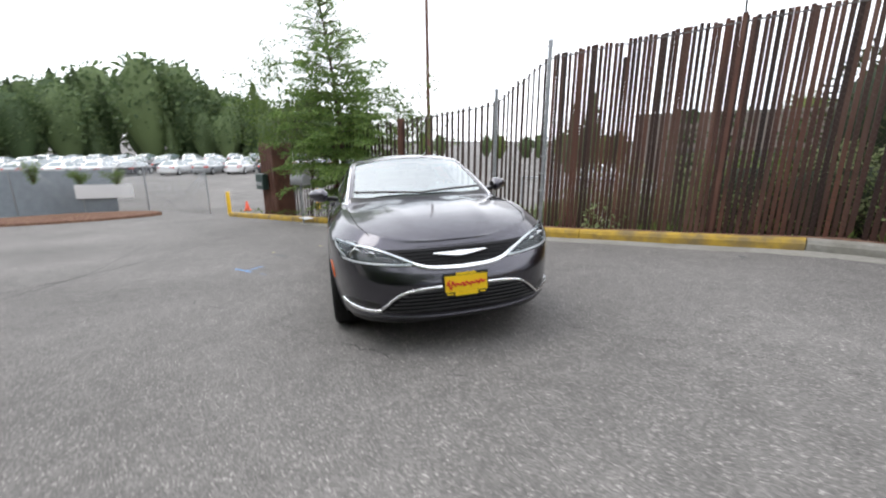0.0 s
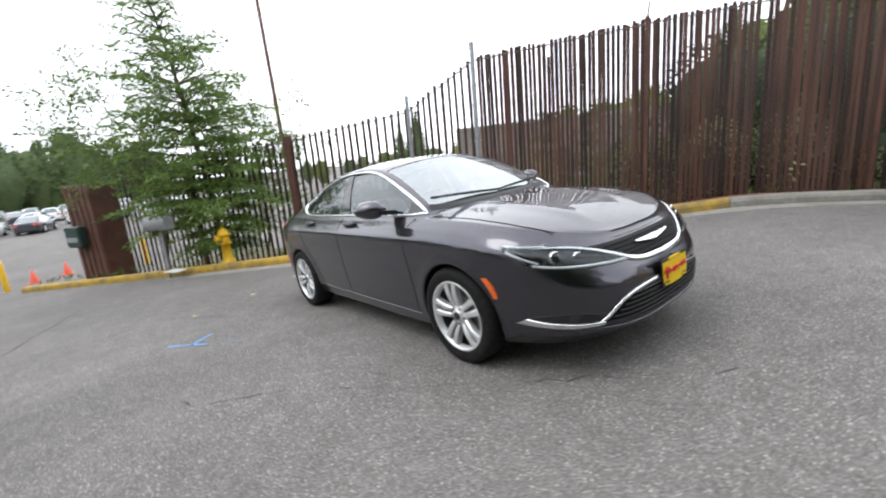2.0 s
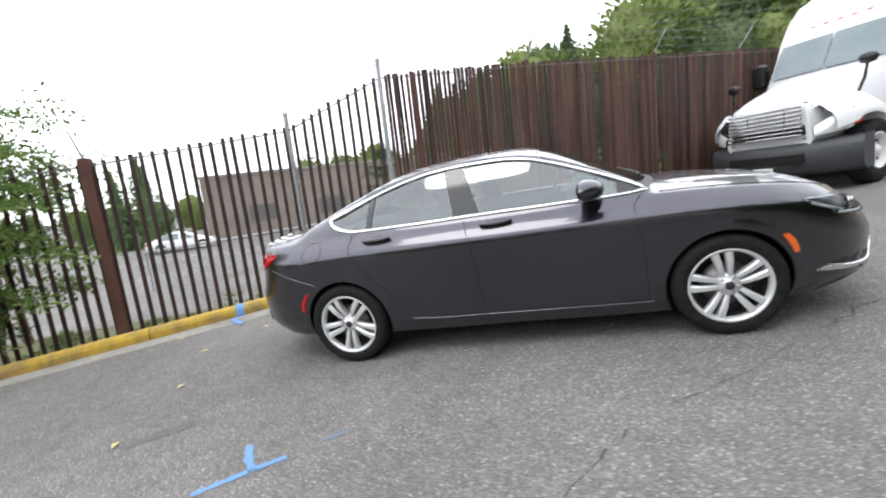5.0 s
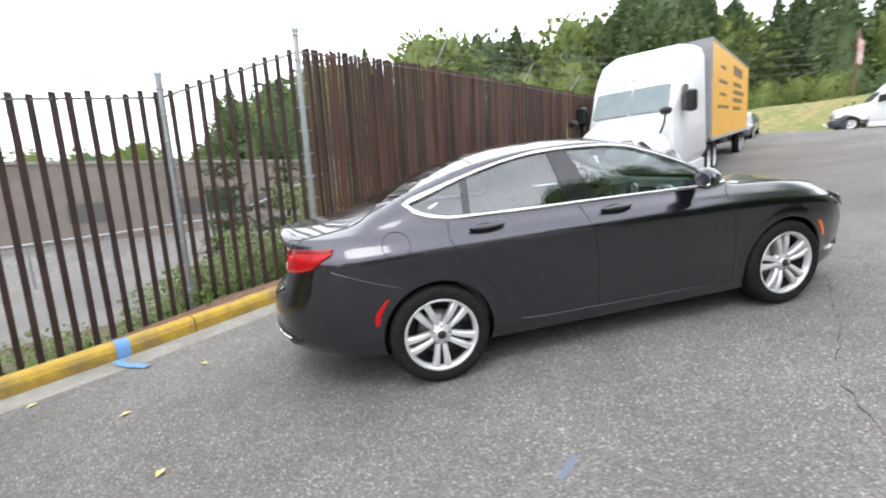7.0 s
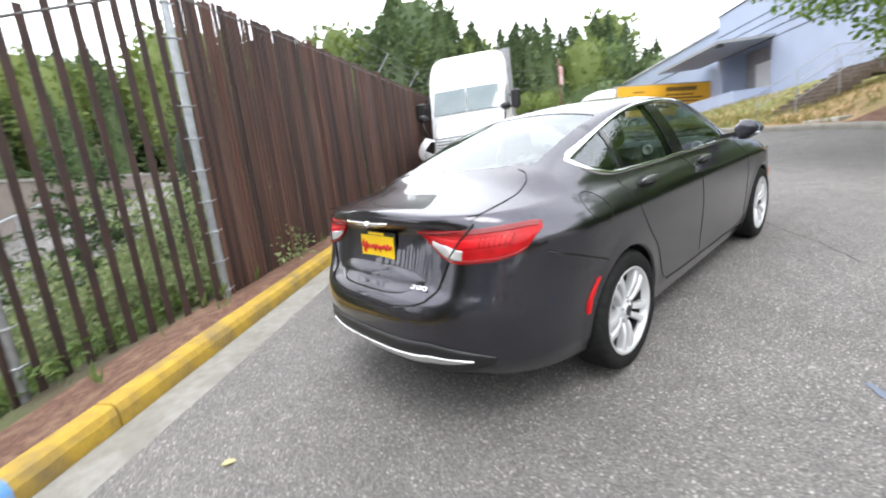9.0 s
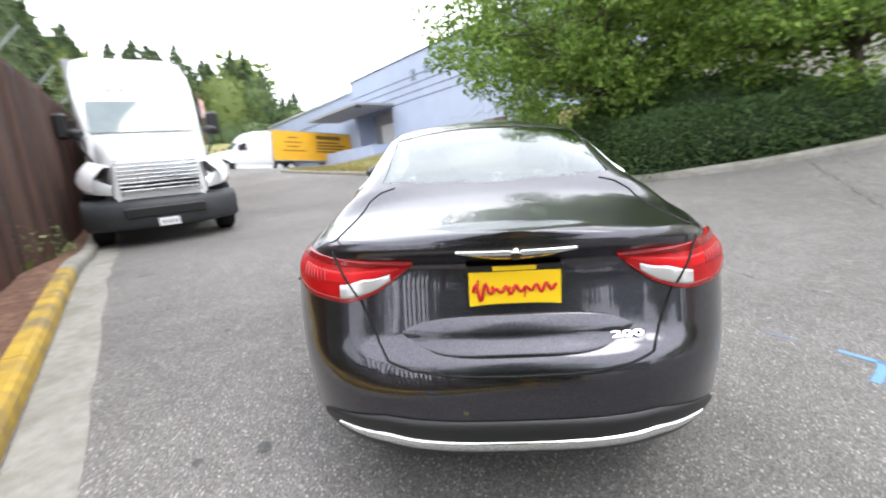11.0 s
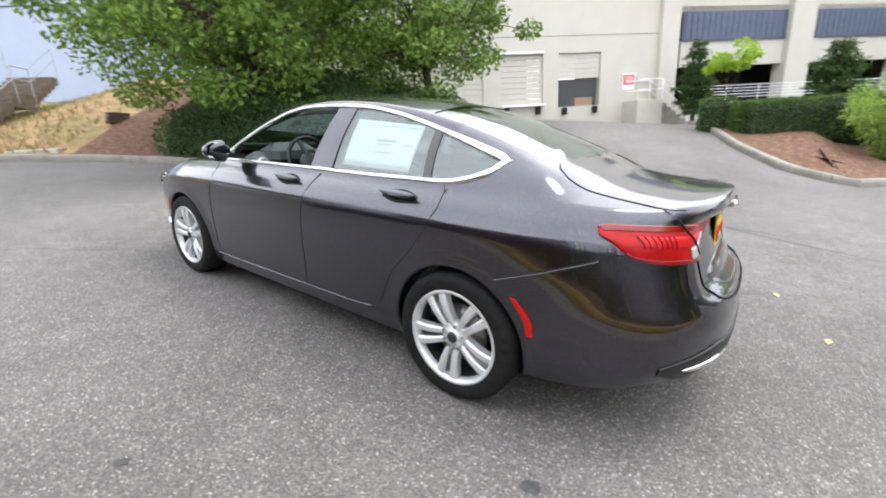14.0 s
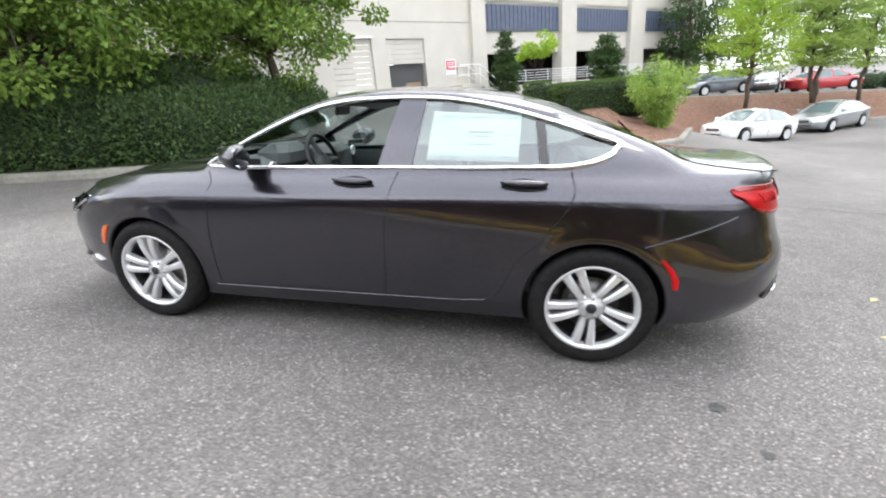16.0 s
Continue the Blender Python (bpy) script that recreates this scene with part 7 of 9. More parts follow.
DASH = mat("grey_dashboard", (0.085, 0.10, 0.10), 0.65, col2=(0.10, 0.118, 0.118), scale=25)
HEADLINER = mat("pale_headliner", (0.42, 0.41, 0.39), 0.9)
TAIL_RED = mat("red_tail_lens", (0.33, 0.002, 0.004), 0.35, col2=(0.46, 0.004, 0.006), scale=25, coat=0.12, spec=0.25, world_space=False)
TAIL_DEEP = mat("deep_red_lens", (0.22, 0.003, 0.005), 0.2, coat=0.5)
TAIL_BRIGHT = mat("bright_red_reflector", (0.56, 0.006, 0.010), 0.35, coat=0.15, spec=0.25)
LENS_WHITE = mat("white_lamp_reflector", (0.62, 0.60, 0.60), 0.15, metal=0.5, coat=1.0)
AMBER = mat("amber_marker", (0.85, 0.14, 0.01), 0.2, coat=1.0)
PLATE_YELLOW = mat("yellow_plate_card", (0.88, 0.58, 0.005), 0.5)
PLATE_RED = mat("red_script", (0.62, 0.02, 0.02), 0.5)
STICKER = mat("white_window_sheet", (0.80, 0.84, 0.84), 0.6, col2=(0.76, 0.81, 0.82), scale=6)
STICKER_INK = mat("grey_print", (0.42, 0.50, 0.52), 0.7)


def curve(table, x):
    """Smooth curve through (x, value) pairs with rising x."""
    if x <= table[0][0]:
        return table[0][1]
    if x >= table[-1][0]:
        return table[-1][1]
    for i in range(len(table) - 1):
        if x <= table[i + 1][0]:
            break
    x0, v0 = table[i]
    x1, v1 = table[i + 1]
    h = x1 - x0

    def slope(k):
        if k <= 0 or k >= len(table) - 1:
            a, b = (0, 1) if k <= 0 else (-2, -1)
            return (table[b][1] - table[a][1]) / (table[b][0] - table[a][0])
        d0 = (table[k][1] - table[k - 1][1]) / (table[k][0] - table[k - 1][0])
        d1 = (table[k + 1][1] - table[k][1]) / (table[k + 1][0] - table[k][0])
        return 0.0 if d0 * d1 <= 0 else 2 * d0 * d1 / (d0 + d1)

    m0, m1 = slope(i), slope(i + 1)
    t = (x - x0) / h
    return (2 * t**3 - 3 * t**2 + 1) * v0 + (t**3 - 2 * t**2 + t) * h * m0 + (3 * t**2 - 2 * t**3) * v1 + (t**3 - t**2) * h * m1


WHEEL_X, WHEEL_R, ARCH_R = 1.371, 0.334, 0.367
REAR_C, FRONT_C, POW, POWF = -1.50, 1.22, 2.95, 3.1
HALF_W = [(-1.6, 0.892), (-0.9, 0.893), (0.0, 0.895), (0.8, 0.893), (1.3, 0.89)]
BOTTOM = [(-2.5, 0.29), (-1.9, 0.26), (-1.0, 0.215), (0.0, 0.20), (0.9, 0.185), (1.8, 0.195), (2.5, 0.19)]
SHOULDER = [(-2.40, 1.058), (-2.28, 1.050), (-2.1, 1.032), (-1.9, 1.025), (-1.6, 1.026), (-0.9, 1.02), (0.0, 0.998), (0.9, 0.975), (1.4, 0.945), (1.8, 0.888), (2.05, 0.826), (2.2, 0.762), (2.4, 0.70)]
BULGE = [(0.0, 0.925), (0.07, 0.945), (0.13, 0.962), (0.2, 0.968), (0.32, 0.978), (0.5, 0.992), (0.68, 1.0), (0.80, 0.998), (0.86, 0.988), (0.885, 0.968), (0.93, 0.935), (0.965, 0.90), (1.0, 0.862)]
NOSE = [(0.0, 2.19), (0.08, 2.30), (0.2, 2.352), (0.4, 2.366), (0.6, 2.370), (0.72, 2.348), (0.82, 2.308), (0.92, 2.250), (1.0, 2.185)]
TAIL = [(0.0, -2.33), (0.08, -2.42), (0.2, -2.460), (0.36, -2.458), (0.44, -2.448), (0.50, -2.430), (0.58, -2.400), (0.72, -2.360), (0.84, -2.334), (0.92, -2.326), (0.965, -2.338), (0.985, -2.345), (1.0, -2.335)]
RAIL = [(-2.36, 0.60, 1.075), (-2.2, 0.60, 1.074), (-2.0, 0.598, 1.082), (-1.86, 0.590, 1.10), (-1.66, 0.575, 1.155), (-1.4, 0.56, 1.243), (-1.1, 0.558, 1.332), (-0.8, 0.56, 1.392), (-0.5, 0.565, 1.423), (-0.2, 0.568, 1.429), (0.1, 0.578, 1.404), (0.3, 0.592, 1.36), (0.55, 0.622, 1.262), (0.8, 0.658, 1.135), (1.0, 0.692, 1.02), (1.07, 0.70, 0.985)]
RAIL_Y = [(r[0], r[1]) for r in RAIL]
RAIL_Z = [(r[0], r[2]) for r in RAIL]
CENTRE = [(-2.39, 1.082), (-2.3, 1.087), (-2.2, 1.085), (-2.0, 1.098), (-1.8, 1.132), (-1.68, 1.172), (-1.5, 1.255), (-1.2, 1.362), (-0.9, 1.438), (-0.55, 1.478), (-0.25, 1.486), (0.05, 1.473), (0.28, 1.438), (0.46, 1.368), (0.73, 1.235), (1.0, 1.088), (1.10, 1.038), (1.2, 1.02), (1.48, 0.99), (1.84, 0.932), (2.0, 0.880), (2.11, 0.825), (2.19, 0.765)]


def rail_at(x, ys, zs):
    """The roof rail; on the bonnet and boot it lies just inside the shoulder."""
    if x < -1.3:
        return min(curve(RAIL_Y, x), ys * 0.9), max(zs + 0.014, curve(RAIL_Z, x))
    if x > 1.07:
        y, z = ys * 0.90, zs + 0.014
        return y, z
    y, z = curve(RAIL_Y, x), curve(RAIL_Z, x)
    f = sstep((x - 0.95) / 0.12)
    return lerp(y, ys * 0.90, f), lerp(z, zs + 0.014, f)


def cap(x, q):
    """Plan half-width at x on the level q."""
    b = curve(BULGE, q)
    if x > FRONT_C:
        a = curve(NOSE, q) - FRONT_C
        k, pw = min(1.0, (x - FRONT_C) / a), POWF
    elif x < REAR_C:
        a = REAR_C - curve(TAIL, q)
        k, pw = min(1.0, (REAR_C - x) / a), POW
    else:
        k, pw = 0.0, POW
    return curve(HALF_W, min(max(x, REAR_C), FRONT_C)) * b * max(0.0, 1 - k**pw) ** (1 / pw)


def flare(x, z):
    """The swelling of the wings round the wheel openings."""
    out = 0.0
    for wx in (WHEEL_X, -WHEEL_X):
        d = math.hypot(x - wx, z - WHEEL_R)
        out += 0.006 * math.exp(-((d - 0.388) / 0.034) ** 2)
    return out * sstep((z - 0.25) / 0.15)


def level_z(x, q):
    return lerp(curve(BOTTOM, x), curve(SHOULDER, x), q)


def level_of(x, z):
    return min(1.0, max(0.0, (z - curve(BOTTOM, x)) / (curve(SHOULDER, x) - curve(BOTTOM, x))))


def recess(y, q):
    """The hollow of the boot lid round the plate."""
    return 0.046 * sstep((0.57 - abs(y)) / 0.16) * sstep((q - 0.50) / 0.09) * sstep((0.955 - q) / 0.07)


def front_x(y, z):
    x = 2.3
    for _ in range(7):
        q = level_of(x, z)
        w = curve(HALF_W, FRONT_C) * curve(BULGE, q)
        k = min(0.9999, abs(y) / w)
        x = FRONT_C + (curve(NOSE, q) - FRONT_C) * (1 - k**POWF) ** (1 / POWF)
    return x


def rear_x(y, z):
    x = -2.3
    for _ in range(7):
        q = level_of(x, z)
        w = curve(HALF_W, REAR_C) * curve(BULGE, q)
        k = min(0.9999, abs(y) / w)
        x = REAR_C - (REAR_C - curve(TAIL, q)) * (1 - k**POW) ** (1 / POW) + recess(y, q)
    return x


def on_front(y, z, d=0.0):
    e = 0.01
    x = front_x(y, z)
    n = Vector((1, -(front_x(y + e, z) - front_x(y - e, z)) / (2 * e), -(front_x(y, z + e) - front_x(y, z - e)) / (2 * e))).normalized()
    return Vector((x, y, z)) + n * d


def on_rear(y, z, d=0.0):
    e = 0.01
    x = rear_x(y, z)
    n = Vector((-1, (rear_x(y + e, z) - rear_x(y - e, z)) / (2 * e), (rear_x(y, z + e) - rear_x(y, z - e)) / (2 * e))).normalized()
    return Vector((x, y, z)) + n * d


def on_side(x, z, d=0.0, side=1):
    def yy(a, b):
        return cap(a, level_of(a, b)) + flare(a, b)
    e = 0.01
    n = Vector((-(yy(x + e, z) - yy(x - e, z)) / (2 * e), 1, -(yy(x, z + e) - yy(x, z - e)) / (2 * e))).normalized()
    p = Vector((x, yy(x, z), z)) + n * d
    return Vector((p.x, p.y * side, p.z))


def boot_z(x, y, z):
    """On the boot lid the crown runs smoothly from shoulder to shoulder."""
    f = sstep((-1.64 - x) / 0.22)
    if f <= 0:
        return z
    ys, zs = cap(x, 1.0), curve(SHOULDER, x)
    k = min(1.0, abs(y) / max(0.05, ys))
    return lerp(z, zs + 0.008 + (curve(CENTRE, x) - zs - 0.008) * (1 - k**2.8), f)


def top_point(x, j, v):
    """Above the shoulder: j = 0 for the side of the greenhouse (v from shoulder to rail), 1 for the crown (v from rail to the middle)."""
    ys, zs = cap(x, 1.0), curve(SHOULDER, x)
    yr, zr = rail_at(x, ys, zs)
    if j == 0:
        bulge = 0.022 * math.sin(math.pi * min(1, v * 1.05)) * sstep((zr - zs - 0.05) / 0.2)
        low = 1 - sstep((zr - zs - 0.05) / 0.2)
        vz = lerp(v, 1 - (1 - v) ** 2, low * (1 if x < 0 else 0))
        y = lerp(ys - 0.012 * min(1, v * 12), yr, v) + bulge
        return Vector((x, y, boot_z(x, y, lerp(zs + 0.008 * min(1, v * 12), zr, vz))))
    y = yr * (1 - v)
    zc = curve(CENTRE, x)
    k = 1 - v
    z = zr + (zc - zr) * (1 - k ** 2.2)
    if 1.05 < x < 2.2:
        edge = 0.36 + 0.09 * (1.2 - x)
        z += 0.010 * math.exp(-((y - edge) / 0.05) ** 2) * sstep((x - 1.1) / 0.2) * sstep((2.15 - x) / 0.3)
    return Vector((x, y, boot_z(x, y, z)))


def on_glass(x, z, d=0.0, side=1):
    """The side-window surface at a length and a height."""
    ys, zs = cap(x, 1.0), curve(SHOULDER, x)
    yr, zr = rail_at(x, ys, zs)
    v = min(1.0, max(0.0, (z - zs) / max(0.02, zr - zs)))
    p = top_point(x, 0, v)
    return Vector((p.x, (p.y + d * 0.94) * side, p.z + d * 0.34))


WINDOW = [(1.0, 1.012), (0.80, 1.118), (0.58, 1.222), (0.39, 1.303), (0.2, 1.365), (0.0, 1.394), (-0.3, 1.405), (-0.5, 1.40), (-0.7, 1.376), (-0.9, 1.336), (-1.12, 1.278), (-1.29, 1.228), (-1.40, 1.194), (-1.462, 1.170),
          (-1.45, 1.146), (-1.39, 1.108), (-1.30, 1.076), (-1.19, 1.055), (-0.9, 1.045), (-0.6, 1.037), (-0.24, 1.03), (0.43, 1.012), (0.82, 1.002)]
WIN_TOP = sorted(WINDOW[:14])
WIN_LOW = sorted([WINDOW[13]] + WINDOW[14:] + [WINDOW[0]])


def in_window(x, z):
    return -1.462 < x < 1.0 and curve(WIN_LOW, x) < z < curve(WIN_TOP, x)


def windscreen_edge(y):
    k = (abs(y) / 0.68) ** 2
    return 0.315 - 0.03 * k, 1.115 - 0.15 * k


def backlight_edge(y):
    k = (abs(y) / 0.56) ** 2
    return -1.665 + 0.10 * k, -0.93 - 0.02 * k




def body_columns():
    def ends(pw):
        eta0 = (1 - 0.60**pw) ** (1 / pw)
        return [(k, (1 - k**pw) ** (1 / pw)) for k in [i * 0.60 / 30 for i in range(31)]] + [((1 - e**pw) ** (1 / pw), e) for e in (eta0 * (1 - (i + 1) / 22) for i in range(22))]
    n = 150
    cols = [("r", k, e) for k, e in reversed(ends(POW))]
    cols += [("s", REAR_C + (FRONT_C - REAR_C) * i / n, 1.0) for i in range(1, n)]
    return cols + [("f", k, e) for k, e in ends(POWF)]


def body_shape():
    cols = body_columns()
    levels = [i / 46 for i in range(47)]
    n_side, n_top = 16, 14
    grid, info = [], []
    for kind, k, e in cols:
        col = []
        for q in levels:
            if kind == "s":
                x = k
                y = cap(x, q)
            elif kind == "f":
                x = FRONT_C + (curve(NOSE, q) - FRONT_C) * k
                y = curve(HALF_W, FRONT_C) * curve(BULGE, q) * e
            else:
                y = curve(HALF_W, REAR_C) * curve(BULGE, q) * e
                x = REAR_C - (REAR_C - curve(TAIL, q)) * k + recess(y, q)
            col.append(Vector((x, y + (flare(x, level_z(x, q)) if y > 0.5 else 0.0), level_z(x, q))))
        x = col[-1].x
        xs = min(2.184, max(-2.334, x))
        for i in range(1, n_side + 1):
            p = top_point(xs, 0, i / n_side)
            col.append(Vector((x, min(p.y, col[46].y), p.z)))
        for i in range(1, n_top + 1):
            p = top_point(xs, 1, i / n_top)
            col.append(Vector((x, min(p.y, col[46].y), p.z)))
        if x < -1.12:
            edge = 46 + n_side
            for _ in range(3):
                col[edge - 5:edge + 6] = [(col[i - 1] + col[i] * 2 + col[i + 1]) / 4 for i in range(edge - 5, edge + 6)]
        grid.append(col)
    rows = len(grid[0])
    keep, drop = [], []
    for i in range(len(grid) - 1):
        for j in range(rows - 1):
            q = [grid[i][j], grid[i + 1][j], grid[i + 1][j + 1], grid[i][j + 1]]
            c = sum(q, Vector()) / 4
            gone = False
            if j < 46:
                gone = any(math.hypot(c.x - wx, c.z - WHEEL_R) < ARCH_R for wx in (WHEEL_X, -WHEEL_X)) and c.y > 0.5
            elif j < 46 + n_side:
                gone = in_window(c.x, c.z)
            else:
                a, b = windscreen_edge(c.y)
                yr = rail_at(c.x, cap(c.x, 1.0), curve(SHOULDER, c.x))[0]
                gone = a < c.x < b and abs(c.y) < yr - 0.035
                a, b = backlight_edge(c.y)
                gone = gone or (a < c.x < b and abs(c.y) < yr - 0.045)
            (drop if gone else keep).append((i, j, j < 46))
    kept = set()
    for i, j, low in keep:
        kept |= {(i, j), (i + 1, j), (i + 1, j + 1), (i, j + 1)}
    for i, j, low in drop:
        if low:
            for key in ((i, j), (i + 1, j), (i + 1, j + 1), (i, j + 1)):
                if key in kept:
                    p = grid[key[0]][key[1]]
                    wx = WHEEL_X if p.x > 0 else -WHEEL_X
                    d = Vector((p.x - wx, 0, p.z - WHEEL_R))
                    if d.length > 0.01:
                        d = d.normalized() * ARCH_R
                        p.x, p.z = wx + d.x, WHEEL_R + d.z
    s = Shape()
    index = {}
    for side in (1, -1):
        for i, j, low in keep:
            face = []
            for a, b in ((i, j), (i + 1, j), (i + 1, j + 1), (i, j + 1)):
                p = grid[a][b]
                key = (a, b, side if p.y > 1e-5 else 0)
                if key not in index:
                    index[key] = len(s.v)
                    s.v.append((p.x, p.y * side, p.z))
                if index[key] not in face:
                    face.append(index[key])
            if len(face) > 2:
                s.f.append(tuple(face if side == -1 else reversed(face)))
                s.m.append(0)
                s.smooth.append(True)
    return s


car = thing("sedan_car", "charcoal grey metallic four-door sedan parked on the asphalt", "car", CAR)
body = part("body", body_shape(), PAINT, car, "charcoal metallic painted body")


def patch(pairs, place, d, thick, n=6, bulge=0.0):
    """A solid strip on a body surface: pairs of (one edge, other edge) surface coordinates, laid d proud."""
    s = Shape()
    rows = []
    for a, b in pairs:
        row = []
        for k in range(n + 1):
            t = k / n
            row.append(place(lerp(a[0], b[0], t), lerp(a[1], b[1], t), d + bulge * math.sin(math.pi * t)))
        low = [place(lerp(a[0], b[0], t), lerp(a[1], b[1], t), d - thick) for t in (1.0, 0.0)]
        rows.append(row + low)
    s.sheet(rows, closed=True)
    m = len(rows[0])
    s.add(rows[0], [tuple(range(m))])
    s.add(rows[-1], [tuple(range(m - 1, -1, -1))])
    return s


def band(points, place, width, d, thick, n=4, bulge=0.003, dense=3):
    """A strip of one width along a line of surface coordinates."""
    pts = []
    for i in range((len(points) - 1) * dense + 1):
        k, f = divmod(i, dense)
        if k >= len(points) - 1:
            pts.append(Vector((*points[-1], 0)))
            continue
        p0, p1 = points[max(0, k - 1)], points[k]
        p2, p3 = points[k + 1], points[min(len(points) - 1, k + 2)]
        t = f / dense
        pts.append(Vector([0.5 * (2 * p1[c] + (p2[c] - p0[c]) * t + (2 * p0[c] - 5 * p1[c] + 4 * p2[c] - p3[c]) * t * t + (3 * p1[c] - p0[c] - 3 * p2[c] + p3[c]) * t**3) for c in (0, 1)] + [0]))
    pairs = []
    for i, p in enumerate(pts):
        a, b = pts[max(0, i - 1)], pts[min(len(pts) - 1, i + 1)]
        dirn = (b - a).normalized() if (b - a).length > 1e-6 else Vector((1, 0, 0))
        w = (width[0] + (width[1] - width[0]) * i / (len(pts) - 1)) if isinstance(width, tuple) else width
        nrm = Vector((-dirn.y, dirn.x, 0)) * w / 2
        pairs.append(((p - nrm).xy, (p + nrm).xy))
    return patch(pairs, place, d, thick, n, bulge)


def flip(place):
    return lambda a, b, d=0.0: place(-a, b, d)


def left_side(x, z, d=0.0):
    return on_side(x, z, d, 1)


def right_side(x, z, d=0.0):
    return on_side(x, z, d, -1)


def left_glass(x, z, d=0.0):
    return on_glass(x, z, d, 1)


def right_glass(x, z, d=0.0):
    return on_glass(x, z, d, -1)


def seam(points, place, parent, r=0.0028):
    s = Shape()
    s.path([place(a, b, 0.0) for a, b in points], r, 5)
    return part("panel_gap", s, SEAM, parent)


def fine(points, n=6):
    out = []
    for (a, b), (c, e) in zip(points, points[1:]):
        out += [(lerp(a, c, i / n), lerp(b, e, i / n)) for i in range(n)]
    return out + [points[-1]]


# -- doors, glass and side trim --
for place_s, place_g, tag in ((left_side, left_glass, 1), (right_side, right_glass, -1)):
    ring = [(x, curve(WIN_TOP, x)) for x in [1.0 - 2.462 * i / 60 for i in range(61)]] + [(x, curve(WIN_LOW, x)) for x in [-1.462 + 2.462 * i / 60 for i in range(1, 60)]]
    s = Shape()
    rows = []
    for i, (x, z) in enumerate(ring):
        x0, z0 = ring[i - 1]
        x1, z1 = ring[(i + 1) % len(ring)]
        t = Vector((x1 - x0, z1 - z0)).normalized()
        nx, nz = -t.y, t.x
        w = 0.011 + 0.007 * sstep((-x - 1.0) / 0.4)
        if z < curve(WIN_LOW, x) + 0.002 and x > -1.0:
            w = 0.010
        row = []
        for o, d in ((-w, -0.004), (-w * 0.9, 0.006), (0.0, 0.010), (w * 0.7, 0.006), (w * 0.75, -0.012)):
            row.append(place_g(x + nx * o, z + nz * o, d))
        rows.append(row)
    s.sheet(rows + [rows[0]], smooth=True)
    part("window_trim", s, CHROME, car, "chrome window surround")

    def glass_piece(x0, x1, x0t, x1t, name, material, d=-0.010, label="tinted side window"):
        sh = Shape()
        rows = []
        for i in range(17):
            f = i / 16
            row = []
            for k in range(9):
                g = k / 8
                xl = lerp(lerp(x0, x1, f), lerp(x0t, x1t, f), g)
                xl = min(0.985, max(-1.452, xl))
                lo, hi = curve(WIN_LOW, xl) - 0.004, curve(WIN_TOP, xl) + 0.004
                row.append(place_g(xl, lerp(lo, hi, g), d))
            rows.append(row)
        sh.sheet(rows)
        ob = part(name, sh, material, car, label)
        ob.visible_shadow = False
        return ob

    if tag == -1:
        glass_piece(-0.16, 0.84, -0.26, 0.84, "side_window", GLASS)
    glass_piece(-1.06, -0.36, -1.02, -0.41, "side_window", GLASS)
    glass_piece(-1.44, -1.10, -1.44, -1.06, "quarter_window", GLASS)

    def pillar(x0, x1, x0t, x1t, name, d=-0.004, material=GLOSS_BLACK):
        sh = Shape()
        rows = []
        for k in range(13):
            g = k / 12
            row = []
            for i in range(5):
                xl = min(0.99, max(-1.457, lerp(lerp(x0, x1, i / 4), lerp(x0t, x1t, i / 4), g)))
                row.append(place_g(xl, lerp(curve(WIN_LOW, xl), curve(WIN_TOP, xl), g), d))
            row += [place_g(min(0.99, max(-1.457, lerp(lerp(x0, x1, i), lerp(x0t, x1t, i), g))), lerp(curve(WIN_LOW, x0), curve(WIN_TOP, x0t), g), d - 0.04) for i in (1, 0)]
            rows.append(row)
        sh.sheet(rows, closed=True, smooth=False)
        return part(name, sh, material, car, "black window pillar")

    pillar(-0.36, -0.16, -0.41, -0.26, "door_pillar", material=PAINT if tag == 1 else GLOSS_BLACK)
    pillar(-1.105, -1.055, -1.065, -1.015, "window_divider")
    pillar(0.80, 0.99, 0.80, 0.99, "mirror_triangle")

    # door shut lines
    front_line = [(0.93, 0.985), (0.875, 0.93), (0.88, 0.80), (0.90, 0.62), (0.905, 0.45), (0.895, 0.275)]
    mid_line = [(-0.285, 1.01), (-0.265, 0.93), (-0.24, 0.80), (-0.225, 0.62), (-0.225, 0.48), (-0.215, 0.300)]
    rear_line = [(-1.215, 1.045), (-1.235, 0.95), (-1.20, 0.86), (-1.10, 0.72), (-0.985, 0.60), (-0.93, 0.50), (-0.90, 0.43), (-0.86, 0.355), (-0.78, 0.318)]
    sill_line = [(0.93, 0.268), (0.4, 0.281), (-0.2, 0.297), (-0.62, 0.307), (-0.80, 0.322)]
    for line in (front_line, mid_line, rear_line):
        seam(fine(line, 3), place_s, body)
    lip = band(fine(sill_line, 3), place_s, 0.012, 0.004, 0.01, dense=1)
    part("sill_strip", lip, PAINT, body, "thin raised sill edge")
    bumper_line = fine([(-1.585, 0.700), (-1.78, 0.775), (-1.99, 0.860)], 4)
    seam(bumper_line, place_s, body)
    # raised band added under the gap to give the shut line its highlight
    part("bumper_lip", band([(x, z - 0.007) for x, z in bumper_line], place_s, 0.008, 0.004, 0.006, dense=1), PAINT, body, "thin raised lip added to catch light along the bumper shut line")
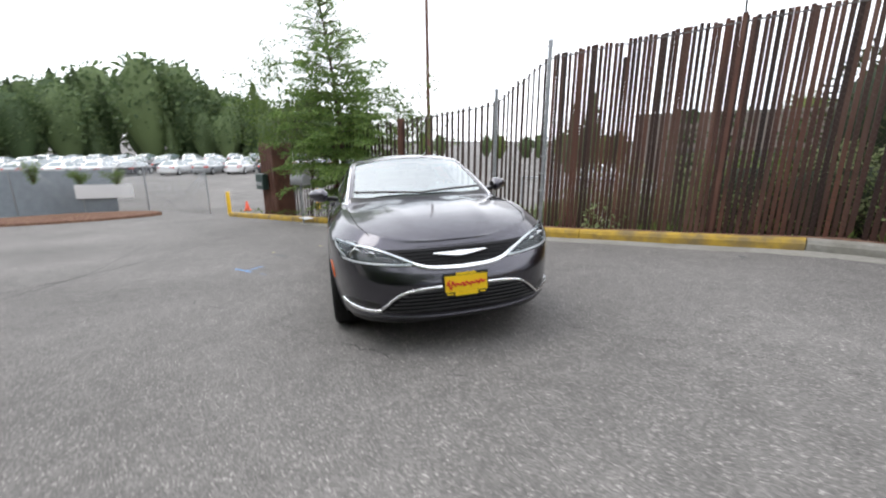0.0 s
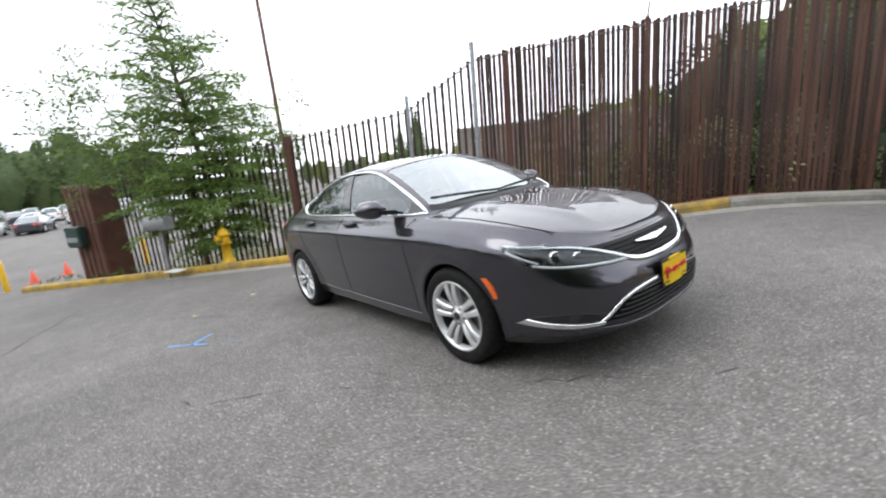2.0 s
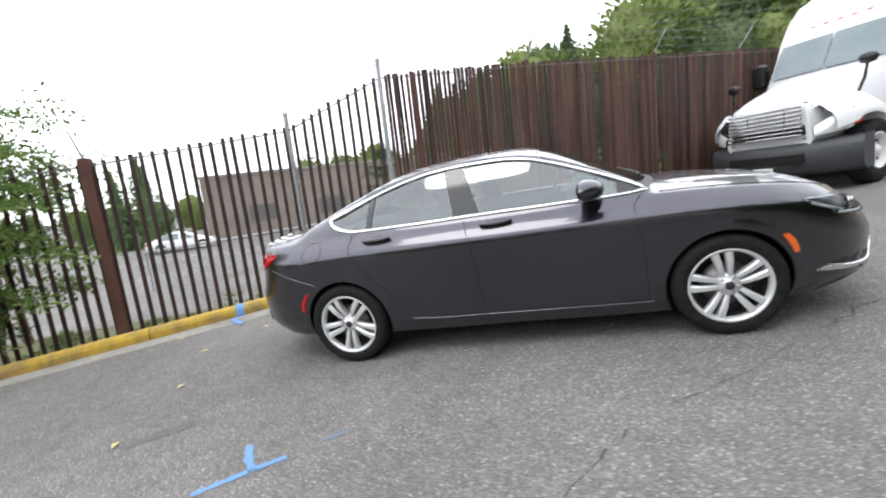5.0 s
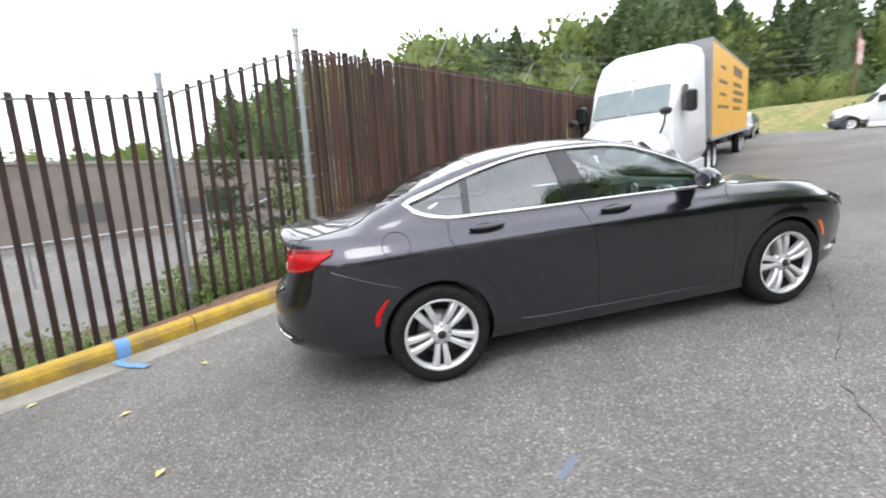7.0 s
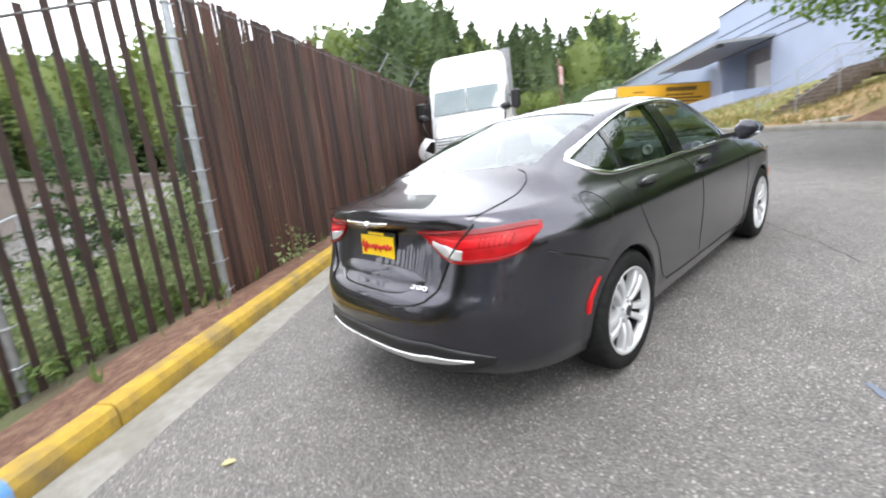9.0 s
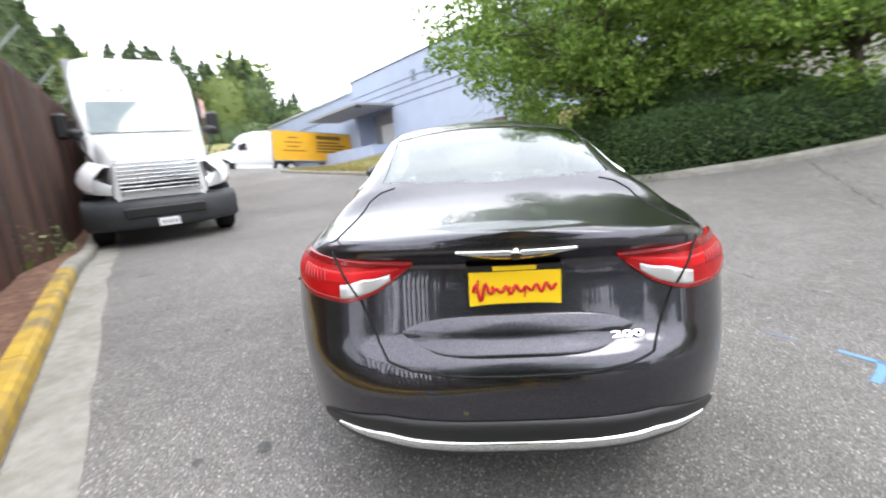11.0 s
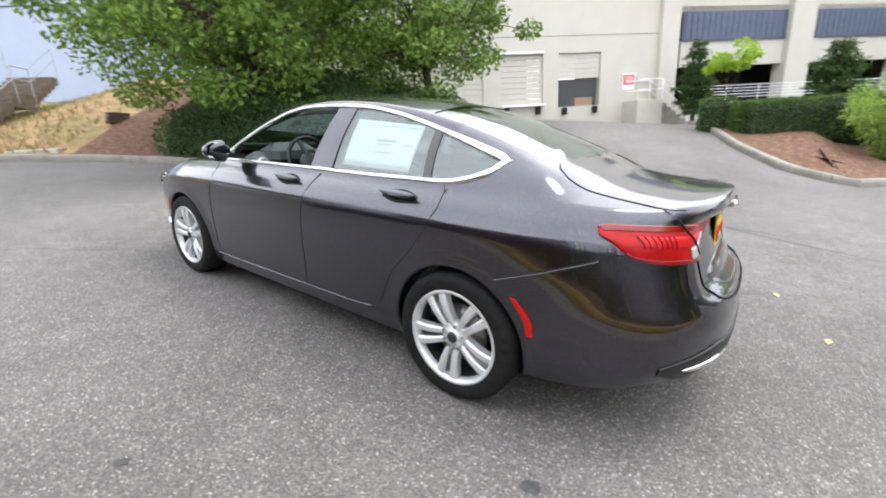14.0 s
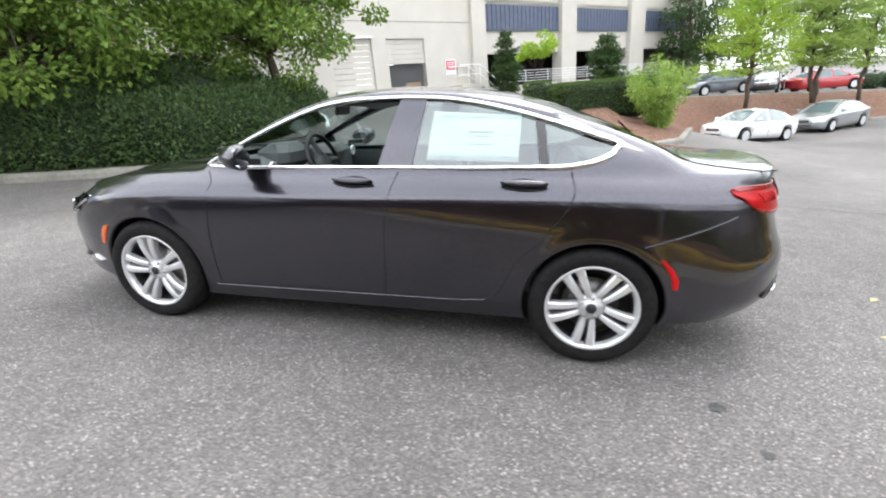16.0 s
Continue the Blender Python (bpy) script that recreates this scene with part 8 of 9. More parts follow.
    for name, hx, hz in (("door_handle", -0.040, 0.010), ("door_handle", -0.980, 0.026)):
        # no hollow is cut: a near-black patch paints the shade behind the handle
        pocket = patch([((hx - 0.115 + 0.23 * i / 10, 0.935 + hz - 0.018 * math.sin(math.pi * i / 10)), (hx - 0.115 + 0.23 * i / 10, 0.953 + hz + 0.022 * math.sin(math.pi * i / 10))) for i in range(11)], place_s, 0.0025, 0.004)
        handle = part("handle_recess", pocket, SEAM, car)
        grip = patch([((hx - 0.12 + 0.24 * i / 14, 0.942 + hz - 0.012 * math.sin(math.pi * i / 14) ** 0.5), (hx - 0.12 + 0.24 * i / 14, 0.942 + hz + 0.013 * math.sin(math.pi * i / 14) ** 0.5)) for i in range(15)], place_s, 0.03, 0.022, bulge=0.006)
        part(name, grip, PAINT, car, "body-coloured door handle with a chrome edge")
        part("handle_strip", patch([((hx - 0.10 + 0.20 * i / 10, 0.936 + hz), (hx - 0.10 + 0.20 * i / 10, 0.941 + hz)) for i in range(11)], place_s, 0.036, 0.006), ALLOY_DARK, car, "dull metal handle edge")
    # markers
    part("side_marker", patch([((1.760, 0.500), (1.732, 0.500)), ((1.757, 0.535), (1.715, 0.540)), ((1.735, 0.585), (1.688, 0.590)), ((1.700, 0.625), (1.665, 0.625))], place_s, 0.006, 0.012, bulge=0.003), AMBER, car, "amber side marker lamp")
    part("side_reflector", patch([((-1.775, 0.475), (-1.75, 0.475)), ((-1.77, 0.53), (-1.735, 0.535)), ((-1.74, 0.58), (-1.70, 0.59)), ((-1.69, 0.63), (-1.665, 0.635))], place_s, 0.006, 0.012, bulge=0.003), TAIL_BRIGHT, car, "red side reflector")
    # arch lips and wells
    for wx in (WHEEL_X, -WHEEL_X):
        s, well = Shape(), Shape()
        rows, wrows = [], []
        for i in range(41):
            a = radians(-22 + 224 * i / 40)
            row, wrow = [], []
            for r, d in ((ARCH_R + 0.022, 0.0005), (ARCH_R + 0.010, 0.0035), (ARCH_R + 0.001, 0.003), (ARCH_R - 0.008, -0.01), (ARCH_R - 0.008, -0.04)):
                x, z = wx + r * math.cos(a), WHEEL_R + r * math.sin(a)
                row.append(place_s(x, max(z, level_z(x, 0)), d))
            rows.append(row)
            x, z = wx + (ARCH_R - 0.006) * math.cos(a), WHEEL_R + (ARCH_R - 0.006) * math.sin(a)
            p = place_s(x, max(z, level_z(x, 0)), -0.02)
            wrows.append([p, Vector((x, 0.5 * tag, z)), Vector((wx, 0.45 * tag, WHEEL_R))])
        s.sheet(rows)
        part("arch_lip", s, PAINT, body)
        well.sheet(wrows, smooth=False)
        part("wheel_well", well, BLACK_PLASTIC, body, "black wheel arch liner")

# fuel flap
seam([(-1.575 + 0.088 * math.cos(radians(a)), 0.955 + 0.075 * math.sin(radians(a))) for a in range(0, 361, 15)], right_side, body, 0.0022)


# -- windscreen, rear window --
def crown_glass(edge, inset, d, yfac):
    s = Shape()
    rows = []
    for i in range(31):
        f = -1 + 2 * i / 30
        row = []
        for k in range(25):
            g = k / 24
            y0 = f * yfac
            a, b = edge(y0)
            x = lerp(a - 0.015, b + 0.015, g)
            yr, zr = rail_at(x, cap(x, 1.0), curve(SHOULDER, x))
            y = f * (yr - inset)
            kk = abs(y) / yr
            z = zr + (curve(CENTRE, x) - zr) * (1 - kk**2.2)
            row.append((x, y, z + d))
        rows.append(row)
    s.sheet(rows)
    return s


g = part("windscreen", crown_glass(windscreen_edge, 0.022, -0.004, 0.66), GLASS_FRONT, car, "windscreen glass reflecting the sky")
g.visible_shadow = False
g = part("rear_window", crown_glass(backlight_edge, 0.030, -0.004, 0.52), GLASS_REAR, car, "rear window glass")
g.visible_shadow = False


def top_line(points, parent, r=0.003, mi=SEAM, name="panel_gap"):
    s = Shape()
    pts = []
    for x, y in points:
        yr, zr = rail_at(x, cap(x, 1.0), curve(SHOULDER, x))
        if abs(y) <= yr:
            z = zr + (curve(CENTRE, x) - zr) * (1 - (abs(y) / yr) ** 2.2)
        else:
            ys = cap(x, 1.0)
            v = min(1, max(0, (ys - abs(y)) / max(0.01, ys - yr)))
            low = 1 - sstep((zr - curve(SHOULDER, x) - 0.05) / 0.2)
            z = lerp(curve(SHOULDER, x) + 0.008, zr, lerp(v, 1 - (1 - v) ** 2, low if x < 0 else 0))
        pts.append((x, y, boot_z(x, y, z) + 0.001))
    s.path(pts, r, 5)
    return part(name, s, mi, parent)


for k in (1, -1):
    top_line([(x, k * y) for x, y in fine([(1.06, 0.705), (1.3, 0.70), (1.6, 0.685), (1.85, 0.655), (2.02, 0.60)], 5)], body)
    top_line([(x, k * y) for x, y in fine([(-1.655, 0.46), (-1.68, 0.52), (-1.74, 0.565), (-1.85, 0.588), (-2.0, 0.60), (-2.12, 0.608), (-2.22, 0.606)], 5)], body)
for y0, y1, x0, x1 in ((-0.62, 0.02, 1.01, 1.105), (-0.02, 0.60, 1.10, 1.03)):
    s = Shape()
    s.path([(lerp(x0, x1, i / 10) - 0.05, lerp(y0, y1, i / 10), curve(CENTRE, lerp(x0, x1, i / 10) - 0.05) - 0.012 * (abs(lerp(y0, y1, i / 10)) / 0.62) ** 2 + 0.012) for i in range(11)], 0.010, 6)
    part("wiper", s, BLACK_PLASTIC, car, "black wiper blade")
s = Shape()
rows = []
for i in range(25):
    y = -0.66 + 1.32 * i / 24
    a, b = windscreen_edge(y)
    row = []
    for x in (b - 0.035, b + 0.02):
        yr, zr = rail_at(x, cap(x, 1.0), curve(SHOULDER, x))
        kk = min(1, abs(y) / yr)
        row.append((x, y, zr + (curve(CENTRE, x) - zr) * (1 - kk**2.2) + 0.003))
    rows.append(row)
s.sheet(rows)
part("cowl_strip", s, BLACK_PLASTIC, car, "black strip below the windscreen")

# -- mirrors --
for k in (1, -1):
    s = Shape()
    prof = [(0.0, 0.02), (0.02, 0.055), (0.05, 0.075), (0.09, 0.082), (0.125, 0.07)]
    rows = []
    for i in range(13):
        t = i / 12
        w = math.sin(math.pi * min(1, 0.18 + 0.82 * t) ** 0.8) ** 0.55 if t < 1 else 0.05
        yc = lerp(0.865, 1.055, t)
        h = (0.075 if t > 0.1 else 0.05) * w
        ring_pts = []
        for a in range(16):
            an = 2 * math.pi * a / 16
            ring_pts.append((0.595 - 0.05 * t + 0.125 * w * (math.cos(an) if math.cos(an) > 0 else 0.35 * math.cos(an)), yc * k, 1.085 + 0.01 * t + h * math.sin(an)))
        rows.append(ring_pts)
    s.sheet(rows, closed=True)
    s.add(rows[0], [tuple(range(16))])
    s.add(rows[-1], [tuple(range(16))])
    mirror = part("door_mirror", s, PAINT, car, "charcoal door mirror with black base")
    g = Shape()
    g.sheet([[(0.562 - 0.035 * t, lerp(0.885, 1.035, t) * k, 1.085 + 0.01 * t + z * (0.9 if 0 < t < 1 else 0.55)) for z in (-0.058, -0.03, 0.03, 0.058)] for t in (0, 0.25, 0.5, 0.75, 1)])
    part("mirror_glass", g, mat("mirror_glass", (0.45, 0.50, 0.52), 0.03, metal=1.0), mirror, "mirror glass")
    b = Shape()
    b.prism([(0.70, 0.77 * k, 1.02), (0.56, 0.77 * k, 1.03), (0.555, 0.90 * k, 1.045), (0.64, 0.90 * k, 1.04)], (0, 0, 0.035))
    part("mirror_foot", b, BLACK_PLASTIC, mirror, "black mirror foot")

# -- front: grille, lamps, bumper openings --
def edge_pairs(ys, top, low):
    return [((y, curve(top, y)), (y, curve(low, y))) for y in ys]


G_TOP = [(-0.54, 0.742), (-0.40, 0.737), (-0.25, 0.735), (0.0, 0.734), (0.25, 0.735), (0.40, 0.737), (0.54, 0.742)]
G_LOW = [(-0.54, 0.737), (-0.45, 0.703), (-0.35, 0.660), (-0.2, 0.622), (0.0, 0.612), (0.2, 0.622), (0.35, 0.660), (0.45, 0.703), (0.54, 0.737)]
ys = [-0.54 + 1.08 * i / 32 for i in range(33)]
grille = part("grille", patch(edge_pairs(ys, G_TOP, G_LOW), on_front, 0.004, 0.01, n=6), GRILLE_BLACK, car, "black upper grille")
for r in range(5):
    s = Shape()
    z = 0.632 + 0.021 * r
    half = 0.24 + 0.045 * r
    s.path([on_front(-half + 2 * half * i / 20, z, 0.007) for i in range(21)], 0.003, 5)
    part("grille_bar", s, GRILLE_BLACK, grille)
for k in (1, -1):
    line = [(0.0, 0.603), (0.2 * k, 0.612), (0.31 * k, 0.637), (0.40 * k, 0.678), (0.50 * k, 0.720), (0.60 * k, 0.752), (0.72 * k, 0.775)]
    part("chrome_strip", band(line, on_front, (0.028, 0.009), 0.012, 0.014), CHROME, car, "chrome strip under the grille")
# winged badge
s = Shape()
for k in (1, -1):
    p = patch([((0.0, 0.666), (0.0, 0.696)), ((0.05 * k, 0.670), (0.05 * k, 0.694)), ((0.12 * k, 0.679), (0.12 * k, 0.694)), ((0.19 * k, 0.690), (0.19 * k, 0.695))], on_front, 0.022, 0.014)
    s.add(p.v, p.f, smooth=True)
s.tube(on_front(0, 0.682, 0.008), on_front(0, 0.682, 0.024), 0.019, seg=16)
part("winged_badge", s, CHROME, car, "chrome winged badge")


def lamp_curves(k):
    """Upper and lower edge of a headlamp from its tip on the wing to its inner end."""
    top = [(0.33, 0.650), (0.40, 0.685), (0.50, 0.727), (0.60, 0.757), (0.70, 0.777), (0.77, 0.788), (0.80, 0.792)]
    low = [(0.33, 0.638), (0.40, 0.637), (0.50, 0.640), (0.60, 0.647), (0.70, 0.660), (0.77, 0.678), (0.80, 0.692)]
    ys = [0.33 + 0.47 * i / 28 for i in range(29)]
    return [((k * y, curve(top, y)), (k * y, curve(low, y))) for y in ys]


for k in (1, -1):
    pairs = lamp_curves(k)
    lamp = part("headlight", patch(pairs, on_front, 0.003, 0.01, n=8), GLOSS_BLACK, car, "clear headlight with black bezel")
    mid = [((a[0], lerp(a[1], b[1], 0.10)), (a[0], lerp(a[1], b[1], 0.9))) for a, b in pairs[2:-3]]
    part("reflector", patch([((a[0], lerp(a[1], b[1], 0.45)), (a[0], lerp(a[1], b[1], 0.85))) for a, b in pairs[8:22]], on_front, 0.006, 0.004), ALLOY_DARK, lamp, "dark reflector")
    part("led_strip", band([(a[0], lerp(a[1], b[1], 0.90)) for a, b in pairs[1::2]], on_front, 0.014, 0.010, 0.008), ALLOY, lamp, "pale daytime light strip")
    part("upper_strip", band([(a[0], lerp(a[1], b[1], 0.06)) for a, b in pairs[9::2]], on_front, 0.008, 0.009, 0.008), CHROME, lamp, "chrome headlight edge")
    for y, z, r in ((0.70, 0.725, 0.036), (0.60, 0.708, 0.028)):
        s = Shape()
        p, q = on_front(k * y, z, 0.004), on_front(k * y, z, 0.016)
        d = Vector((1, 0.25 * k, 0))
        turn = d.to_track_quat("Z", "Y").to_matrix().to_4x4()
        s.lathe([(r, 0.0), (r, 0.008), (r * 0.85, 0.010), (r * 0.78, 0.002)], Matrix.Translation(p) @ turn, 18)
        part("projector_ring", s, CHROME, lamp, "chrome projector ring")
        s = Shape()
        s.lathe([(r * 0.78, 0.001), (r * 0.6, 0.010), (r * 0.3, 0.015), (0.001, 0.016)], Matrix.Translation(p) @ turn, 18)
        part("projector_lens", s, GLOSS_BLACK, lamp, "projector lens")
    g = part("lens", patch(pairs, on_front, 0.016, 0.002, n=8, bulge=0.004), GLASS_LENS, lamp, "clear plastic lens")
    g.visible_shadow = False
    side_place = left_side if k == 1 else right_side
    wrap = [((1.80 + 0.22 * i / 10, 0.806 - 0.013 * i / 10), (1.80 + 0.22 * i / 10, 0.803 - 0.110 * (i / 10) ** 0.85)) for i in range(11)]
    part("lamp_wing", patch(wrap, side_place, 0.003, 0.01, n=6), GLOSS_BLACK, lamp, "black bezel running back along the wing")
    part("wing_strip", band([(a[0], lerp(a[1], b[1], 0.12)) for a, b in wrap[1::3]], side_place, 0.008, 0.008, 0.006), CHROME, lamp, "chrome headlight edge")
    part("wing_light", band([(a[0], lerp(a[1], b[1], 0.90)) for a, b in wrap[2::2]], side_place, 0.012, 0.008, 0.006), ALLOY, lamp, "pale daytime light strip")
    g = part("wing_lens", patch(wrap, side_place, 0.014, 0.002, n=6, bulge=0.003), GLASS_LENS, lamp, "clear plastic lens")
    g.visible_shadow = False
    # lower opening trims
    part("chrome_strip", band([(0.16 * k, 0.486), (0.28 * k, 0.482), (0.38 * k, 0.468), (0.45 * k, 0.442), (0.50 * k, 0.405), (0.54 * k, 0.365), (0.575 * k, 0.338)], on_front, (0.022, 0.016), 0.008, 0.012), CHROME, car, "chrome lower grille frame")
    part("chrome_strip", band([(0.56 * k, 0.333), (0.64 * k, 0.330), (0.72 * k, 0.338), (0.775 * k, 0.352), (0.81 * k, 0.370)], on_front, (0.020, 0.036), 0.012, 0.014), CHROME, car, "chrome fog lamp blade")
    part("fog_recess", patch([((0.57 * k, 0.385), (0.59 * k, 0.345)), ((0.64 * k, 0.405), (0.65 * k, 0.342)), ((0.71 * k, 0.408), (0.72 * k, 0.350)), ((0.77 * k, 0.400), (0.775 * k, 0.366)), ((0.80 * k, 0.385), (0.80 * k, 0.378))], on_front, 0.002, 0.006), BLACK_PLASTIC, car, "black fog lamp recess")
L_TOP = [(-0.56, 0.345), (-0.48, 0.420), (-0.38, 0.465), (0.0, 0.482), (0.38, 0.465), (0.48, 0.420), (0.56, 0.345)]
L_LOW = [(-0.56, 0.330), (-0.4, 0.312), (0.0, 0.300), (0.4, 0.312), (0.56, 0.330)]
low_grille = part("lower_grille", patch(edge_pairs([-0.56 + 1.12 * i / 30 for i in range(31)], L_TOP, L_LOW), on_front, 0.002, 0.008), GRILLE_BLACK, car, "black slatted lower grille")
for r in range(6):
    z = 0.330 + 0.026 * r
    half = 0.54 - 0.030 * r
    part("slat", band([(-half + 2 * half * i / 14, z) for i in range(15)], on_front, 0.009, 0.012, 0.012, dense=1), BLACK_PLASTIC, low_grille)
part("chin_strip", band([(-0.66 + 1.32 * i / 24, 0.308 - 0.032 * (1 - ((i - 12) / 12) ** 2)) for i in range(25)], on_front, 0.018, 0.012, 0.014, dense=1), PAINT, car, "painted chin lip of the bumper")
part("air_dam", patch([((-0.8 + 1.6 * i / 24, 0.265), (-0.8 + 1.6 * i / 24, 0.205)) for i in range(25)], on_front, 0.003, 0.01), BLACK_PLASTIC, car, "black lower air dam")
seam(fine([(-0.76, 0.798), (-0.62, 0.772), (-0.52, 0.752), (0.0, 0.743), (0.52, 0.752), (0.62, 0.772), (0.76, 0.798)], 4), on_front, body)

# -- rear: lamps, boot lid, bumper --
def rear_strip(y):
    return curve([(0.0, 0.392), (0.2, 0.393), (0.36, 0.400), (0.44, 0.411), (0.50, 0.409), (0.58, 0.412), (0.66, 0.418)], abs(y))


for k in (1, -1):
    top = [(0.33, 0.985), (0.45, 0.988), (0.6, 0.990), (0.70, 0.988), (0.76, 0.984), (0.785, 0.972), (0.795, 0.95)]
    low = [(0.33, 0.975), (0.40, 0.915), (0.48, 0.868), (0.58, 0.848), (0.68, 0.850), (0.75, 0.866), (0.785, 0.895), (0.795, 0.93)]
    ys = [0.33 + 0.465 * i / 30 for i in range(31)]
    pairs = [((k * y, curve(top, y)), (k * y, curve(low, y))) for y in ys]
    tail = part("tail_light", patch(pairs, on_rear, 0.008, 0.016, n=8, bulge=0.004), TAIL_RED, car, "red wrap-round tail light with a clear reversing lens")
    part("upper_edge", patch([(a, (a[0], lerp(a[1], b[1], 0.16))) for a, b in pairs[1:-1]], on_rear, 0.012, 0.006), TAIL_DEEP, tail, "dark red upper edge")
    part("lower_edge", patch([((a[0], lerp(a[1], b[1], 0.90)), b) for a, b in pairs[1:-1]], on_rear, 0.012, 0.006), TAIL_DEEP, tail, "dark red lower edge")
    part("reverse_lens", patch([((a[0], lerp(a[1], b[1], 0.50 + 0.02 * abs(j - 6))), (a[0], lerp(a[1], b[1], 0.90))) for j, (a, b) in enumerate(pairs[5:17])], on_rear, 0.0135, 0.006, bulge=0.001), LENS_WHITE, tail, "clear reversing lens")
    part("bright_band", patch([((a[0], lerp(a[1], b[1], 0.30)), (a[0], lerp(a[1], b[1], 0.55))) for a, b in pairs[3:27]], on_rear, 0.0125, 0.005), TAIL_BRIGHT, tail, "brighter red band")
    for i in range(7):
        y = 0.64 + 0.016 * i
        part("rib", band([(k * y, 0.950), (k * y, 0.912)], on_rear, 0.004, 0.0135, 0.003, dense=2), TAIL_DEEP, tail)
    seam(fine([(0.605 * k, 1.012), (0.585 * k, 0.975), (0.545 * k, 0.91), (0.51 * k, 0.85), (0.48 * k, 0.78), (0.455 * k, 0.72), (0.42 * k, 0.682), (0.34 * k, 0.66), (0.2 * k, 0.645), (0.0, 0.642)], 5), lambda a, b, d=0.0: on_rear(a, b, 0.003 if b < 0.87 else 0.015), body, 0.004)
part("diffuser", patch([((y, rear_strip(y) + 0.100 * (1 - (abs(y) / 0.70) ** 4)), (y, 0.40 - 0.10 * (1 - (abs(y) / 0.70) ** 4))) for y in [-0.69 + 1.38 * i / 28 for i in range(29)]], on_rear, 0.007, 0.014), BLACK_PLASTIC, car, "black lower bumper insert")
part("chrome_strip", patch([((y, rear_strip(y) + 0.024 * (1 - (abs(y) / 0.63) ** 5) + 0.001), (y, rear_strip(y) - 0.020 * (1 - (abs(y) / 0.63) ** 5) - 0.001)) for y in [-0.62 + 1.24 * i / 48 for i in range(49)]], on_rear, 0.012, 0.016, bulge=0.004), CHROME, car, "chrome strip along the rear bumper")
s = Shape()
for k in (1, -1):
    p = patch([((0.015 * k, 1.004), (0.015 * k, 1.030)), ((0.07 * k, 1.010), (0.07 * k, 1.031)), ((0.13 * k, 1.019), (0.13 * k, 1.032)), ((0.185 * k, 1.028), (0.185 * k, 1.033))], on_rear, 0.014, 0.014)
    s.add(p.v, p.f, smooth=True)
s.tube(on_rear(0, 1.018, 0.0), on_rear(0, 1.018, 0.018), 0.018, seg=16)
part("winged_badge", s, CHROME, car, "chrome winged badge")
# boot-lid ledge over the plate recess and the lip spoiler
def crease_fade(y):
    return 1 - (abs(y) / 0.40) ** 4


part("boot_crease", patch([((y, 0.748 + 0.057 * crease_fade(y) + 0.001), (y, 0.748 - 0.057 * crease_fade(y) - 0.001)) for y in [-0.39 + 0.78 * i / 26 for i in range(27)]], lambda a, b, d=0.0: on_rear(a, b, d * crease_fade(a) - 0.004 * (1 - crease_fade(a))), 0.0005, 0.01, n=14, bulge=0.015), PAINT, body, "raised crease below the plate")


def text_mesh(words, size, place_m, material, parent, name, extrude=0.001, shear=0.0, label=""):
    cu = bpy.data.curves.new(name, "FONT")
    cu.body, cu.size, cu.extrude, cu.shear = words, size, extrude, shear
    cu.align_x, cu.align_y = "CENTER", "CENTER"
    tmp = bpy.data.objects.new(name, cu)
    me = bpy.data.meshes.new_from_object(tmp)
    bpy.data.objects.remove(tmp)
    me.materials.append(material)
    ob = part(name, me, None, parent, label)
    ob.matrix_local = place_m
    return ob


def dealer_plate(m, name):
    """A yellow dealer card in a black frame; its script is drawn as plain strokes."""
    s = Shape()
    s.box(-0.158, 0.158, -0.084, 0.084, -0.006, 0.0, m, bevel=0.004)
    frame_part = part(name, s, BLACK_PLASTIC, car, "black plate frame with a yellow dealer card")
    s = Shape()
    s.box(-0.148, 0.148, -0.052, 0.062, 0.0, 0.004, m)
    part("card", s, PLATE_YELLOW, frame_part, "yellow dealer card")
    for x0, x1, z0, z1 in ((-0.08, 0.08, -0.080, -0.054), (-0.07, 0.07, 0.066, 0.080), (-0.135, -0.095, -0.072, -0.062), (0.095, 0.135, -0.072, -0.062)):
        s = Shape()
        s.box(x0, x1, z0, z1, 0.0, 0.005, m)
        part("writing_bar", s, PLATE_YELLOW, frame_part, "yellow bar of frame lettering")
    s = Shape()
    pts = []
    for i in range(60):
        t = i / 59
        amp = 0.034 if t < 0.18 else 0.016
        pts.append(m @ Vector((-0.135 + 0.27 * t, -0.004 + 0.012 * t + amp * math.sin(t * 52) * (0.7 + 0.3 * math.sin(t * 17)), 0.006)))
    s.path(pts, 0.0055, 5)
    part("script_stroke", s, PLATE_RED, frame_part, "red brush-script scrawl")
    s = Shape()
    for x, w, h in ((-0.125, 0.007, 0.045), (-0.075, 0.006, 0.03), (-0.02, 0.006, 0.032), (0.03, 0.006, 0.03)):
        s.box(x, x + w, -0.022, -0.022 + h, 0.004, 0.007, m @ Matrix.Rotation(-0.12, 4, "Z"))
    part("script_bar", s, PLATE_RED, frame_part, "red bars of brush script")


p = on_rear(0.0, 0.882, 0.006)
dealer_plate(Matrix.Translation((p.x, 0, 0.882)) @ Matrix(((0, 0, -1, 0), (-1, 0, 0, 0), (0, 1, 0, 0), (0, 0, 0, 1))) @ Matrix.Rotation(radians(-6), 4, "X"), "rear_plate")
dealer_plate(Matrix.Translation((2.392, 0, 0.498)) @ Matrix(((0, 0, 1, 0), (1, 0, 0, 0), (0, 1, 0, 0), (0, 0, 0, 1))), "front_plate")
p = on_rear(-0.350, 0.722, 0.005)
ax = (on_rear(-0.40, 0.722, 0.005) - on_rear(-0.30, 0.722, 0.005)).normalized()
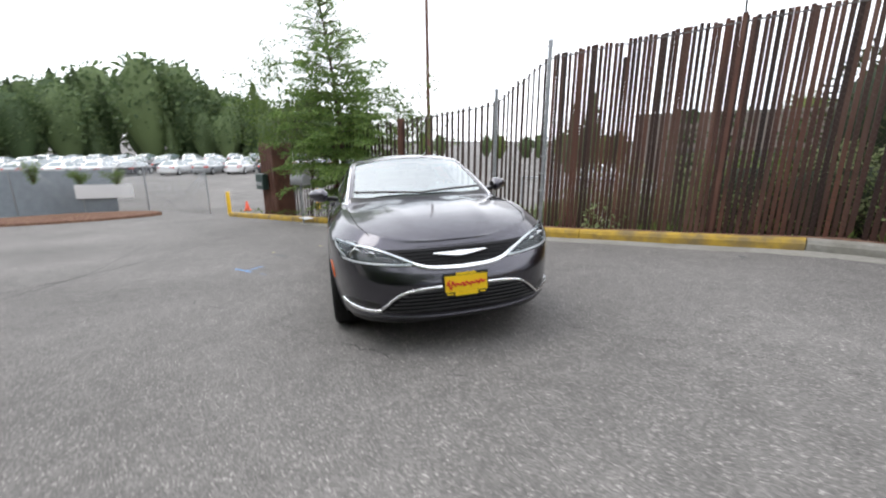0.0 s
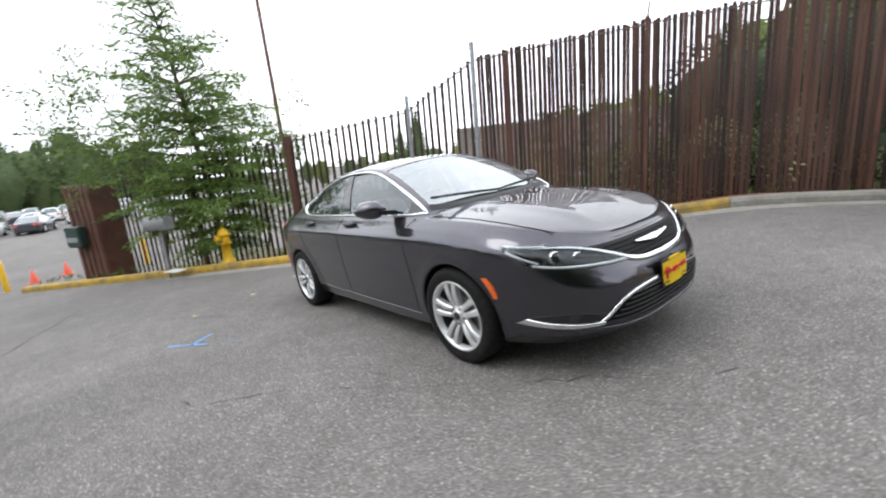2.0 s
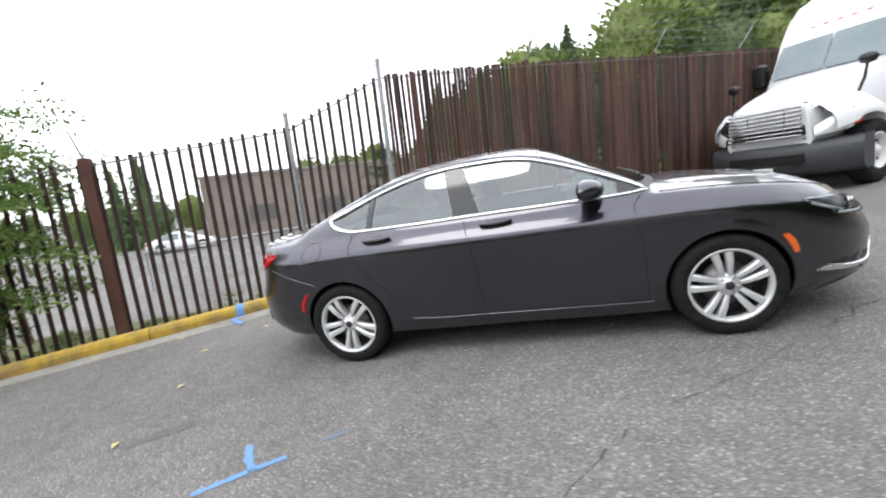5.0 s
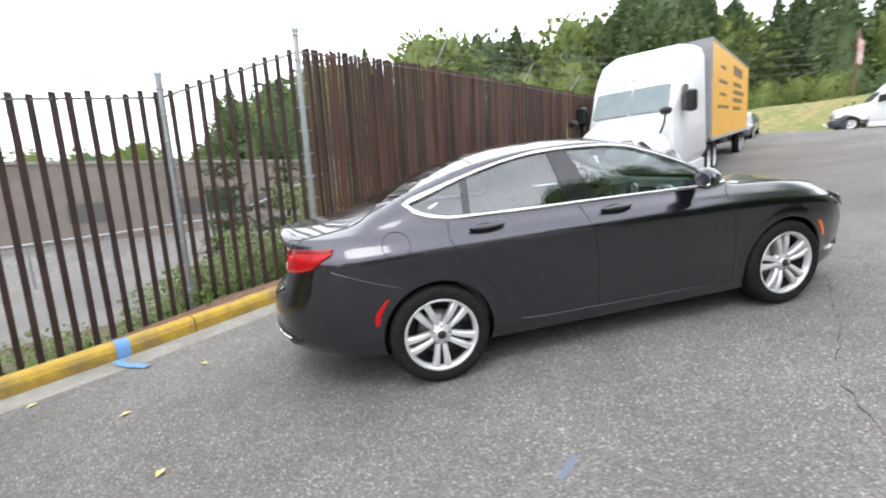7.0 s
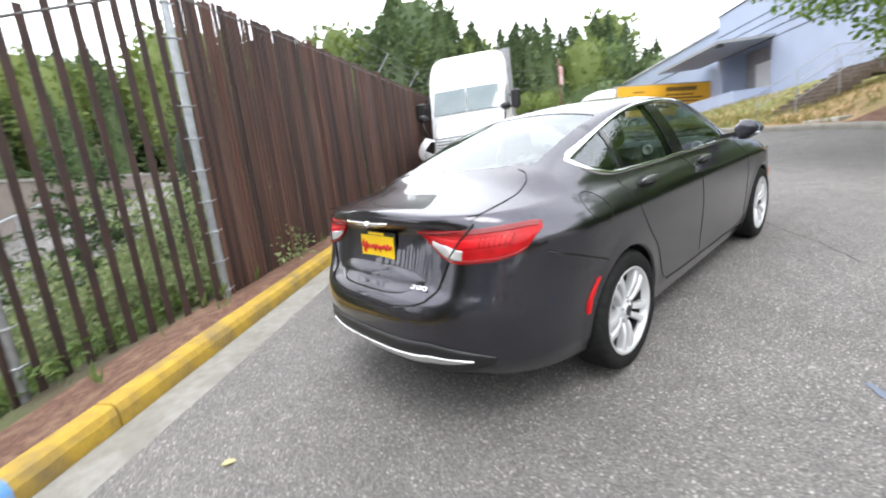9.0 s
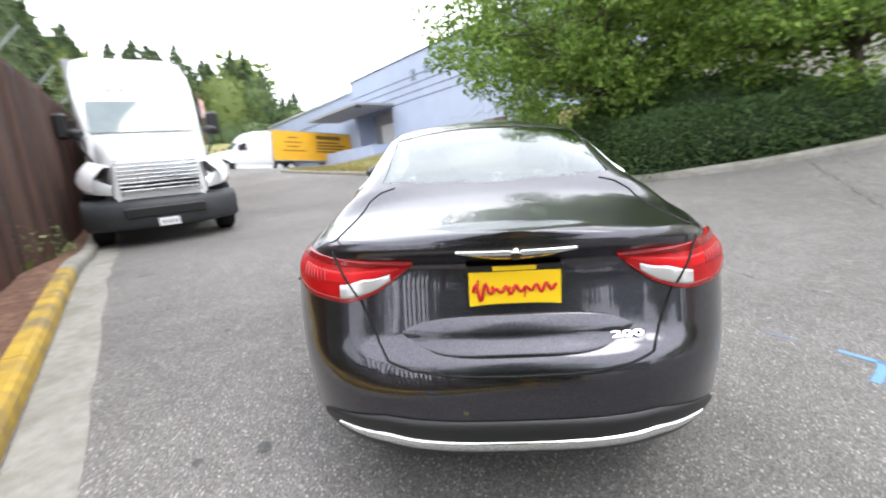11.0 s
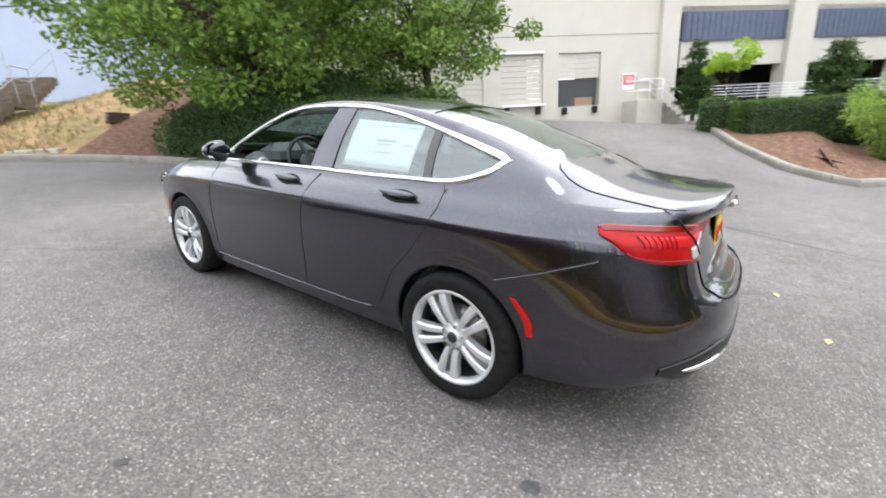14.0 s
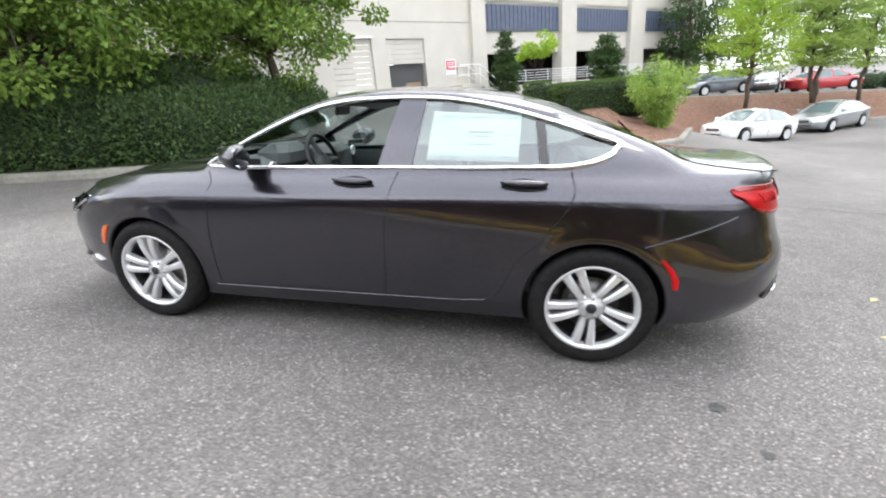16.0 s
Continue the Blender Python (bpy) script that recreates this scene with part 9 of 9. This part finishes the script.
ay = (on_rear(-0.350, 0.735, 0.004) - on_rear(-0.350, 0.71, 0.004)).normalized()
az = ax.cross(ay)
text_mesh("200", 0.050, Matrix.Translation(p) @ Matrix(((ax.x, ay.x, az.x, 0), (ax.y, ay.y, az.y, 0), (ax.z, ay.z, az.z, 0), (0, 0, 0, 1))) @ Matrix.Diagonal((1.45, 0.62, 1, 1)), CHROME, car, "model_number", 0.003, label="chrome model number on the boot lid")

# -- wheels --
def wheel_parts():
    tyre = Shape()
    tyre.lathe([(0.235, -0.095), (0.25, -0.108), (0.285, -0.112), (0.315, -0.105), (0.330, -0.085), (0.334, -0.04), (0.334, 0.04), (0.330, 0.082), (0.316, 0.103), (0.300, 0.110), (0.285, 0.1125), (0.250, 0.108), (0.234, 0.098)], seg=56, axis="y")
    rim = Shape()
    rim.lathe([(0.237, 0.085), (0.239, 0.104), (0.232, 0.108), (0.222, 0.103), (0.214, 0.082), (0.211, 0.066)], seg=56, axis="y")
    # same alloy as the rim, coloured dark for the shade behind the spokes
    barrel = Shape()
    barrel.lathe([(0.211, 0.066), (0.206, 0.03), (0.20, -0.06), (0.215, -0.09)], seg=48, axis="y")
    disc = Shape()
    disc.lathe([(0.15, 0.012), (0.15, 0.020), (0.08, 0.022), (0.07, 0.035), (0.001, 0.036)], seg=36, axis="y")
    back = Shape()
    back.lathe([(0.212, -0.02), (0.16, -0.03), (0.001, -0.03)], seg=36, axis="y")
    hub = Shape()
    hub.lathe([(0.078, 0.045), (0.074, 0.072), (0.060, 0.080), (0.036, 0.082), (0.034, 0.090), (0.028, 0.093), (0.001, 0.094)], seg=30, axis="y")
    cap_s = Shape()
    cap_s.lathe([(0.030, 0.088), (0.028, 0.096), (0.001, 0.0965)], seg=24, axis="y")
    spoke = Shape()
    for off in (-1, 1):
        rows = []
        for i in range(8):
            t = i / 7
            r = lerp(0.062, 0.222, t)
            c = off * lerp(0.021, 0.041, t)
            w = lerp(0.015, 0.023, t) * (1.2 if i == 7 else 1)
            yo = 0.083 + 0.012 * math.sin(math.pi * t) + 0.012 * t
            rows.append([(c - w, yo - 0.045, r), (c - w, yo - 0.008, r), (c - w * 0.6, yo, r), (c + w * 0.6, yo, r), (c + w, yo - 0.008, r), (c + w, yo - 0.045, r)])
        spoke.sheet(rows, smooth=False)
    nut = Shape()
    nut.tube((0, 0.07, 0.0), (0, 0.088, 0.0), 0.0105, 0.0085, seg=6, smooth=False)
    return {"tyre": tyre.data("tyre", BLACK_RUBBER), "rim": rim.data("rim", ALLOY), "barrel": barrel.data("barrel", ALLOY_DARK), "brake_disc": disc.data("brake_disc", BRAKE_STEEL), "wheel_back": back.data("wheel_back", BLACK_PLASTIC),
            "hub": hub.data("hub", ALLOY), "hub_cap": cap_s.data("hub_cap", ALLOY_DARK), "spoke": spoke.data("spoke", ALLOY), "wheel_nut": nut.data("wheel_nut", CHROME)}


WHEEL = wheel_parts()
for wx, spin in ((WHEEL_X, 8), (-WHEEL_X, 30)):
    for k in (1, -1):
        tyre = part("wheel", WHEEL["tyre"], None, car, "black tyre on a silver ten-spoke alloy wheel")
        tyre.matrix_local = Matrix.Translation((wx, 0.785 * k, WHEEL_R)) @ (Matrix.Identity(4) if k == 1 else Matrix.Rotation(math.pi, 4, "Z")) @ Matrix.Rotation(radians(spin), 4, "Y")
        for name in ("rim", "barrel", "brake_disc", "wheel_back", "hub", "hub_cap"):
            part(name, WHEEL[name], None, tyre).scale = (1.03, 1, 1.03) if name in ("rim", "barrel") else (1, 1, 1)
        for i in range(5):
            part("spoke", WHEEL["spoke"], None, tyre).matrix_local = Matrix.Rotation(2 * math.pi * i / 5, 4, "Y") @ Matrix.Diagonal((1.03, 1, 1.03, 1))
            part("wheel_nut", WHEEL["wheel_nut"], None, tyre).matrix_local = Matrix.Rotation(2 * math.pi * (i + 0.5) / 5, 4, "Y") @ Matrix.Translation((0, 0, 0.052))

# -- underside and cabin --
s = Shape()
s.box(-2.2, 2.15, -0.46, 0.46, 0.20, 0.42, bevel=0.05)
s.box(-0.95, 0.95, -0.80, 0.80, 0.215, 0.34, bevel=0.03)
part("underbody", s, BLACK_PLASTIC, car, "black underbody")
s = Shape()
s.sheet([[(x, y, curve(CENTRE, min(0.3, max(-1.2, x))) - 0.075 - 0.09 * abs(y) ** 2) for y in (-0.5, -0.25, 0, 0.25, 0.5)] for x in (0.30, 0.1, -0.3, -0.7, -0.95)])
part("headliner", s, HEADLINER, car, "pale headliner")
s = Shape()
s.box(0.60, 0.86, -0.66, 0.66, 0.62, 1.055, bevel=0.05)
s.box(0.80, 1.0, -0.66, 0.66, 0.62, 0.985, bevel=0.04)
s.box(0.53, 0.76, 0.16, 0.56, 0.96, 1.125, bevel=0.05)
s.box(0.50, 0.74, -0.14, 0.14, 0.55, 1.04, Matrix.Rotation(radians(-4), 4, "Y"), bevel=0.04)
dash = part("dashboard", s, DASH, car, "teal-grey dashboard")
s = Shape()
s.box(0.525, 0.535, -0.10, 0.10, 0.86, 1.0, Matrix.Translation((-0.03, 0, 0.0)), bevel=0.004)
part("screen", s, GLOSS_BLACK, dash, "black centre screen")
for y in (-0.60, -0.20, 0.20, 0.62):
    s = Shape()
    s.lathe([(0.045, 0.0), (0.045, 0.012), (0.03, 0.014), (0.028, 0.004), (0.001, 0.004)], Matrix.Translation((0.59, y, 0.985)) @ Matrix.Rotation(radians(-90), 4, "Y"), 16)
    part("air_vent", s, ALLOY, dash, "round silver-ringed vent")
s = Shape()
tilt = Matrix.Translation((0.36, 0.36, 1.005)) @ Matrix.Rotation(radians(-68), 4, "Y")
s.path([tilt @ Vector((0.185 * math.cos(2 * math.pi * i / 32), 0.185 * math.sin(2 * math.pi * i / 32), 0)) for i in range(32)], 0.015, 8, closed=True)
wheel = part("steering_wheel", s, BLACK_PLASTIC, car, "black steering wheel")
s = Shape()
s.lathe([(0.075, -0.03), (0.07, 0.0), (0.045, 0.012), (0.001, 0.016)], tilt, 18)
for a in (20, 160, 270):
    d = Vector((math.cos(radians(a)), math.sin(radians(a)), 0))
    s.tube(tilt @ (d * 0.05), tilt @ (d * 0.18), 0.022, 0.014, seg=8)
part("wheel_spokes", s, DASH, wheel, "steering wheel spokes")
for y in (0.37, -0.37):
    seat = Shape()
    seat.box(-0.30, 0.24, y - 0.25, y + 0.25, 0.42, 0.60, bevel=0.06)
    seat_p = part("front_seat", seat, SEAT_CLOTH, car, "dark cloth front seat")
    b = Shape()
    b.box(-0.07, 0.07, y - 0.24, y + 0.24, 0.0, 0.60, Matrix.Translation((-0.30, 0, 0.52)) @ Matrix.Rotation(radians(-20), 4, "Y"), bevel=0.06)
    part("backrest", b, SEAT_CLOTH, seat_p)
    b = Shape()
    b.box(-0.05, 0.05, y - 0.13, y + 0.13, 0.66, 0.84, Matrix.Translation((-0.30, 0, 0.50)) @ Matrix.Rotation(radians(-18), 4, "Y"), bevel=0.05)
    part("headrest", b, SEAT_CLOTH, seat_p)
s = Shape()
s.box(-1.15, -0.60, -0.62, 0.62, 0.42, 0.62, bevel=0.07)
bench = part("rear_bench", s, SEAT_CLOTH, car, "dark cloth rear bench")
s = Shape()
s.box(-0.08, 0.08, -0.60, 0.60, 0.0, 0.56, Matrix.Translation((-1.12, 0, 0.55)) @ Matrix.Rotation(radians(-24), 4, "Y"), bevel=0.07)
part("backrest", s, SEAT_CLOTH, bench)
s = Shape()
s.box(-1.66, -1.28, -0.52, 0.52, 1.03, 1.06, bevel=0.01)
part("parcel_shelf", s, DASH, car, "dark parcel shelf")
for k in (1, -1):
    s = Shape()
    s.sheet([[(x, k * (cap(x, 0.9) - 0.07), 0.36), (x, k * (cap(x, 0.9) - 0.08), 0.70), (x, k * (cap(x, 1.0) - 0.05), curve(SHOULDER, x) + 0.0)] for x in (-1.2, -0.6, 0.0, 0.5, 0.95)])
    part("door_lining", s, DASH, car, "dark inner door lining")
s = Shape()
s.box(0.36, 0.385, -0.11, 0.11, 1.30, 1.37, bevel=0.012)
part("inner_mirror", s, BLACK_PLASTIC, car, "inside rear-view mirror")
# price sheet in the rear left window
sheet_ob = part("price_sheet", patch([((-0.46 - 0.48 * i / 8, 1.335 - 0.02 * i / 8), (-0.44 - 0.50 * i / 8, 1.075)) for i in range(9)], left_glass, -0.013, 0.0015, n=6), STICKER, car, "white printed price sheet inside the window")
for x0, x1, z0, z1 in ((-0.66, -0.80, 1.232, 1.222), (-0.66, -0.78, 1.208, 1.202), (-0.66, -0.80, 1.165, 1.160), (-0.84, -0.92, 1.30, 1.294), (-0.50, -0.62, 1.31, 1.305), (-0.50, -0.62, 1.10, 1.094), (-0.84, -0.92, 1.10, 1.095), (-0.66, -0.80, 1.305, 1.299), (-0.85, -0.92, 1.21, 1.205)):
    part("print_bar", patch([((lerp(x0, x1, i / 3), z0), (lerp(x0, x1, i / 3), z1)) for i in range(4)], left_glass, -0.0115, 0.001, n=2), STICKER_INK, sheet_ob)
